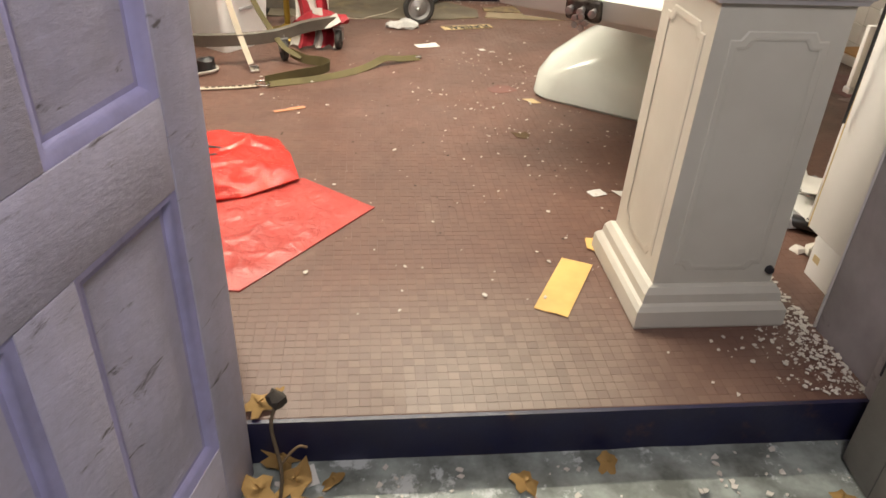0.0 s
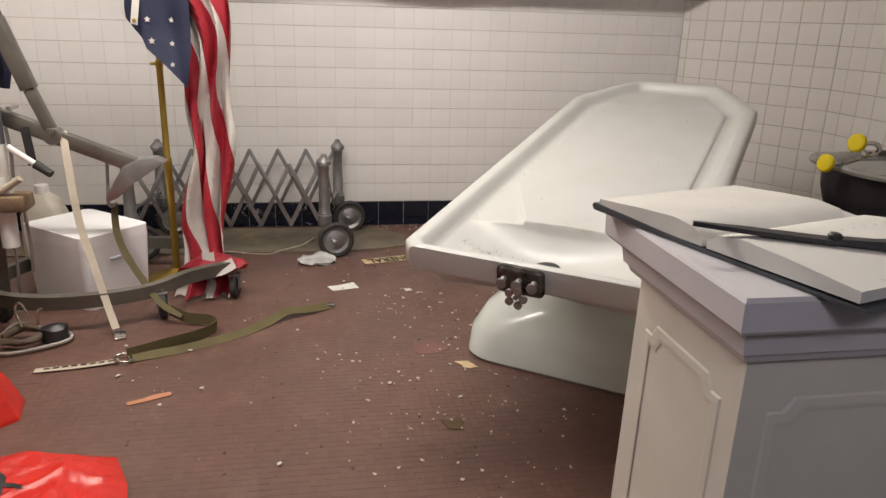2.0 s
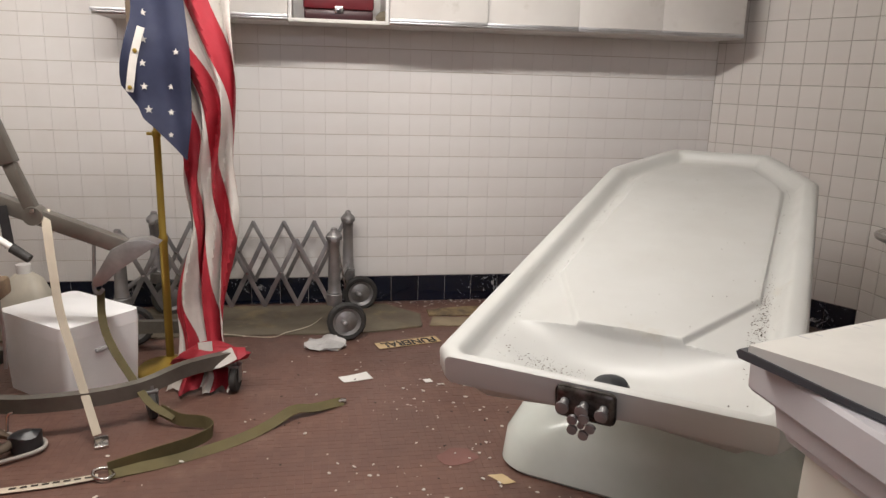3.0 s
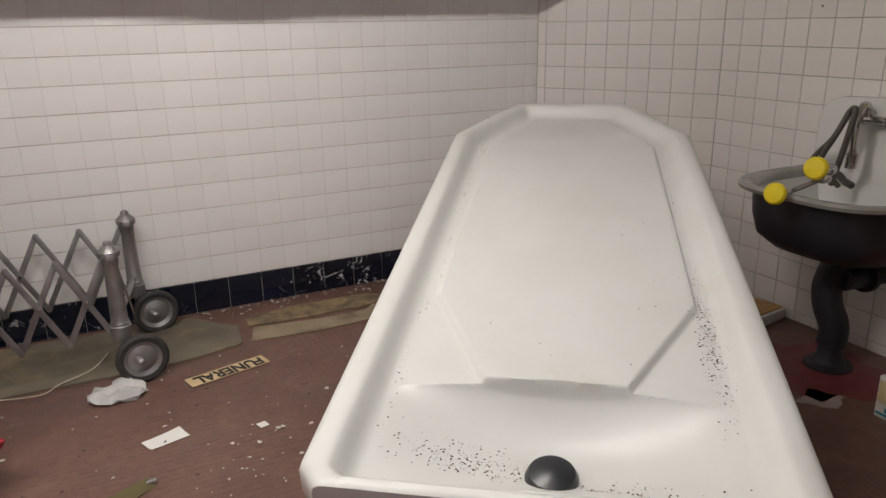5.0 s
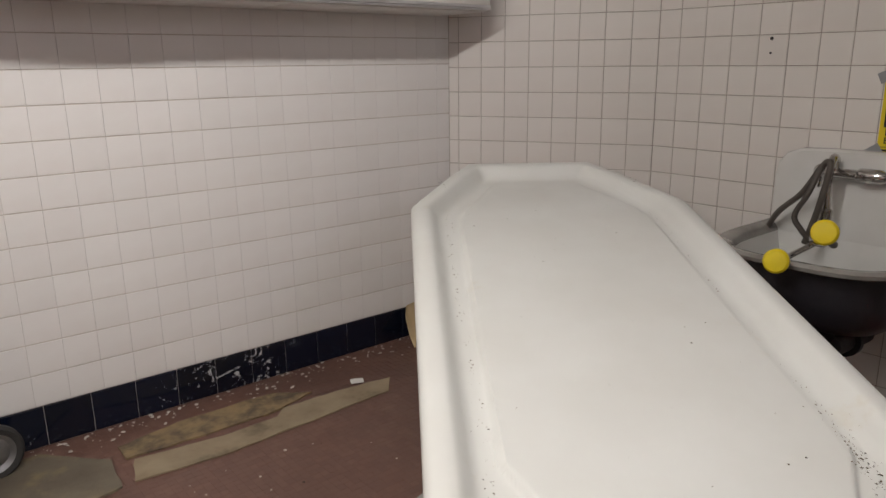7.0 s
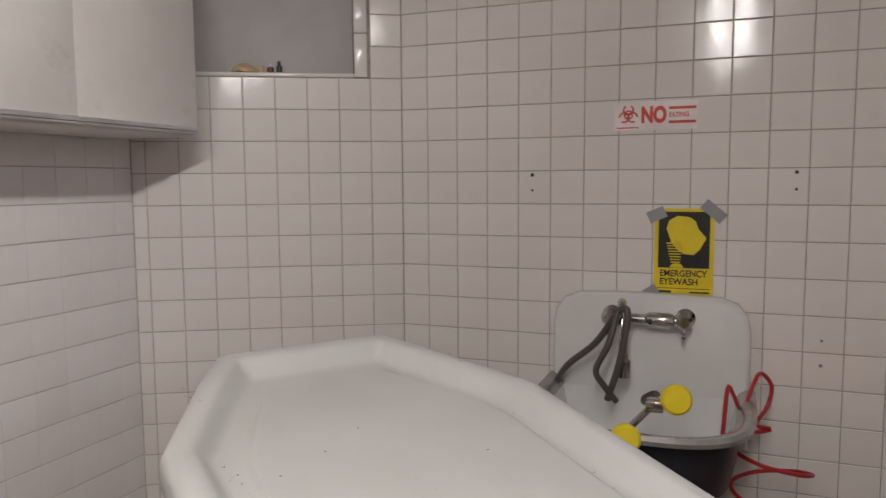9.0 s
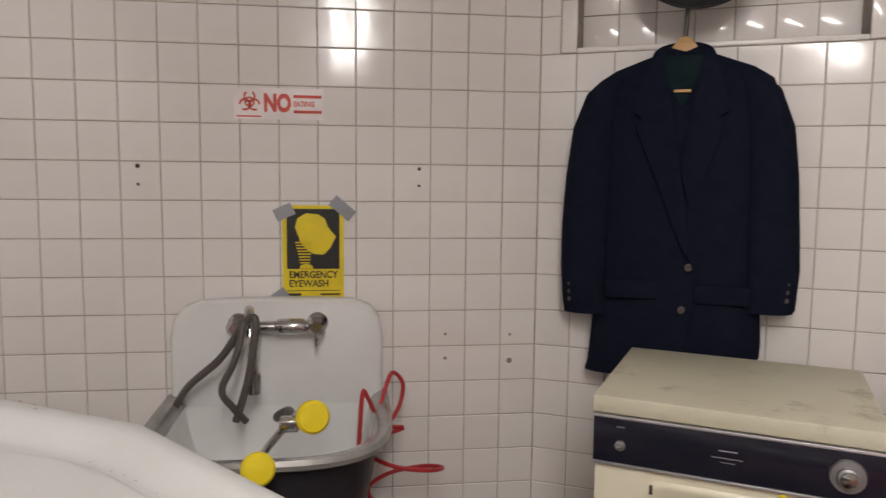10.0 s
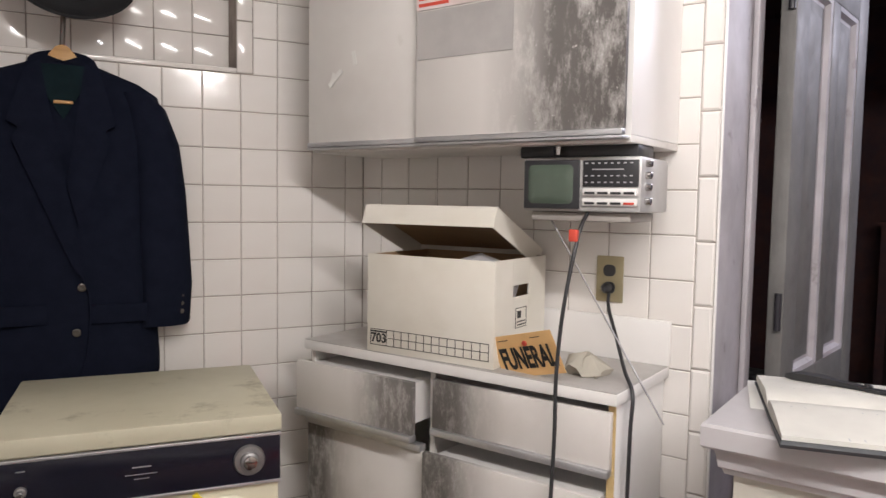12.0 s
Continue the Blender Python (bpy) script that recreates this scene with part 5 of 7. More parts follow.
part("cord", tube([(0.388, 1.058, 1.098), (0.372, 1.095, 1.06), (0.32, 1.17, 1.005), (0.256, 1.275, 0.952), (0.222, 1.312, 0.912), (0.220, 1.325, 0.83), (0.222, 1.33, 0.61), (0.227, 1.34, 0.46)], 0.0045), BLACK_PLASTIC, CORD)
part("plug", turned([(0.012, 0), (0.013, 0.02), (0.006, 0.03)], None, 12, Matrix.Translation((0.392, 1.052, 1.105)) @ pose(0, 0, 0, -90)), BLACK_PLASTIC, CORD)
CORD = thing("power_cord", FORWARD, "black cord with a red tag hanging from the television", "cord", "cords")
part("cord", tube([(0.352, 1.28, 1.30), (0.354, 1.32, 1.25), (0.365, 1.36, 1.10), (0.372, 1.375, 0.95), (0.368, 1.385, 0.8), (0.364, 1.41, 0.6), (0.37, 1.415, 0.35)], 0.0045), BLACK_PLASTIC, CORD)
part("tag", box(0.352, 0.372, 1.322, 1.334, 1.235, 1.262, 0.002), RED_INK, CORD)

# ---- television ----
TV = thing("portable_television", Matrix.Translation((0.352, 1.33, 1.361)) @ pose(0, 0, 0, 0, 0, 3), "small silver portable television radio under the wall cabinet", "television")
part("case", box(-0.138, 0.138, -0.20, -0.002, -0.06, 0.06, 0.008), TV_SILVER, TV)
part("belly", box(-0.11, 0.125, -0.18, -0.02, -0.082, -0.0605, 0.006), plain("tan_grey_plastic", (0.36, 0.33, 0.30), 0.5), TV)
part("bezel", box(-0.002, 0.132, -0.0015, 0.004, -0.054, 0.054, 0.003), BLACK_PLASTIC, TV)
part("screen", loft([[(x, y, z) for x, z in rounded(0.108 * k, 0.086 * k, 0.012 * k, 5, 0.067, 0.0)] for k, y in ((1, 0.004), (0.9, 0.0065), (0.5, 0.0085))]), TV_SCREEN, TV, "grey green picture tube")
part("dial", box(-0.132, -0.008, -0.0015, 0.002, -0.005, 0.052, 0.002), BLACK_PLASTIC, TV, "black tuning dial")
TF = Matrix(((-1, 0, 0, 0), (0, 0, 1, 0.002), (0, 1, 0, 0), (0, 0, 0, 1)))
ticks = [(0.014 + 0.0142 * i, 0.020 + 0.0142 * i, y, y + 0.003) for y in (0.003, 0.017, 0.044) for i in range(8)] + [(0.03, 0.10, 0.031, 0.0335)]
bars(ticks, 0.0008, ALU, "scale_marks", TV, TF)
for z in (-0.024, -0.046):
    part("key_strip", box(-0.131, -0.009, -0.0015, 0.005, z, z + 0.016, 0.002), LAMINATE_CLEAN, TV)
    for i in range(4):
        part("key", box(-0.125 + 0.029 * i, -0.102 + 0.029 * i, 0.005, 0.0075, z + 0.003, z + 0.008, 0.001), RED_INK if (z < -0.03 and i == 0) else BLACK_PLASTIC, TV)
for z in (0.045, 0.02, -0.005, -0.035):
    part("side_knob", turned([(0.008, 0), (0.008, 0.012), (0.004, 0.014)], None, 12, Matrix.Translation((-0.138, -0.03, z)) @ pose(0, 0, 0, 0, -90)), CHROME, TV)
part("bracket", box(-0.12, 0.16, -0.14, -0.03, 0.061, 0.0875, 0.004), BLACK_PLASTIC, TV)
part("bolt", turned([(0.010, 0), (0.010, 0.02)], None, 8, Matrix.Translation((0.06, -0.02, 0.066))), CHROME, TV)
part("antenna", rod((0.09, -0.05, -0.075), (-0.21, 0.03, -0.49), 0.0024, 0.0018), CAST_ALU, TV, "thin telescopic antenna")

# ---- wall cabinets ----
def wall_cabinet(label, x0, x1, y0, y1, z0, z1, panels, room, mats, group):
    """A cabinet with sliding fronts on its +y (room 1) or -y (room -1) side. Panels: x0, x1, track."""
    c = thing("wall_cabinet", (0, 0, 0), label, "cabinet", group)
    f, b = (y1, y0) if room > 0 else (y0, y1)
    t = 0.016
    lo, hi = min(y0, y1), max(y0, y1)
    part("bottom", box(x0, x1, lo, hi, z0, z0 + t, 0.001), LAMINATE, c)
    part("top", box(x0, x1, lo, hi, z1 - t, z1), LAMINATE, c)
    part("side", box(x0, x0 + t, lo, hi, z0 + t + 0.0005, z1 - t - 0.0005), LAMINATE_CLEAN, c)
    part("side", box(x1 - t, x1, lo, hi, z0 + t + 0.0005, z1 - t - 0.0005), LAMINATE_CLEAN, c)
    part("rear", box(x0 + t, x1 - t, b, b + room * 0.006, z0 + t, z1 - t) if room > 0 else box(x0 + t, x1 - t, b - 0.006, b, z0 + t, z1 - t), LAMINATE, c)
    for (a, e, track), mat in zip(panels, mats):
        yy = f + room * (0.004 + 0.020 * track)
        door = part("sliding_door", box(a, e, min(yy, yy + room * 0.014), max(yy, yy + room * 0.014), z0 + 0.026, z1, 0.0015), mat, c, "sliding door")
        part("track", box(a, e, min(f, yy + room * 0.020), max(f, yy + room * 0.020), z0 + 0.006, z0 + 0.0115, 0.001), ALU, door, "aluminium track")
        part("track", box(a, e, min(yy, yy + room * 0.020), max(yy, yy + room * 0.020), z0 + 0.013, z0 + 0.0255, 0.002), ALU, door, "aluminium track")
    return c


wall_cabinet("white laminate wall cabinet behind the flag", -1.85, -1.0, 4.275, 4.595, 1.468, 2.15, ((-1.85, -1.43, 0), (-1.43, -1.0, 1)), -1, (LAMINATE, LAMINATE), "north wall cabinets")
wall_cabinet("open white wall cabinet holding a burgundy case", -0.998, -0.532, 4.275, 4.595, 1.468, 2.15, (), -1, (), "north wall cabinets")
wall_cabinet("white laminate wall cabinet with sliding doors", -0.53, 0.398, 4.275, 4.595, 1.468, 2.15, ((-0.53, -0.065, 1), (-0.065, 0.398, 0)), -1, (LAMINATE, LAMINATE), "north wall cabinets")
wall_cabinet("white laminate wall cabinet with sliding doors", 0.40, 1.285, 4.275, 4.595, 1.468, 2.15, ((0.40, 0.84, 0), (0.84, 1.285, 0)), -1, (LAMINATE, LAMINATE), "north wall cabinets")
south = wall_cabinet("soot-stained white wall cabinet with sliding doors", 0.232, 1.16, 1.042, 1.345, 1.448, 2.15, ((0.234, 0.766, 1), (0.755, 1.158, 0)), 1, (SOOTY_LOW, LAMINATE), "south wall cabinet")
part("grey_patch", box(0.495, 0.762, 1.3835, 1.3845, 1.658, 1.772), plain("grey_residue", (0.42, 0.40, 0.385), 0.6), south, "grey glue patch")
for x, z, a, w in ((1.053, 1.642, 40, 0.03), (0.985, 1.689, 100, 0.018), (1.062, 1.64, 70, 0.016)):
    scrap = crumple(moved(box(-w, w, 0.0006, 0.0022, -0.006, 0.006, 0, None), pose(0, 0, 0, 0, a, 0)), 0.003, 60)
    part("tape_scrap", moved(scrap, Matrix.Translation((x, 1.3655, z))), PAPER, south, "torn white tape scrap")
LAB = thing("hazard_label", Matrix.Translation((0.61, 1.3845, 1.812)) @ FACE, "white label with red print on the cabinet door", "label")
part("sheet", box(-0.155, 0.155, -0.036, 0.07, 0, 0.001), plain("pink_white_paper", (0.74, 0.62, 0.60), 0.6), LAB)
bars([(-0.148, 0.12, -0.014, -0.006), (-0.148, -0.06, -0.029, -0.021), (-0.14, 0.10, 0.01, 0.055)], 0.0016, RED_INK, "print_bar", LAB, Matrix.Identity(4))
CASE = thing("instrument_case", (-0.765, 4.42, 1.485), "burgundy leatherette case on the open shelf", "case")
part("lower_shell", box(-0.16, 0.16, -0.11, 0.11, 0.0, 0.045, 0.01), plain("dark_burgundy", (0.05, 0.012, 0.016), 0.4), CASE)
part("upper_shell", box(-0.165, 0.165, -0.115, 0.115, 0.0455, 0.15, 0.015), BURGUNDY, CASE)
part("latch", box(-0.02, 0.02, -0.122, -0.1155, 0.03, 0.06, 0.002), CHROME, CASE)
bm = crumple(turned([(0.0, 0), (0.03, 0), (0.035, 0.02), (0.015, 0.04), (0.0, 0.042)], None, 16), 0.012, 30)
solo("dry_scrap", bm, MAT_CLOTH, (-0.56, 4.33, 1.485), "crumpled dark scrap at the cabinet edge", "scrap")

from mathutils.bvhtree import BVHTree

# ---- hoist ----
def square_bar(a, b, w, h=None, bm=None):
    a, b = Vector(a), Vector(b)
    h = h or w
    m = Matrix.Translation(a) @ (b - a).to_track_quat("Z", "Y").to_matrix().to_4x4()
    c = box(-w / 2, w / 2, -h / 2, h / 2, 0, (b - a).length, 0.004)
    return join(bm, moved(c, m))


def caster(parent, x, y, r=0.05, turn=0.0, height=0.12):
    c = part("caster", moved(join(box(-0.022, 0.022, -0.018, 0.03, r * 1.9, r * 2.1, 0.003), join(box(-0.02, -0.016, -0.016, 0.022, r * 0.8, r * 2.0), box(0.016, 0.02, -0.016, 0.022, r * 0.8, r * 2.0))), pose(x, y, 0, 0, 0, turn)), CAST_ALU, parent, "swivel caster fork")
    bm = turned([(r * 0.55, -0.012), (r * 0.9, -0.013), (r, -0.008), (r, 0.008), (r * 0.9, 0.013), (r * 0.55, 0.012)], None, 24, pose(x, y, r, 0, 0, turn) @ pose(0, 0, 0, 0, 90))
    part("wheel", bm, RUBBER, c, "black rubber wheel")
    part("stem", rod((x, y, r * 2.05), (x, y, max(height, r * 2.3)), 0.009), CAST_ALU, c)


HOIST = thing("patient_hoist", (0, 0, 0), "grey steel patient hoist on casters with hanging straps", "hoist")
part("mast", square_bar((-1.965, 3.40, 0.10), (-1.925, 3.42, 1.75), 0.058), STEEL_DARK, HOIST)
part("boom", square_bar((-1.985, 3.42, 1.55), (-1.845, 3.40, 1.105), 0.042), STEEL_DARK, HOIST)
part("boom", square_bar((-1.845, 3.40, 1.105), (-1.765, 3.40, 0.865), 0.050), STEEL_DARK, HOIST)
part("boom", square_bar((-1.765, 3.40, 0.865), (-1.705, 3.40, 0.70), 0.038), STEEL_DARK, HOIST)
part("boom_joint", turned([(0.03, -0.03), (0.032, 0.0), (0.03, 0.03)], None, 18, Matrix.Translation((-1.705, 3.40, 0.70)) @ pose(0, 0, 0, 90)), STEEL_DARK, HOIST)
part("spreader", square_bar((-1.92, 3.41, 0.785), (-1.42, 3.40, 0.585), 0.046, 0.052), STEEL_DARK, HOIST)
for a, x, z in ((-60, -1.83, 0.80), (20, -1.70, 0.72)):
    part("pin", rod((x, 3.36, z), (x, 3.44, z), 0.008), CHROME, HOIST)
plate = [(-1.325, 0.605), (-1.36, 0.622), (-1.42, 0.618), (-1.475, 0.59), (-1.50, 0.55), (-1.53, 0.50), (-1.545, 0.475), (-1.53, 0.462), (-1.50, 0.475), (-1.46, 0.52), (-1.41, 0.55), (-1.36, 0.585)]
part("cradle_plate", moved(prism(plate, -0.0375, 0.0375, None, 0.003), Matrix(((1, 0, 0, 0), (0, 0, -1, 3.40), (0, 1, 0, 0), (0, 0, 0, 1)))), CAST_ALU, HOIST, "curved steel cradle plate")
for z0, z1, r, m in ((0.30, 0.56, 0.030, "lo"), (0.56, 0.68, 0.026, "w"), (0.68, 0.83, 0.0265, "label"), (0.83, 0.845, 0.0268, "red"), (0.845, 0.94, 0.025, "w"), (0.94, 0.985, 0.018, "w"), (0.985, 1.25, 0.010, "rod")):
    mat = {"lo": LAMINATE_CLEAN, "w": LAMINATE_CLEAN, "label": plain("grey_label", (0.10, 0.105, 0.13), 0.5), "red": RED_INK, "rod": CHROME}[m]
    part("jack", rod((-1.882 + 0.012 * (z0 - 0.5), 3.35, z0), (-1.882 + 0.012 * (z1 - 0.5), 3.35, z1), r), mat, HOIST, "white pump jack" if m == "w" else "")
part("pump_lever", rod((-1.83, 3.31, 0.675), (-1.735, 3.29, 0.612), 0.011), LAMINATE_CLEAN, HOIST, "white pump lever")
part("lever_grip", rod((-1.742, 3.291, 0.617), (-1.69, 3.28, 0.583), 0.016, 0.014), RUBBER, HOIST, "black grip")
part("pump_lever", rod((-1.90, 3.32, 0.50), (-1.80, 3.30, 0.565), 0.012), WEB_TAN, HOIST)
part("pump_body", crumple(box(-1.95, -1.80, 3.30, 3.40, 0.44, 0.50, 0.01), 0.006, 20), mottled("rusty_fitting", (0.26, 0.18, 0.11), (0.17, 0.11, 0.07), 14, 0.7), HOIST, "rusty pump fitting")
sec = [(-0.015, -0.026), (0.015, -0.026), (0.015, 0.026), (-0.015, 0.026)]
part("leg", tube([(-2.0, 3.40, 0.14), (-1.93, 3.28, 0.125), (-1.75, 3.235, 0.118), (-1.55, 3.26, 0.118), (-1.40, 3.33, 0.12), (-1.28, 3.45, 0.13), (-1.13, 3.52, 0.14)], 0, None, 4, 6, sec), STEEL_DARK, HOIST)
part("leg", tube([(-2.0, 3.44, 0.14), (-1.98, 3.62, 0.125), (-1.86, 3.86, 0.12), (-1.60, 3.95, 0.12), (-1.25, 3.93, 0.12)], 0, None, 4, 6, sec), STEEL_DARK, HOIST)
for x, y, r, t in ((-1.375, 3.34, 0.05, 20), (-1.12, 3.535, 0.05, -10), (-1.27, 3.92, 0.05, 30), (-1.96, 3.36, 0.055, 60)):
    caster(HOIST, x, y, r, t)
for x, z0, z1 in ((-1.875, 0.44, 0.12), (-1.82, 0.44, 0.2), (-1.84, 0.74, 0.56)):
    part("chain", tube([(x, 3.34, z0), (x + 0.006, 3.338, (z0 + z1) / 2), (x, 3.34, z1)], 0.006, None, 6, 10), CAST_ALU, HOIST)
part("hook", tube([(-1.535, 3.395, 0.60), (-1.54, 3.395, 0.52), (-1.545, 3.395, 0.45), (-1.53, 3.39, 0.435), (-1.515, 3.39, 0.45)], 0.006), CAST_ALU, HOIST)
part("strap", flat_band([(-1.79, 3.37, 0.735), (-1.785, 3.365, 0.70), (-1.775, 3.36, 0.60)], 0.03, 0.003, across=(1, 0, 0.2)), BLACK_PLASTIC, HOIST, "black strap")
STRAP = thing("cream_strap", (0, 0, 0), "cream webbing strap hanging over the hoist to the floor", "strap", "straps")
part("webbing", flat_band([(-1.69, 3.43, 0.63), (-1.685, 3.41, 0.705), (-1.675, 3.37, 0.708), (-1.668, 3.35, 0.67), (-1.655, 3.325, 0.55), (-1.635, 3.295, 0.40), (-1.60, 3.265, 0.27), (-1.555, 3.215, 0.13), (-1.51, 3.15, 0.03)], 0.026, 0.003, across=(1, 0.25, 0)), WEB_TAN, STRAP)
part("buckle", moved(box(-0.022, 0.022, -0.028, 0.028, 0, 0.014, 0.005), pose(-1.495, 3.135, 0.004, 12, 0, 15)), CHROME, STRAP)
STRAP = thing("olive_strap", (0, 0, 0), "long olive webbing strap trailing over the floor", "strap", "straps")
part("webbing", flat_band([(-1.535, 3.395, 0.44), (-1.53, 3.37, 0.34), (-1.50, 3.34, 0.26), (-1.44, 3.31, 0.16), (-1.37, 3.265, 0.075), (-1.29, 3.23, 0.038)], 0.026, 0.003, across=(0.7, 0.6, 0.3)), WEB_OLIVE, STRAP)
part("webbing", flat_band([(-1.34, 3.265, 0.05), (-1.27, 3.225, 0.032), (-1.19, 3.20, 0.030), (-1.155, 3.14, 0.031), (-1.20, 3.07, 0.031), (-1.31, 3.0, 0.030), (-1.425, 2.945, 0.022)], 0.044, 0.003, across=(0.1, 0.05, 1)), WEB_OLIVE, STRAP)
part("webbing", flat_band([(-1.42, 2.935, 0.012), (-1.25, 3.0, 0.008), (-1.08, 3.10, 0.008), (-0.98, 3.19, 0.012), (-0.90, 3.26, 0.03), (-0.83, 3.29, 0.02), (-0.73, 3.36, 0.006)], 0.04, 0.003, across=(-0.4, 0.7, 0.35)), WEB_OLIVE, STRAP)
bm = tube([(-1.405, 2.93, 0.012), (-1.43, 2.965, 0.014), (-1.465, 2.955, 0.014), (-1.455, 2.915, 0.014), (-1.42, 2.905, 0.012), (-1.405, 2.93, 0.012)], 0.005)
part("buckle", bm, CHROME, STRAP)
part("tail", flat_band([(-1.45, 2.93, 0.008), (-1.56, 2.905, 0.006), (-1.70, 2.885, 0.006)], 0.03, 0.002), WEB_TAN, STRAP, "cream punched tail")
for i in range(8):
    part("slot", moved(box(-0.009, 0.009, -0.003, 0.003, 0, 0.002), pose(-1.475 - 0.027 * i, 2.925 - 0.005 * i, 0.0085, 0, 0, 11)), GUN, STRAP)
part("tip", box(-0.745, -0.715, 3.35, 3.375, 0.003, 0.012, 0.003), CHROME, STRAP)

COOLER = thing("foam_cooler", pose(-1.655, 3.385, 0, 0, 0, 50), "white polystyrene cooler box with a fitted lid", "cooler")
def taper(w0, d0, w1, d1, z0, z1, r):
    return loft([[(x, y, z) for x, y in rounded(w0 + (w1 - w0) * k, d0 + (d1 - d0) * k, r, 5, 0.155, 0.205)] for k, z in ((0, z0), (0.02, z0 + 0.006), (0.98, z1 - 0.004), (0.99, z1))])
part("body", taper(0.285, 0.375, 0.308, 0.398, 0.0, 0.252, 0.03), FOAM, COOLER)
part("lid", taper(0.309, 0.399, 0.306, 0.396, 0.2525, 0.30, 0.03), FOAM, COOLER)
# A nearly flush block; its grey holds the shade inside the notch.
part("grip_notch", box(0.115, 0.195, -0.0005, 0.012, 0.185, 0.20, 0.004), plain("grey_shadow_foam", (0.55, 0.55, 0.57), 0.8), COOLER)

JUG = thing("plastic_jug", (-1.955, 3.98, 0), "cream plastic jug on the floor", "jug")
part("body", loft([[(x, y, z) for x, y in rounded(w, w * 0.8, r, 5)] for w, z, r in ((0.17, 0, 0.03), (0.18, 0.02, 0.03), (0.18, 0.26, 0.04), (0.13, 0.33, 0.04), (0.06, 0.36, 0.02))]), plain("cream_plastic", (0.60, 0.56, 0.47), 0.5), JUG)
part("cap", turned([(0.028, 0.36), (0.028, 0.395)], None, 16), LAMINATE_CLEAN, JUG)

CLOTH = thing("patterned_garment", (-2.02, 3.52, 0), "navy and blue patterned garment hung on the hoist", "garment")
rings = []
for z, x0, x1 in ((1.60, -0.12, 0.10), (1.35, -0.14, 0.125), (1.20, -0.16, 0.14), (1.05, -0.15, 0.165), (0.93, -0.16, 0.175), (0.86, -0.13, 0.16)):
    ring = []
    for i in range(16):
        s = i / 15
        ring.append((x0 + (x1 - x0) * s, 0.03 * math.sin(s * 15 + z * 3), z))
    rings.append(ring + [(x, y + 0.012, z2) for x, y, z2 in ring[::-1]])
part("cloth", loft(rings), FLAG_BLUE, CLOTH)
part("shirt_panel", crumple(box(-0.16, -0.02, -0.055, -0.045, 0.98, 1.35, 0.003), 0.012, 9), plain("pale_blue_cloth", (0.30, 0.34, 0.45), 0.8, vary=0.5, scale=30), CLOTH, "pale blue patterned cloth")

# ---- flag ----
FLAG = thing("flag", (-1.385, 3.72, 0), "red, white and blue flag draped on a brass pole", "flag")
part("pole", turned([(0.016, 0.0), (0.016, 0.53), (0.018, 0.535), (0.018, 0.55), (0.0135, 0.56), (0.0135, 0.93), (0.016, 0.935), (0.016, 0.955), (0.011, 0.96), (0.011, 1.95)], None, 18), BRASS, FLAG, "brass pole")
part("pole_screw", rod((-0.035, 0, 0.945), (-0.012, 0, 0.945), 0.006), BRASS, FLAG)
part("pole_base", turned([(0.13, 0.0), (0.135, 0.006), (0.12, 0.02), (0.05, 0.035), (0.02, 0.06)], None, 32), BRASS, FLAG)
OUTLINE = ((1.95, -0.02, 0.30, -0.05), (1.60, -0.02, 0.30, -0.05), (1.40, 0.0, 0.297, -0.05), (1.15, 0.08, 0.292, -0.05), (0.95, 0.11, 0.294, -0.05), (0.84, 0.125, 0.287, -0.06), (0.70, 0.115, 0.285, -0.06), (0.60, 0.105, 0.275, -0.065), (0.48, 0.075, 0.262, -0.07), (0.31, 0.055, 0.245, -0.085), (0.18, 0.045, 0.24, -0.11), (0.10, 0.035, 0.25, -0.15), (0.045, 0.02, 0.27, -0.20), (0.014, 0.015, 0.25, -0.25))


def flag_point(s, z):
    for (za, a0, a1, ya), (zb, b0, b1, yb) in zip(OUTLINE, OUTLINE[1:]):
        if za >= z >= zb:
            k = (za - z) / (za - zb)
            x0, x1, y = a0 + (b0 - a0) * k, a1 + (b1 - a1) * k, ya + (yb - ya) * k
            break
    fold = math.sin(s * 17 + 1.2 * math.sin(z * 4)) * 0.032 + 0.012 * math.sin(s * 41 + z * 7)
    wob = 0.03 * math.sin(z * 7.5) * s * (1 - s) * 3 + (0.016 * math.sin(z * 13 + 0.6) * (1 - s) + 0.012 * math.sin(z * 10 + 2) * s) * step01((1.5 - z) / 0.4)
    return (x0 + (x1 - x0) * s + wob + 0.008 * math.sin(s * 17 + z * 5), y + fold, max(z, 0.008))


def flag_strip(s0, s1, thick=0.003, z0=1.95, z1=0.014, drift=0.0):
    zs = [z0 + (z1 - z0) * i / 110 for i in range(111)]
    rings = []
    for z in zs:
        lean = drift * (1.2 - z)
        row = [flag_point(min(max(s0 + (s1 - s0) * i / 8 + lean, 0), 1), z) for i in range(9)]
        rings.append(row + [(x, y + thick, z2) for x, y, z2 in row[::-1]])
    return loft(rings)


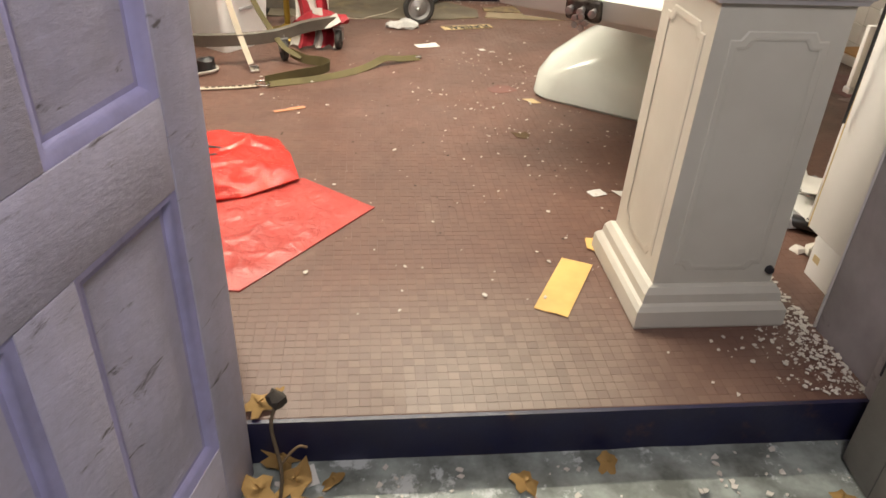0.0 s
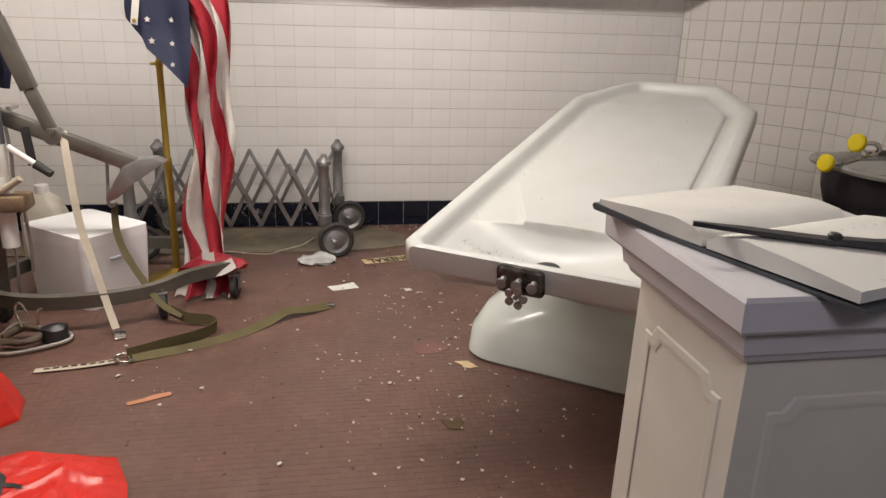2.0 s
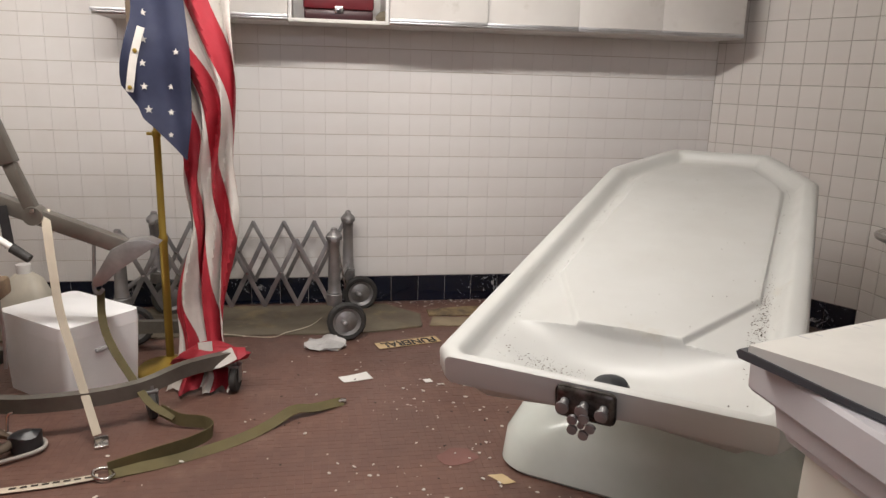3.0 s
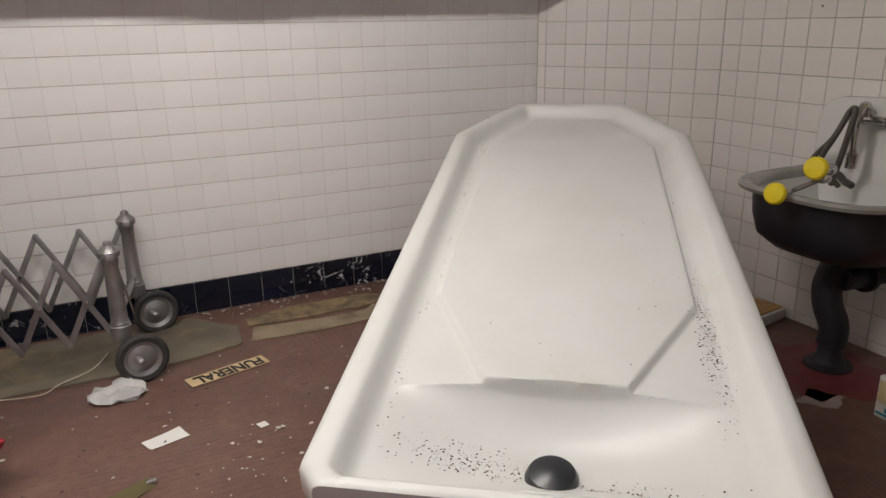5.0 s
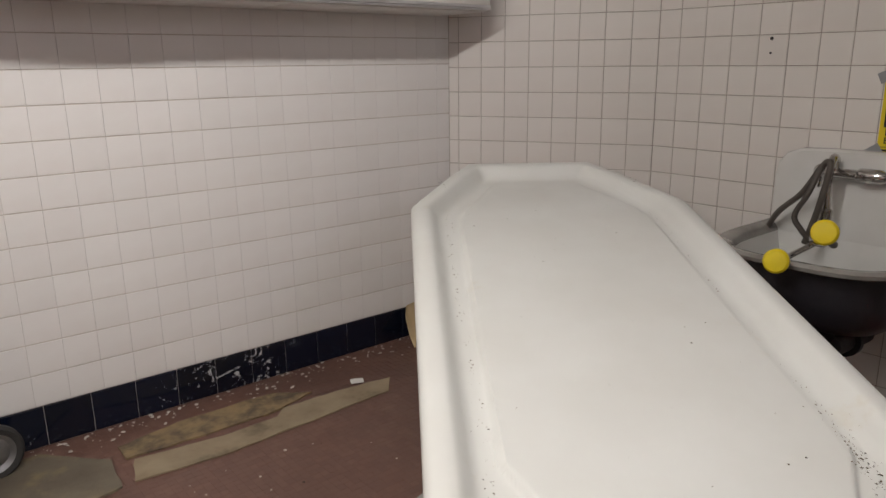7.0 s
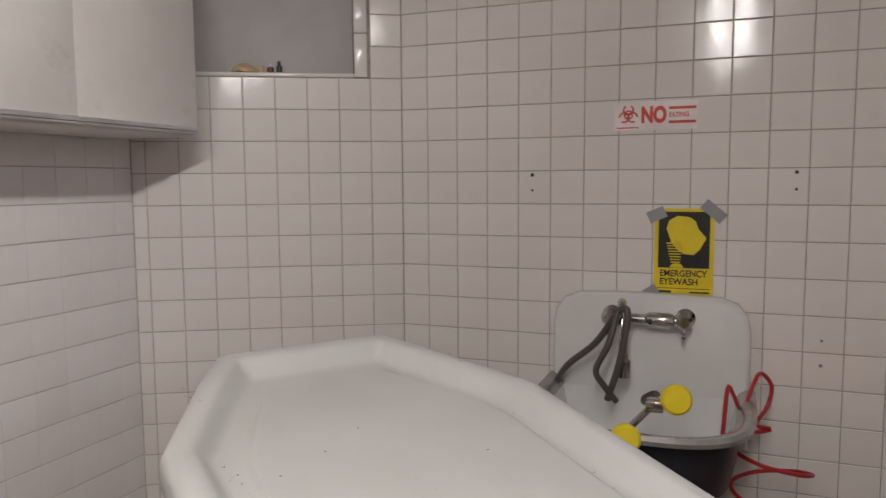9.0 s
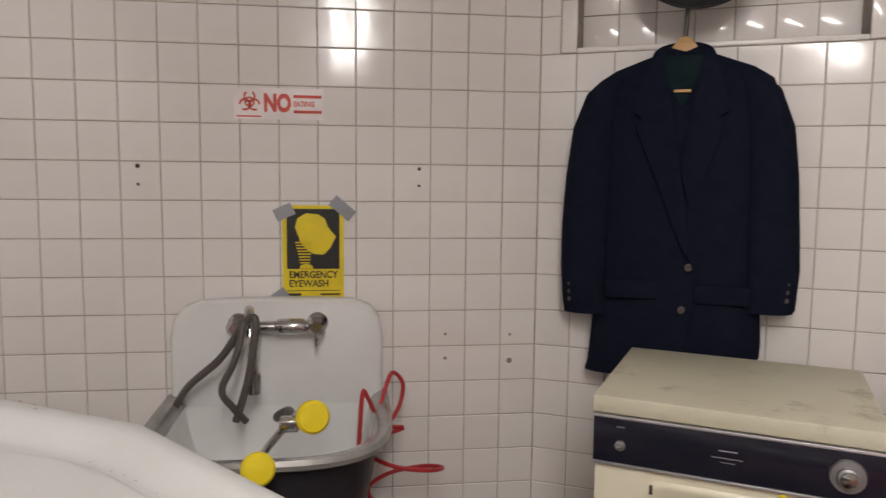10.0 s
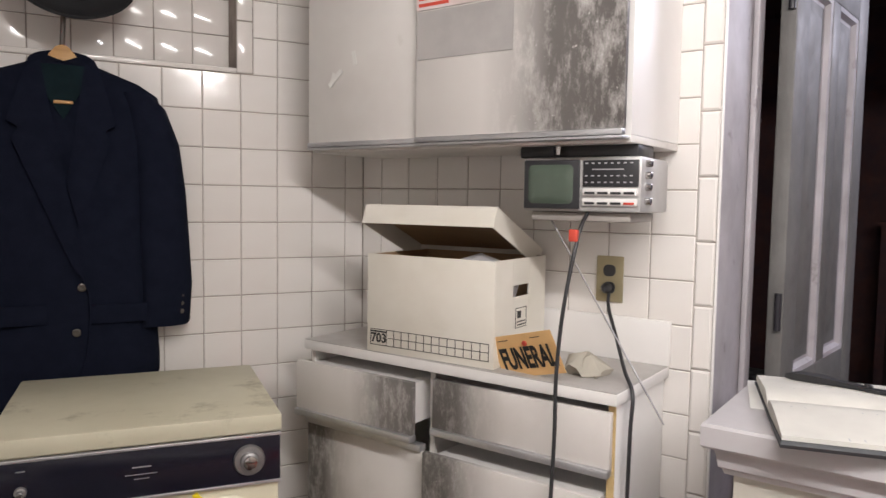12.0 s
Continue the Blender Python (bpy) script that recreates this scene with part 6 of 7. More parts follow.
for k in range(6):
    a = -1.05 + 0.5 * k
    part("stripe", flag_strip(a, a + 0.238, drift=0.85), FLAG_WHITE, FLAG, "white stripe")
    part("stripe", flag_strip(a + 0.24, a + 0.498, drift=0.85), FLAG_RED, FLAG, "red stripe")
bm = crumple(loft([[(x, y, z), (x + w, y - 0.03, z), (x + w, y - 0.026, z + 0.0), (x, y + 0.004, z)] for x, y, w, z in ((0.04, -0.21, 0.20, 0.11), (0.06, -0.23, 0.24, 0.14), (0.10, -0.22, 0.225, 0.155), (0.15, -0.19, 0.17, 0.165))]), 0.012, 18)
part("train", join(bm, crumple(turned([(0.0, 0.01), (0.10, 0.012), (0.11, 0.05), (0.07, 0.10), (0.0, 0.12)], None, 26, Matrix.Translation((0.20, -0.21, 0.115)) @ Matrix.Diagonal((1.15, 0.6, 0.55, 1))), 0.02, 16)), FLAG_RED, FLAG, "red folds over a caster")
part("train", crumple(flat_band([(0.175, -0.235, 0.20), (0.18, -0.25, 0.135), (0.22, -0.27, 0.135), (0.28, -0.265, 0.165)], 0.05, 0.004, across=(0.5, 0.3, 0.6)), 0.004, 20), FLAG_WHITE, FLAG, "white fold")
canton = [(-0.035, 1.95), (-0.035, 1.36), (-0.085, 1.20), (-0.095, 1.13), (-0.06, 1.085), (-0.028, 1.09), (-0.03, 1.02), (0.0, 1.0), (0.06, 0.93), (0.125, 0.855), (0.15, 1.0), (0.155, 1.25), (0.13, 1.5), (0.12, 1.95)]


def canton_sheet():
    rings = []
    for i in range(30):
        z = 1.95 - (1.95 - 0.86) * i / 29
        xs = []
        for (xa, za), (xb, zb) in zip(canton, canton[1:] + canton[:1]):
            if (za - z) * (zb - z) <= 0 and za != zb:
                xs.append(xa + (xb - xa) * (z - za) / (zb - za))
        a, b = min(xs), max(xs)
        row = []
        for k in range(13):
            x = a + (b - a) * k / 12
            row.append((x, canton_y(x, z), z))
        rings.append(row + [(x, y + 0.003, z2) for x, y, z2 in row[::-1]])
    return loft(rings)


def canton_y(x, z):
    return -0.115 + 0.018 * math.sin(x * 38 + z * 5) + 0.008 * math.sin(z * 19)


part("canton", canton_sheet(), FLAG_BLUE, FLAG, "navy canton with stars")
for x, z, r in ((-0.005, 1.20, 0.0135), (-0.005, 1.12, 0.0135), (0.005, 1.04, 0.0145), (-0.0, 1.28, 0.0135), (0.0, 1.37, 0.0135), (0.075, 1.03, 0.012), (0.072, 0.95, 0.011), (0.08, 1.12, 0.012), (0.055, 1.44, 0.013), (0.11, 1.24, 0.012), (-0.005, 1.46, 0.013), (0.06, 1.55, 0.013)):
    star = []
    for k in range(10):
        a = math.pi / 2 + math.pi * k / 5
        q = r * (1.0 if k % 2 == 0 else 0.42)
        star.append((q * math.cos(a), q * math.sin(a)))
    bm = prism(star, 0, 0.0025)
    part("star", moved(bm, Matrix.Translation((x, canton_y(x, z) - 0.001, z)) @ pose(0, 0, 0, 90)), FLAG_WHITE, FLAG)
part("header", flat_band([(0.0, -0.14, 1.32), (-0.03, -0.142, 1.22), (-0.052, -0.142, 1.10)], 0.026, 0.003, across=(1, 0, 0.2)), FLAG_WHITE, FLAG, "white canvas header")
for z, x in ((1.115, -0.048), (1.24, -0.024)):
    part("eyelet", turned([(0.005, 0), (0.008, 0.003), (0.005, 0.004)], None, 12, Matrix.Translation((x, -0.145, z)) @ pose(0, 0, 0, 90)), BRASS, FLAG)
part("leather_tab", crumple(box(-0.075, -0.015, -0.02, -0.012, 1.22, 1.75, 0.003), 0.004, 8), plain("brown_leather", (0.16, 0.115, 0.075), 0.6), FLAG, "brown leather tab")

# ---- folding casket cart ----
CART = thing("folding_cart", (0, 0, 0), "cast aluminium folding casket cart with lattice sides", "cart")


def wheel(parent, x, y, r, yaw):
    m = pose(x, y, r, 0, 0, yaw) @ pose(0, 0, 0, 90)
    t = part("tyre", turned([(r * 0.72, -0.014), (r * 0.9, -0.017), (r, -0.008), (r, 0.008), (r * 0.9, 0.017), (r * 0.72, 0.014)], None, 32, m, caps=False), RUBBER, parent, "black rubber tyre")
    part("rim", turned([(0.012, 0.016), (0.03, 0.012), (r * 0.55, 0.004), (r * 0.73, 0.013), (r * 0.73, -0.013), (r * 0.55, -0.004), (0.03, -0.012), (0.012, -0.016)], None, 32, m), CAST_ALU, t, "metal rim")


def cart_post(x, y, wx, wy, r=0.09):
    p = part("post", turned([(0.034, 0.155), (0.036, 0.165), (0.036, 0.205), (0.030, 0.21), (0.034, 0.215), (0.029, 0.225), (0.024, 0.43), (0.027, 0.435), (0.027, 0.455)], None, 20, Matrix.Translation((x, y, 0))), CAST_ALU, CART)
    part("head", turned([(0.026, 0.455), (0.036, 0.462), (0.037, 0.478), (0.028, 0.49), (0.016, 0.50), (0.014, 0.512), (0.006, 0.516)], None, 20, Matrix.Translation((x, y, 0))), CAST_ALU, p)
    part("bumper", box(x - 0.014, x + 0.014, y - 0.048, y - 0.02, 0.455, 0.478, 0.004), CAST_ALU, p)
    part("fork", tube([(x, y, 0.165), (x + (wx - x) * 0.15, y + (wy - y) * 0.15, 0.12), (wx - 0.01, wy - 0.024, 0.09), (wx, wy - 0.024, r)], 0.013, None, 10), CAST_ALU, p)
    part("axle", rod((wx, wy - 0.03, r), (wx, wy + 0.03, r), 0.008), CHROME, p)
    wheel(p, wx, wy, r, 8)


def cart_post_handle(x, y):
    part("handle", loft([[(x + a, y - 0.014, z - h), (x + a, y + 0.014, z - h), (x + a, y + 0.014, z + h), (x + a, y - 0.014, z + h)] for a, z, h in ((-0.10, 0.487, 0.008), (-0.05, 0.485, 0.014), (0.0, 0.475, 0.02))]), CAST_ALU, CART, "folding handle")


cart_post(-0.705, 4.02, -0.652, 3.96)
cart_post(-0.625, 4.45, -0.565, 4.40)
cart_post(-1.625, 4.02, -1.58, 3.98)
cart_post(-1.565, 4.45, -1.50, 4.40)
cart_post_handle(-1.625, 4.02)
for y, xa, xb in ((4.03, -1.605, -0.725), (4.445, -1.545, -0.645)):
    n = 6
    w = (xb - xa) / n
    for k in range(n):
        for flip in (0, 1):
            a = Vector((xa + k * w, y + 0.006 * flip, 0.155 if flip else 0.455))
            b = Vector((xa + (k + 1) * w, y + 0.006 * flip, 0.455 if flip else 0.155))
            d = b - a
            a2, b2 = a - d * 0.02, b + d * 0.02
            m = Matrix.Translation(a2) @ (b2 - a2).to_track_quat("Z", "Y").to_matrix().to_4x4()
            ang = math.atan2(d.x, d.z)
            m = Matrix.Translation((a2 + b2) / 2) @ pose(0, 0, 0, 0, math.degrees(ang), 0)
            part("lattice_bar", moved(box(-0.010, 0.010, -0.0025, 0.0025, -(b2 - a2).length / 2, (b2 - a2).length / 2, 0.001), m), CAST_ALU, CART)
        part("rivet", turned([(0.007, 0), (0.005, 0.004)], None, 10, Matrix.Translation((xa + (k + 0.5) * w, y - 0.003, 0.305)) @ pose(0, 0, 0, 90)), CHROME, CART)
for z in (0.40,):
    part("link_rod", rod((-0.69, 4.02, 0.44), (-0.655, 4.03, 0.235), 0.004), CHROME, CART)
part("cross_bar", rod((-0.705, 4.02, 0.235), (-0.625, 4.45, 0.235), 0.010), CAST_ALU, CART)
part("cross_bar", rod((-1.625, 4.02, 0.235), (-1.565, 4.45, 0.235), 0.010), CAST_ALU, CART)

# ---- boxes and red bags ----
CARTON = thing("cardboard_box", pose(-2.11, 2.95, 0, 0, 0, 8), "open brown cardboard box with raised flaps", "box")
w, d, h = 0.21, 0.15, 0.42
for n, a in (("side", (-w, w, -d, -d + 0.005)), ("side", (-w, w, d - 0.005, d)), ("side", (-w, -w + 0.005, -d + 0.006, d - 0.006)), ("side", (w - 0.005, w, -d + 0.006, d - 0.006))):
    part(n, box(*a, 0, h), CARDBOARD, CARTON)
part("bottom", box(-w + 0.006, w - 0.006, -d + 0.006, d - 0.006, 0.001, 0.006), CARDBOARD, CARTON)
part("flap", crumple(moved(box(0, 0.14, -d, d, -0.002, 0.002), Matrix.Translation((w, 0, h + 0.002)) @ pose(0, 0, 0, 0, -62, 0)), 0.006, 9), CARDBOARD, CARTON)
part("flap", crumple(moved(box(-w, w, -0.14, 0, -0.002, 0.002), Matrix.Translation((0, -d, h + 0.004)) @ pose(0, 0, 0, 28, 0, 0)), 0.006, 9, 2), CARDBOARD, CARTON)
part("flap", moved(box(-w, w, 0, 0.13, -0.002, 0.002), Matrix.Translation((0, d, h + 0.004)) @ pose(0, 0, 0, 40, 0, 0)), CARDBOARD, CARTON)
BURG = solo("burgundy_cloth", crumple(turned([(0.0, 0.0), (0.13, 0.0), (0.13, 0.1), (0.08, 0.15), (0.0, 0.16)], None, 24), 0.03, 12), BURGUNDY, pose(-2.11, 2.95, 0.2), "crumpled burgundy cloth inside the cardboard box", "cloth")


def bag_patch(outline, height, puff, seed, n=52):
    """A crumpled plastic sheet over an outline on the floor: puffed up by puff inside, with sharp creases."""
    bm = bmesh.new()
    c = Vector((sum(p[0] for p in outline) / len(outline), sum(p[1] for p in outline) / len(outline), 0))
    path = []
    for (ax, ay), (bx, by) in zip(outline, outline[1:] + outline[:1]):
        k = max(2, int(math.hypot(bx - ax, by - ay) / 0.012))
        path += [Vector((ax + (bx - ax) * i / k, ay + (by - ay) * i / k, 0)) for i in range(k)]
    rings = []
    for r in range(n):
        f = r / (n - 1) * 0.985
        ring = []
        for p in path:
            q = p + (c - p) * f
            lift = puff * (1 - (1 - min(f * 2.4, 1)) ** 2)
            warp = q + noise.noise_vector(q * 4) * 0.06
            cre = max(0, 1 - abs(noise.noise(warp * 6 + Vector((seed, 0, 0)))) * 5) * 0.5 + max(0, 1 - abs(noise.noise(warp * 15 + Vector((0, seed, 0)))) * 3.5) * 0.2 + noise.voronoi(warp * 7 + Vector((seed, seed, 0)))[0][0] * 1.1
            ring.append((q.x, q.y, height + lift * (0.75 + 0.5 * noise.noise(q * 5 + Vector((seed, seed, 0)))) + (0.009 + puff * 0.22) * cre * min(1, f * 6)))
        rings.append(ring)
    rings.insert(0, [(p.x, p.y, max(height - 0.004, 0.0005)) for p in path])
    return loft(rings)


SHEET_RED = solo("red_sheet", bag_patch([(-0.988, 1.815), (-1.34, 1.372), (-1.60, 1.42), (-1.95, 1.62), (-1.75, 2.02), (-1.22, 2.02)], 0.004, 0.0, 2.0), RED_SHEET, (0, 0, 0), "flat red plastic hazard bag on the floor", "bag", "red plastic bags")
BAG = thing("red_bag", (0, 0, 0), "puffed red plastic hazard bag with a black mark", "bag", "red plastic bags")
part("film", bag_patch([(-1.215, 1.965), (-1.26, 2.16), (-1.315, 2.285), (-1.55, 2.33), (-1.82, 2.30), (-1.95, 2.10), (-1.80, 1.86), (-1.55, 1.80), (-1.38, 1.835)], 0.020, 0.032, 5.0), RED_BAG, BAG)
BAG2 = thing("red_bag", (0, 0, 0), "crumpled red plastic hazard bag beside the cardboard box", "bag", "red plastic bags")
part("film", bag_patch([(-1.635, 2.545), (-1.66, 2.66), (-1.80, 2.76), (-2.05, 2.80), (-2.30, 2.70), (-2.28, 2.45), (-2.0, 2.38), (-1.76, 2.42)], 0.004, 0.135, 9.0), RED_BAG, BAG2)
BAG3 = thing("red_bag", (0, 0, 0), "bunched red plastic bag on the red sheet", "bag", "red plastic bags")
part("film", bag_patch([(-1.47, 1.80), (-1.50, 1.62), (-1.60, 1.55), (-1.80, 1.56), (-1.86, 1.74), (-1.70, 1.84)], 0.012, 0.075, 14.0), RED_BAG, BAG3)
for parent, film, x, y, s, a in ((BAG, BAG.children[0], -1.57, 2.12, 0.17, 20), (BAG2, BAG2.children[0], -1.78, 2.52, 0.12, 60)):
    surface = BVHTree.FromPolygons([v.co for v in film.data.vertices], [p.vertices for p in film.data.polygons])
    bm = moved(hazard_mark(s, 0.001), pose(x, y, 0, 0, 0, a))
    for v in bm.verts:
        spot = surface.ray_cast(Vector((v.co.x, v.co.y, 1)), Vector((0, 0, -1)))[0]
        v.co.z += (spot.z if spot else 0.0) + 0.0015
    part("hazard_mark", bm, BLACK_INK, parent, "black hazard mark")

# ---- mats and litter ----
def floor_sheet(name, outline, z, mat, label, cat, bumpy=0.006, group=""):
    n = 10
    c = Vector((sum(p[0] for p in outline) / len(outline), sum(p[1] for p in outline) / len(outline), 0))
    path = []
    for (ax, ay), (bx, by) in zip(outline, outline[1:] + outline[:1]):
        k = max(1, int(math.hypot(bx - ax, by - ay) / 0.03))
        for i in range(k):
            q = Vector((ax + (bx - ax) * i / k, ay + (by - ay) * i / k, 0))
            path.append(q + noise.noise_vector(q * 14) * bumpy * (0 if i == 0 else 1.5))
    rings = [[(p.x, p.y, 0.0008) for p in path]]
    for r in range(n):
        f = r / (n - 1) * 0.97
        rings.append([(q.x, q.y, z + abs(noise.noise(q * 8)) * bumpy) for q in (p + (c - p) * f for p in path)])
    return solo(name, loft(rings), mat, (0, 0, 0), label, cat, group)


floor_sheet("floor_mat", [(-2.4, 4.12), (-1.3, 4.10), (-0.80, 4.09), (-0.60, 4.10), (-0.36, 4.16), (-0.34, 4.34), (-0.52, 4.54), (-2.4, 4.56)], 0.007, MAT_CLOTH, "worn olive-brown floor mat along the wall", "mat", 0.007)
floor_sheet("floor_mat", [(-0.32, 4.165), (-0.05, 4.135), (0.26, 4.15), (0.66, 4.17), (0.74, 4.27), (0.50, 4.30), (0.27, 4.31), (0.24, 4.26), (-0.10, 4.255), (-0.28, 4.30)], 0.005, mottled("tan_torn_lining", (0.30, 0.24, 0.16), (0.22, 0.17, 0.11), 6, 0.9, stain=(0.12, 0.09, 0.06), stain_at=(0.55, 0.7)), "torn tan floor lining along the wall", "floor lining", 0.004)
floor_sheet("floor_lining", [(-0.30, 4.32), (0.20, 4.30), (0.42, 4.36), (0.30, 4.45), (-0.05, 4.46), (-0.30, 4.42)], 0.005, mottled("mustard_lining", (0.26, 0.19, 0.10), (0.17, 0.12, 0.07), 12, 0.9, stain=(0.09, 0.07, 0.05), stain_at=(0.5, 0.6)), "torn mustard floor lining with crumbs", "floor lining", 0.008)
PLACARD = thing("funeral_placard", pose(-0.458, 3.937, 0.003, 0, 0, 14), "tan card placard lettered FUNERAL on the floor", "sign", "funeral signs")
part("card", box(-0.155, 0.155, -0.038, 0.038, 0, 0.002), TAN_CARD, PLACARD)
lettering("word", "FUNERAL", 0.084, BLACK_INK, PLACARD, Matrix.Translation((0.005, 0.0, 0.0026)) @ pose(0, 0, 0, 0, 0, 180), "black letters", 0.0025, 0.76)
solo("white_rag", crumple(turned([(0.0, 0.0), (0.095, 0.0), (0.10, 0.008), (0.085, 0.018), (0.06, 0.022), (0.03, 0.02), (0.0, 0.024)], None, 40, Matrix.Diagonal((1.05, 0.8, 1, 1))), 0.024, 26), plain("dirty_white_cloth", (0.62, 0.61, 0.60), 0.9, vary=0.6), (-0.845, 3.94, 0.004), "crumpled dirty white rag by the cart wheel", "rag")
LITTER = (
    ("white_card", [(-0.798, 3.558), (-0.773, 3.502), (-0.653, 3.536), (-0.677, 3.606)], PAPER, "plain white card on the floor", "card"),
    ("orange_scrap", [(-1.455, 2.565), (-1.445, 2.545), (-1.32, 2.60), (-1.33, 2.625)], plain("orange_plastic", (0.50, 0.22, 0.12), 0.6), "narrow orange scrap on the floor", "scrap"),
    ("yellow_card", [(-0.616, 1.144), (-0.533, 1.10), (-0.397, 1.348), (-0.48, 1.392)], YELLOW_CARD, "yellow card tag with a hole on the floor", "card"),
    ("white_scrap", [(-0.290, 1.820), (-0.275, 1.780), (-0.220, 1.795), (-0.235, 1.835)], PAPER, "torn white paper scrap", "scrap"),
    ("white_scrap", [(-0.200, 1.825), (-0.170, 1.775), (-0.110, 1.765), (-0.150, 1.820)], PAPER, "torn white paper scrap", "scrap"),
    ("brown_scrap", [(-0.470, 2.350), (-0.450, 2.290), (-0.410, 2.280), (-0.395, 2.320), (-0.410, 2.360), (-0.435, 2.330)], plain("dark_brown_leaf", (0.13, 0.085, 0.04), 0.8), "dark brown dry leaf on the floor", "leaf"),
    ("tan_scrap", [(-0.350, 2.740), (-0.310, 2.680), (-0.270, 2.685), (-0.300, 2.740)], TAN_CARD, "tan scrap at the table foot", "scrap"),
    ("card_scrap", [(-0.380, 1.500), (-0.390, 1.440), (-0.350, 1.410), (-0.340, 1.500)], YELLOW_CARD, "torn yellow card behind the pedestal", "scrap"),
    ("white_scrap", [(-0.45, 3.50), (-0.44, 3.47), (-0.41, 3.48), (-0.42, 3.51)], PAPER, "torn white paper scrap", "scrap"),
    ("white_scrap", [(0.58, 4.32), (0.63, 4.30), (0.65, 4.34), (0.60, 4.36)], PAPER, "torn white paper scrap by the wall", "scrap"),
)
for i, (name, pts, mat, label, cat) in enumerate(LITTER):
    base = 0.0042 if "4.3" in str(pts[0]) else 0.002
    bm = prism(pts, 0.0012, 0.0026)
    bmesh.ops.triangulate(bm, faces=bm.faces[:])
    bmesh.ops.subdivide_edges(bm, edges=bm.edges[:], cuts=2, use_grid_fill=True)
    for v in bm.verts:
        v.co.z += 0.006 * abs(noise.noise(v.co * 17 + Vector((i, 0, 0))))
    solo(name, bm, mat, (0, 0, 0), label, cat, "paper scraps" if "scrap" in name else "")
STAINS = (([(-0.500, 2.880), (-0.480, 2.820), (-0.410, 2.810), (-0.350, 2.850), (-0.380, 2.910), (-0.440, 2.920)], STAIN_RED), ([(1.2, 3.1), (1.28, 2.78), (1.5, 2.66), (1.70, 2.75), (1.68, 3.05), (1.45, 3.18)], plain("red_brown_wash", (0.16, 0.035, 0.035), 0.35)), ([(1.22, 2.78), (1.30, 2.68), (1.40, 2.72), (1.34, 2.82)], plain("pale_floor_patch", (0.34, 0.27, 0.25), 0.6)))
for pts, mat in STAINS:
    c = Vector((sum(p[0] for p in pts) / len(pts), sum(p[1] for p in pts) / len(pts), 0))
    ring = []
    for (ax, ay), (bx, by) in zip(pts, pts[1:] + pts[:1]):
        for k in range(6):
            q = Vector((ax + (bx - ax) * k / 6, ay + (by - ay) * k / 6, 0))
            q += (q - c) * 0.35 * noise.noise(q * 17)
            ring.append((q.x, q.y))
    ob = new("floor_stain", finish("floor_stain", prism(ring, 0.0009, 0.0016), mat))
    ob.parent = FLOOR

rnd = random.Random(11)


def flakes(name, spots, mat, label, cat, z=0.0012):
    """Loose crumbs: (x, y, size) each."""
    vs, fs = [], []
    for x, y, s in spots:
        n = rnd.randint(4, 6)
        o = len(vs)
        tilt = rnd.uniform(-0.3, 0.3)
        ang = [2 * math.pi * (k + rnd.uniform(-0.3, 0.3)) / n for k in range(n)]
        rad = [s * rnd.uniform(0.5, 1.1) for _ in range(n)]
        base = z + s * 0.35
        for h in (0.0, s * 0.22):
            vs += [(x + r * math.cos(a), y + r * math.sin(a), base + r * math.cos(a) * tilt + h) for a, r in zip(ang, rad)]
        fs += [[o + k for k in range(n)][::-1], [o + n + k for k in range(n)]] + [[o + k, o + (k + 1) % n, o + n + (k + 1) % n, o + n + k] for k in range(n)]
    me = bpy.data.meshes.new(name)
    me.from_pydata(vs, [], fs)
    me.materials.append(mat)
    return tagged(new(name, me), label, cat, kind="stuff")


spots = []
for _ in range(190):
    spots.append((rnd.uniform(-1.6, 0.4), rnd.uniform(1.1, 4.1), rnd.choice((0.003, 0.004, 0.004, 0.006, 0.009))))
for _ in range(150):
    x = rnd.gauss(-0.35, 0.30)
    spots.append((x, rnd.gauss(2.55, 0.55), rnd.choice((0.003, 0.004, 0.005, 0.008))))
for _ in range(25):
    spots.append((rnd.gauss(-0.45, 0.10), rnd.gauss(3.35, 0.12), rnd.choice((0.004, 0.006, 0.01))))
for _ in range(900):
    t = rnd.random()
    spots.append((0.125 - abs(rnd.gauss(0, 0.03 + 0.06 * rnd.random() * 2)), 0.78 + 0.62 * t, rnd.choice((0.002, 0.003, 0.004, 0.006, 0.008))))
for _ in range(170):
    spots.append((rnd.uniform(-0.6, 1.2), 4.585 - abs(rnd.gauss(0, 0.06)), rnd.choice((0.003, 0.004, 0.006, 0.009))))
flakes("paint_flakes", spots, FLAKE, "pale paint flakes and crumbs scattered over the floor", "debris")
spots = [(rnd.uniform(-1.3, 0.3), 0.745 - abs(rnd.gauss(0, 0.25)), rnd.choice((0.004, 0.006, 0.01))) for _ in range(150)]
flakes("ground_grit", spots, FLAKE, "pale paint flakes on the concrete", "debris", -0.124)
spots = [(rnd.uniform(-1.5, 0.3), rnd.uniform(1.4, 4.0), rnd.choice((0.003, 0.004, 0.006))) for _ in range(130)]
flakes("dark_grit", spots, GUN, "dark grit scattered over the floor", "debris")
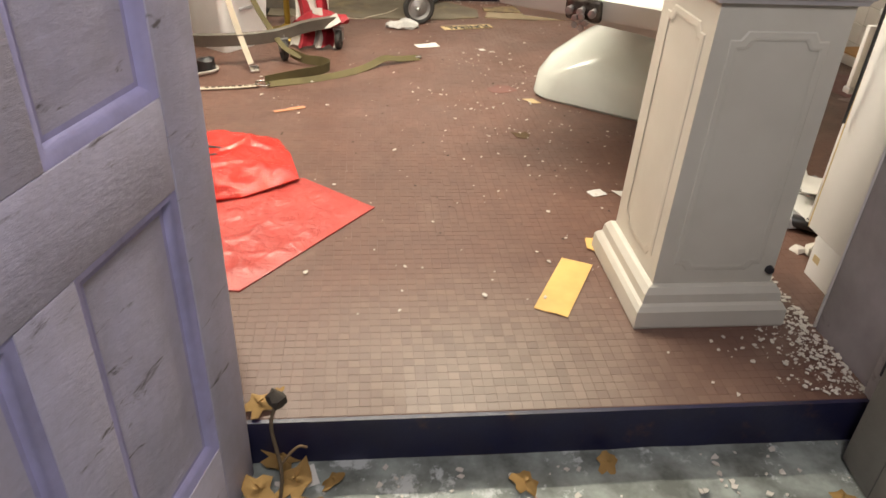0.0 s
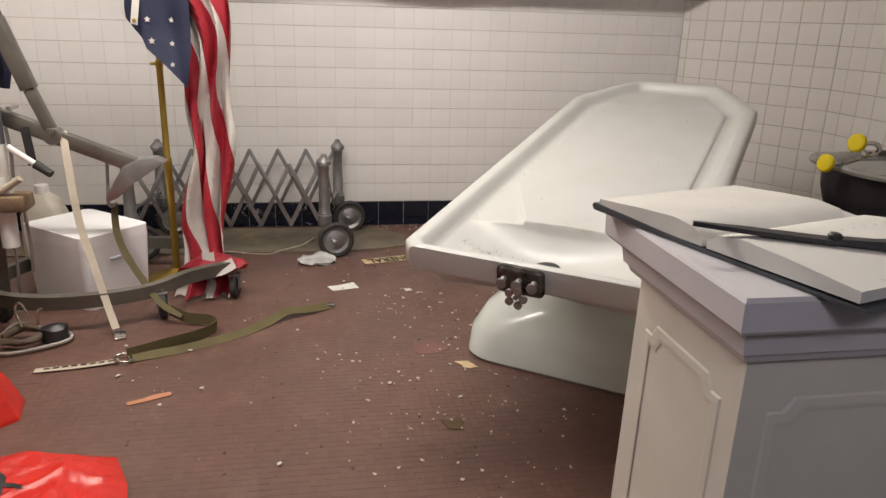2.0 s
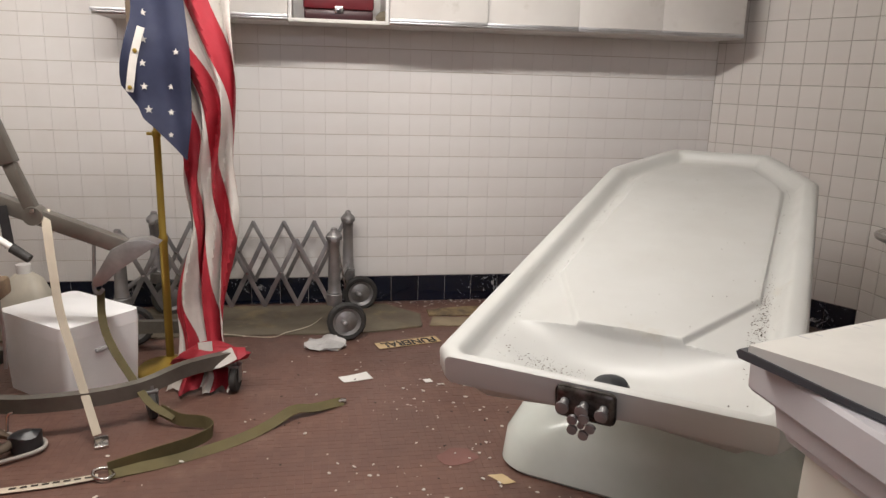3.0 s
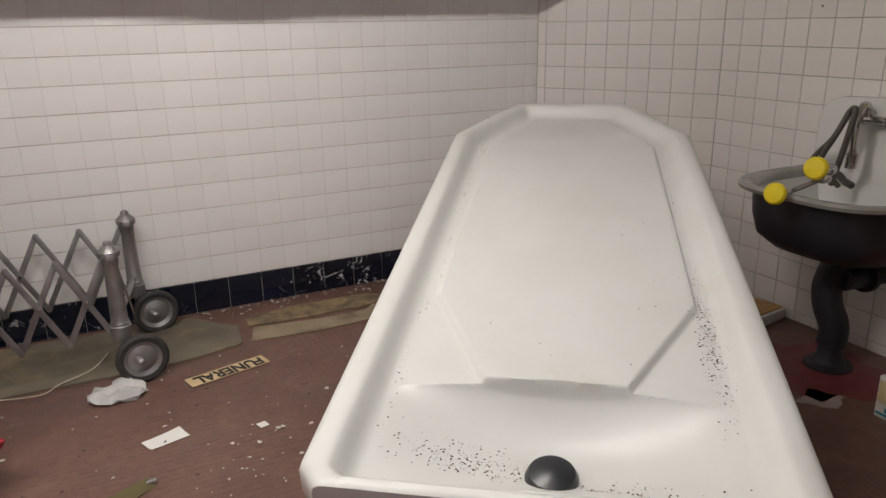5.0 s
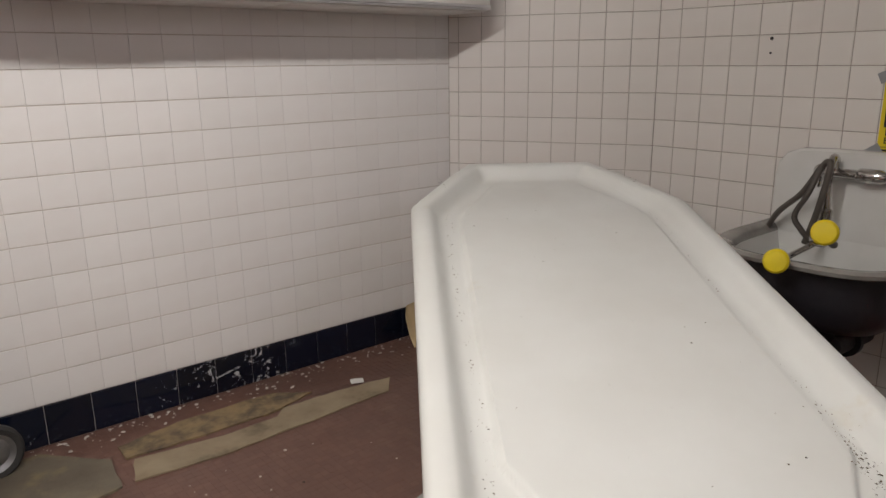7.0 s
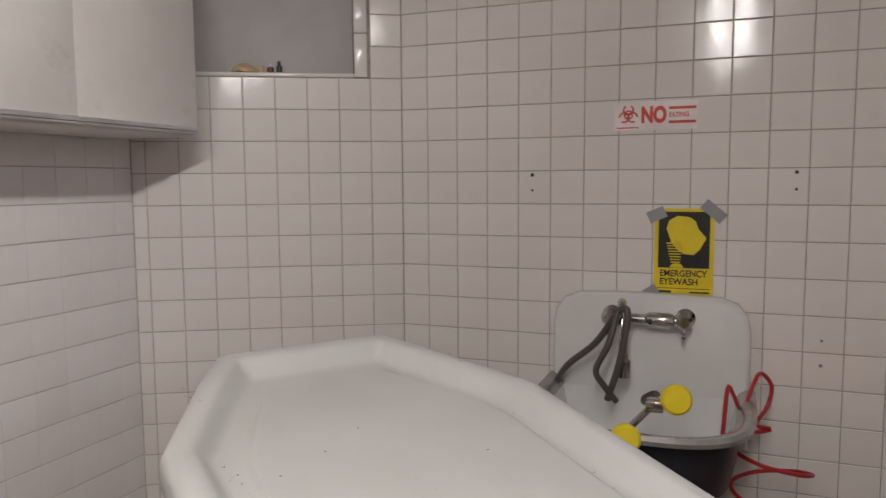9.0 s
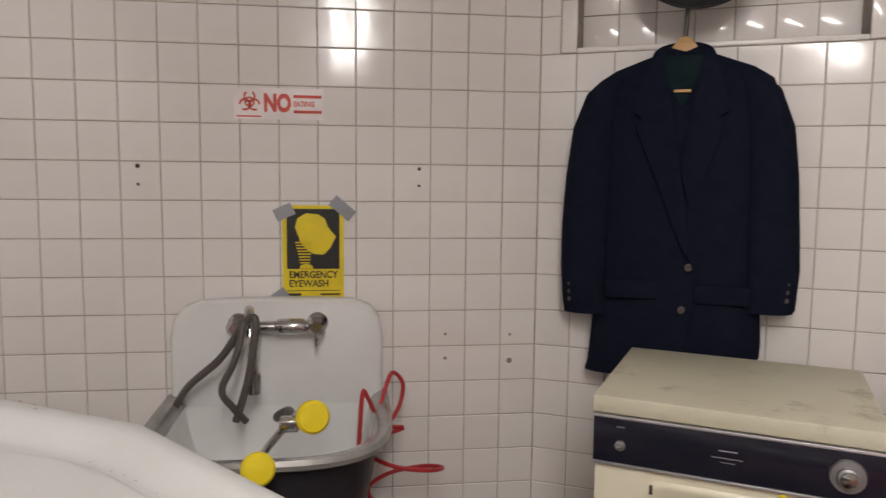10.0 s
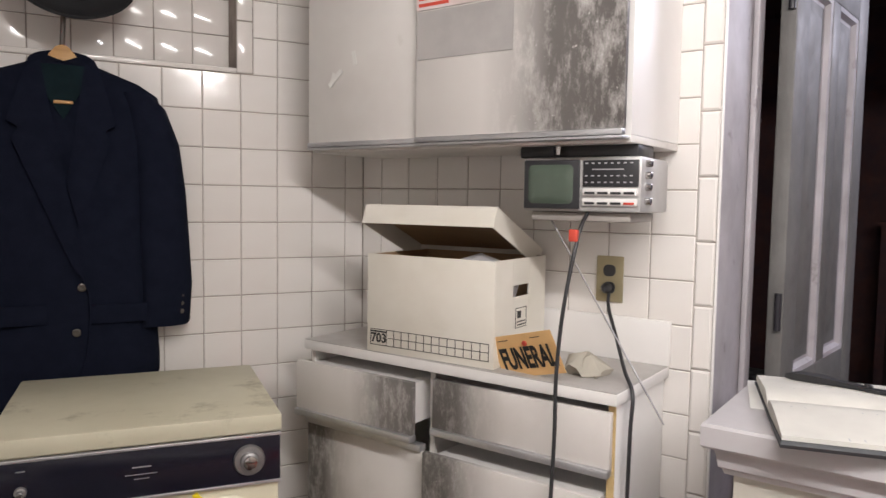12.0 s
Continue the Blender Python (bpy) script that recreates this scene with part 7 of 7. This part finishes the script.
# grit in the gutters and basin of the table
vs, fs = [], []
for _ in range(1100):
    k = rnd.random()
    if k < 0.28:
        u, x = 0.115 + rnd.gauss(0, 0.018) + 0.05 * abs(rnd.gauss(0, 0.5)), rnd.gauss(0.25, 0.07)
    elif k < 0.40:
        u, x = 0.085 + rnd.gauss(0, 0.014), rnd.gauss(0.46, 0.07)
    elif k < 0.70:
        u, x = rnd.gauss(0.47, 0.10), TW - 0.104 + rnd.gauss(0, 0.012)
    elif k < 0.94:
        u, x = rnd.uniform(0.2, 1.85), rnd.choice((0.098, 0.098, TW - 0.10)) + rnd.gauss(0, 0.007)
    else:
        u, x = rnd.uniform(0.3, 1.7), rnd.uniform(0.15, 0.62)
    if not (0.05 < u < 1.88 and 0.07 < x < TW - 0.07):
        continue
    s = rnd.choice((0.0006, 0.0008, 0.0010, 0.0012, 0.0016, 0.0024))
    o = len(vs)
    zz = table_height(x, u)
    vs += [TM @ Vector((x + s * math.cos(a), u + s * rnd.uniform(0.5, 1) * math.sin(a), zz + 0.0008)) for a in (0, 1.6, 3.1, 4.7)] + [TM @ Vector((x, u, zz + s * 0.6 + 0.0008))]
    fs += [[o, o + 1, o + 4], [o + 1, o + 2, o + 4], [o + 2, o + 3, o + 4], [o + 3, o, o + 4]]
me = bpy.data.meshes.new("table_grit")
me.from_pydata(vs, [], fs)
me.materials.append(GRIT)
tagged(new("table_grit", me), "dark grit lying in the table gutters", "debris", kind="stuff")

# paint and paper peeling off the wall foot in the corner
for x, z, w, h, a in ((1.09, 0.02, 0.10, 0.17, 14), (1.20, 0.03, 0.08, 0.20, 8)):
    curl = box(-w, w, -0.0015, 0.0015, 0, h, 0)
    bmesh.ops.subdivide_edges(curl, edges=curl.edges[:], cuts=7, use_grid_fill=True)
    for v in curl.verts:
        v.co.y -= 0.10 * (1 - v.co.z / h) ** 2 + 0.02 * noise.noise(v.co * 14 + Vector((x, 0, 0)))
        v.co.x *= 1 - 0.5 * v.co.z / h
    solo("peeling_paint", curl, TAN_CARD if x < 1.1 else PAPER, pose(x, 4.575, z - 0.018, 0, 0, a), "torn paint sheet peeling off the wall foot", "peeling paint", "peeling paint")

# leaves at the door
def leaf(m, size, mat):
    pts = []
    n = 14
    for i in range(n):
        a = 2 * math.pi * i / n
        r = size * (0.55 + 0.45 * abs(math.cos(a * 2.5))) * (0.8 + 0.4 * rnd.random())
        pts.append((r * math.cos(a), r * 0.75 * math.sin(a)))
    bm = loft([[(x * k, y * k, 0.25 * size * (1 - k) * math.sin(3 * x / size)) for x, y in pts] for k in (1.0, 0.7, 0.4, 0.1)] + [[(x * k, y * k, 0.25 * size * (1 - k) * math.sin(3 * x / size) - 0.001) for x, y in pts] for k in (0.1, 0.4, 0.7, 1.0)])
    solo("dry_leaf", bm, mat, m, "curled dry brown leaf by the door step", "leaf", "dry leaves")


for x, y, z, s, a in ((-1.26, 0.90, -0.10, 0.05, 10), (-1.22, 0.83, -0.10, 0.055, 70), (-1.29, 0.80, -0.09, 0.05, 130), (-1.18, 0.76, -0.105, 0.05, 200), (-1.24, 0.72, -0.10, 0.06, 300), (-1.30, 0.95, 0.015, 0.04, 50), (-0.72, 0.80, -0.112, 0.045, 20), (-0.52, 0.85, -0.115, 0.035, 80), (-0.02, 0.72, -0.112, 0.035, 140), (-1.27, 0.98, 0.012, 0.03, 240), (-1.14, 0.84, -0.11, 0.035, 30)):
    leaf(pose(x, y - 0.15 if x < -1.0 else y - 0.14, z, rnd.uniform(-25, 25), rnd.uniform(-25, 25), a), s, LEAF)
TWIG = thing("dry_twig", (-1.25, 0.655, -0.12), "dry plant stalk standing in the leaves", "twig")
part("stalk", tube([(0, -0.06, 0.0), (0.01, -0.01, 0.09), (-0.01, 0.04, 0.17), (0.0, 0.07, 0.21)], 0.004), plain("brown_stalk", (0.12, 0.085, 0.05), 0.8), TWIG)
part("seed_head", crumple(turned([(0.0, -0.02), (0.018, -0.012), (0.02, 0.01), (0.0, 0.025)], None, 10, Matrix.Translation((0.0, 0.075, 0.215))), 0.01, 60), GUN, TWIG)
part("side_stalk", tube([(0.005, 0.0, 0.10), (0.04, 0.02, 0.13), (0.06, 0.03, 0.12)], 0.003), plain("brown_side_stalk", (0.2, 0.13, 0.07), 0.8), TWIG)
solo("white_scrap", crumple(box(-0.035, 0.035, -0.025, 0.025, 0, 0.002), 0.004, 30), PAPER, pose(-1.21, 0.70, -0.115, 12, 0, 20), "white paper scrap among the leaves", "scrap", "paper scraps")

# tangled restraint
TANGLE = thing("leather_restraint", (-1.80, 3.08, 0), "tangled leather and webbing restraint on the floor", "strap", "straps")
part("cuff", crumple(tube([(-0.08, 0.02, 0.03), (-0.02, 0.06, 0.05), (0.05, 0.03, 0.04), (0.02, -0.03, 0.03), (-0.06, -0.02, 0.03)], 0.014, None, 10), 0.008, 30), plain("brown_worn_leather", (0.11, 0.08, 0.055), 0.7), TANGLE)
part("cuff", crumple(turned([(0.02, 0.0), (0.045, 0.01), (0.045, 0.055), (0.02, 0.065)], None, 18, Matrix.Translation((0.085, 0.04, 0.0))), 0.01, 30), BLACK_PLASTIC, TANGLE)
part("cord", tube([(-0.12, -0.06, 0.012), (-0.02, -0.08, 0.012), (0.09, -0.03, 0.013), (0.14, 0.02, 0.013), (0.12, 0.08, 0.013), (0.05, 0.09, 0.02), (-0.04, 0.07, 0.06), (-0.10, 0.04, 0.02)], 0.0065), plain("grey_rubber", (0.38, 0.35, 0.32), 0.6), TANGLE)
part("hook", tube([(-0.02, 0.04, 0.06), (-0.04, 0.06, 0.12), (-0.025, 0.065, 0.14), (0.0, 0.06, 0.10)], 0.005), CHROME, TANGLE)
part("hook", tube([(0.03, 0.05, 0.06), (0.035, 0.055, 0.11), (0.05, 0.06, 0.12)], 0.005), CHROME, TANGLE)
CORDF = thing("extension_cord", (-0.06, 0.04, 0), "thin white extension cord lying by the cart", "cord", "cords")
part("cord", tube([(-1.30, 4.06, 0.02), (-1.05, 4.0, 0.014), (-0.97, 4.06, 0.014), (-0.86, 4.10, 0.03), (-0.80, 4.25, 0.02)], 0.0024), WEB_TAN, CORDF)

# papers under the cabinet end
PAPERS = thing("paper_pile", (0.43, 1.64, 0), "white printed papers and a black strap heap by the cabinet", "paper pile")
for i, (x, y, a) in enumerate(((0.0, 0.0, 10), (0.06, 0.10, 35), (-0.02, 0.16, -20), (0.10, 0.02, 60))):
    part("sheet", crumple(moved(box(-0.09, 0.09, -0.11, 0.11, 0, 0.004), pose(x, y, 0.05 + 0.014 * i, 6 * (-1) ** i, 5, a)), 0.006, 12, i), PAPER, PAPERS)
part("strap", tube([(-0.10, -0.08, 0.03), (0.0, -0.14, 0.03), (0.10, -0.12, 0.03), (0.14, -0.02, 0.03)], 0.022), BLACK_PLASTIC, PAPERS, "black rubber strap")
part("base_sheet", crumple(box(-0.12, 0.16, -0.10, 0.22, 0.004, 0.045, 0.01), 0.012, 9), plain("grey_paper", (0.40, 0.40, 0.41), 0.8), PAPERS)
RUBBLE = thing("plaster_rubble", (0.33, 1.40, 0), "broken plaster lumps by the cabinet foot", "rubble")
for x, y, s in ((0, 0, 0.035), (0.05, 0.03, 0.028), (-0.045, 0.02, 0.022), (0.02, -0.045, 0.026), (0.09, 0.0, 0.02)):
    part("lump", crumple(turned([(0.0, 0), (s, 0.002), (s * 0.9, s * 0.7), (0.0, s)], None, 10, Matrix.Translation((x, y, 0))), s * 0.5, 40), FLAKE, RUBBLE)

# ---- things in the dark yard ----
# final places of the things by the hoist: a small enlargement about each one's own base
def settle(ob, pivot, goal, size):
    ob.matrix_world = Matrix.Translation(goal) @ Matrix.Scale(size, 4) @ Matrix.Translation(-Vector(pivot)) @ ob.matrix_world


def plan(x, y):
    return (0.094 + 1.063 * x - 0.0412 * y, -0.166 + 1.03 * y, 0)


settle(HOIST, (-1.64, 3.40, 0), plan(-1.604, 3.40), 1.055)
settle(COOLER, (-1.66, 3.55, 0), plan(-1.62, 3.57), 1.06)
settle(JUG, (-1.955, 3.98, 0), plan(-1.915, 3.98), 1.05)
settle(CLOTH, (-2.02, 3.52, 0), plan(-1.982, 3.52), 1.05)
settle(FLAG, (-1.385, 3.72, 0), (-1.491, 3.72, 0), 1.045)
settle(CART, (-0.705, 4.02, 0), (-0.80, 4.07, 0), 1.04)
settle(CARTON, (-2.11, 2.95, 0), plan(-2.075, 2.98), 1.05)
settle(BAG, (-1.55, 2.07, 0), plan(-1.555, 2.105), 1.05)
settle(BAG2, (-1.95, 2.58, 0), plan(-1.94, 2.62), 1.05)
settle(BAG3, (-1.65, 1.68, 0), plan(-1.66, 1.71), 1.05)
settle(SHEET_RED, (-1.4, 1.70, 0), plan(-1.405, 1.705), 1.05)
settle(TANGLE, (-1.80, 3.08, 0), plan(-1.77, 3.112), 1.05)
settle(BURG, (-2.11, 2.95, 0), plan(-2.075, 2.98), 1.05)
for ob in list(scene.objects):
    if ob.get("group") == "straps" and ob is not TANGLE:
        settle(ob, (-1.45, 3.15, 0), plan(-1.422, 3.17), 1.055)

CAN = thing("red_fuel_can", (-0.40, -0.55, -0.12), "red plastic fuel can hanging in the dark yard", "fuel can")
part("body", loft([[(x, y, z) for x, y in rounded(w, w * 0.7, 0.03, 4)] for w, z in ((0.2, 1.02), (0.24, 1.05), (0.24, 1.28), (0.10, 1.36))]), plain("red_can_plastic", (0.30, 0.02, 0.02), 0.4), CAN)
part("stand", rod((0, 0, 0.0), (0, 0, 1.02), 0.03), CAST_IRON, CAN)
SHELF = thing("yard_shelf", (-0.45, -3.6, -0.12), "dark shelf with a pale box in the yard", "shelf")
part("board", box(-0.6, 0.6, -0.2, 0.2, 1.30, 1.33), DARK_BRICK, SHELF)
for x in (-0.55, 0.55):
    part("leg", box(x - 0.03, x + 0.03, -0.18, 0.18, 0, 1.2995), DARK_BRICK, SHELF)
solo("pale_box", box(-0.13, 0.13, -0.1, 0.1, 0, 0.28, 0.01), BOX_WHITE, (-0.30, -3.6, 1.211), "pale cardboard box on the yard shelf", "box")

# ---- tiles of the walls ----
MESHES = {}


def tile_mesh(w, h, material, key, thick=0.006, soft=0.0022):
    k = (round(w, 4), round(h, 4), key)
    if k not in MESHES:
        rings = [[(-w / 2, 0, -h / 2), (w / 2, 0, -h / 2), (w / 2, 0, h / 2), (-w / 2, 0, h / 2)]]
        for inset, out in ((0, thick - soft), (soft, thick)):
            rings.append([(-w / 2 + inset, out, -h / 2 + inset), (w / 2 - inset, out, -h / 2 + inset), (w / 2 - inset, out, h / 2 - inset), (-w / 2 + inset, out, h / 2 - inset)])
        bm = loft(rings, caps=False)
        bm.faces.new([v for v in bm.verts][-4:])
        MESHES[k] = finish("tile", bm, material, True)
    return MESHES[k]


def cut(rect, hole):
    """What is left of a rectangle beside a hole."""
    x0, x1, z0, z1 = rect
    if not hole or x1 <= hole[0] or x0 >= hole[1] or z1 <= hole[2] or z0 >= hole[3]:
        return [rect]
    out = []
    if x0 < hole[0]:
        out.append((x0, hole[0], z0, z1))
    if x1 > hole[1]:
        out.append((hole[1], x1, z0, z1))
    a, b = max(x0, hole[0]), min(x1, hole[1])
    if z0 < hole[2]:
        out.append((a, b, z0, hole[2]))
    if z1 > hole[3]:
        out.append((a, b, hole[3], z1))
    return out


def lay_tiles(parent, m, length, first, hole=None, parts=(0.0, 9.0, 0.0, 9.0), base=True, pitch=(TILE, TILE), tight=0.0022, soft=0.0022, course=0.0022, near=WALL_TILE, far=WALL_TILE_FAR):
    """Tiles on a wall: first is the width of the first column, tight the upright joint."""
    rnd = random.Random(int(length * 1000))
    gap, rest_v, rest_f = 0.0022, [], []
    edges = [0.0] if first <= 0 else [0.0, first]
    while edges[-1] < length - 0.012:
        edges.append(min(edges[-1] + pitch[0], length))
    z = BASE_TOP if base else 0.0
    while z < CEIL - 0.01:
        z1 = min(z + pitch[1], CEIL) if z else BASE_TOP - (0 if base else pitch[1])
        for x0, x1 in zip(edges, edges[1:]):
            for a, b, c, d in cut((x0, x1, z, z1), hole):
                if b - a < 0.012 or d - c < 0.012:
                    continue
                me = tile_mesh(b - a - tight, d - c - course, near, near.name, 0.006, soft)
                tilt = Euler((rnd.uniform(-1, 1) * 0.0024, 0, rnd.uniform(-1, 1) * 0.0024)).to_matrix().to_4x4()
                place = m @ Matrix.Translation(((a + b) / 2, -0.0055, (c + d) / 2)) @ tilt
                if parts[0] <= a and b <= parts[1] and parts[2] <= c and d <= parts[3]:
                    ob = new("tile", me)
                    ob.parent = parent
                    ob.matrix_world = place
                else:
                    o = len(rest_v)
                    rest_v += [place @ v.co for v in me.vertices]
                    rest_f += [[o + i for i in p.vertices] for p in me.polygons]
        z = z1
    if rest_v:
        me = bpy.data.meshes.new("far_tiles")
        me.from_pydata(rest_v, [], rest_f)
        me.materials.append(far)
        ob = new("far_tiles", me)
        ob.parent = parent
        tagged(ob, kind="stuff")
    if base:
        x, w = 0.0, 0.152
        while x < length - 0.02:
            b = min(x + w, length)
            me = tile_mesh(b - x - gap, BASE_TOP - 0.004, NAVY_TILE, "base", 0.009, 0.003)
            ob = new("base_tile", me)
            ob.parent = parent
            ob.matrix_world = m @ Matrix.Translation(((x + b) / 2, -0.0055, BASE_TOP / 2))
            x = b


lay_tiles(W2, M2, L2, 0, (0.117, 0.845, 1.683, 2.34))
lay_tiles(W3, M3, L3, 0, base=False)
lay_tiles(W4, M4, L4, 0.55 * TILE, (0.352, 1.203, 1.683, 2.34))
lay_tiles(W5, M5, L5, 0.047, (-0.01, 0.047, -0.01, 2.3))
for k in range(15):
    ob = new("trim_tile", tile_mesh(0.0455, min(0.1525, 2.29 - 0.0 - 0.154 * k) - 0.001, WALL_TILE, "trim", 0.0085, 0.005))
    ob.parent = W5
    ob.matrix_world = M5 @ Matrix.Translation((0.0238, -0.0055, 0.077 + 0.154 * k))
lay_tiles(W1, M1, L1, 0.074, parts=(0.0, 2.42, 0.14, 1.58), pitch=(0.1108, 0.1112), tight=0.0006, soft=0.0009, course=0.0034, near=NORTH_TILE, far=NORTH_TILE_FAR)

# ---- mosaic of the floor ----
PIECE = 0.0262
nx, ny = int((1.83 - LEFT) / PIECE), int((4.62 - EDGE - 0.014) / PIECE)
rs = np.random.RandomState(5)
ix, iy = [a.ravel() for a in np.meshgrid(np.arange(nx), np.arange(ny), indexing="ij")]
cx, cy = LEFT + (ix + 0.5) * PIECE, EDGE + 0.014 + (iy + 0.5) * PIECE
near_door = (cx > -0.98) & (cx < -0.33) & (cy < EDGE + 0.014 + 12 * PIECE)
H = PIECE / 2 - 0.0002
cx2, cy2 = cx[~near_door], cy[~near_door]
n = len(cx2)
lift = rs.uniform(-0.0002, 0.0003, n)
tx, ty = rs.normal(0, 0.004, n), rs.normal(0, 0.004, n)
sx, sy = np.array([-1, 1, 1, -1]), np.array([-1, -1, 1, 1])
top = np.stack([cx2[:, None] + sx * (H - 0.0003), cy2[:, None] + sy * (H - 0.0003), lift[:, None] + H * (sx * tx[:, None] + sy * ty[:, None])], -1)
low = np.stack([cx2[:, None] + sx * H, cy2[:, None] + sy * H, np.full((n, 4), -0.0005)], -1)
verts = np.concatenate([top, low], 1).reshape(-1, 3)
quads = np.array([[0, 1, 2, 3], [0, 4, 5, 1], [1, 5, 6, 2], [2, 6, 7, 3], [3, 7, 4, 0]])
faces = (np.arange(n)[:, None, None] * 8 + quads).reshape(-1, 4)
me = bpy.data.meshes.new("mosaic_pieces")
me.from_pydata(verts, [], faces)
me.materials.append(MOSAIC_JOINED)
ob = new("mosaic_pieces", me)
ob.parent = FLOOR
tagged(ob, kind="stuff")
bm = loft([[(a * k, b * k, z) for a, b in ((-1, -1), (1, -1), (1, 1), (-1, 1))] for k, z in ((H, -0.0014), (H, -0.0006), (H - 0.0003, 0.0))], caps=False)
bm.faces.new([v for v in bm.verts][-4:])
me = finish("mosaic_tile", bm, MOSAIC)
for x, y in zip(cx[near_door], cy[near_door]):
    ob = new("mosaic_tile", me)
    ob.parent = FLOOR
    ob.matrix_world = Matrix.Translation((x, y, rs.uniform(-0.0002, 0.0003))) @ Euler((rs.normal(0, 0.006), rs.normal(0, 0.006), 0)).to_matrix().to_4x4()
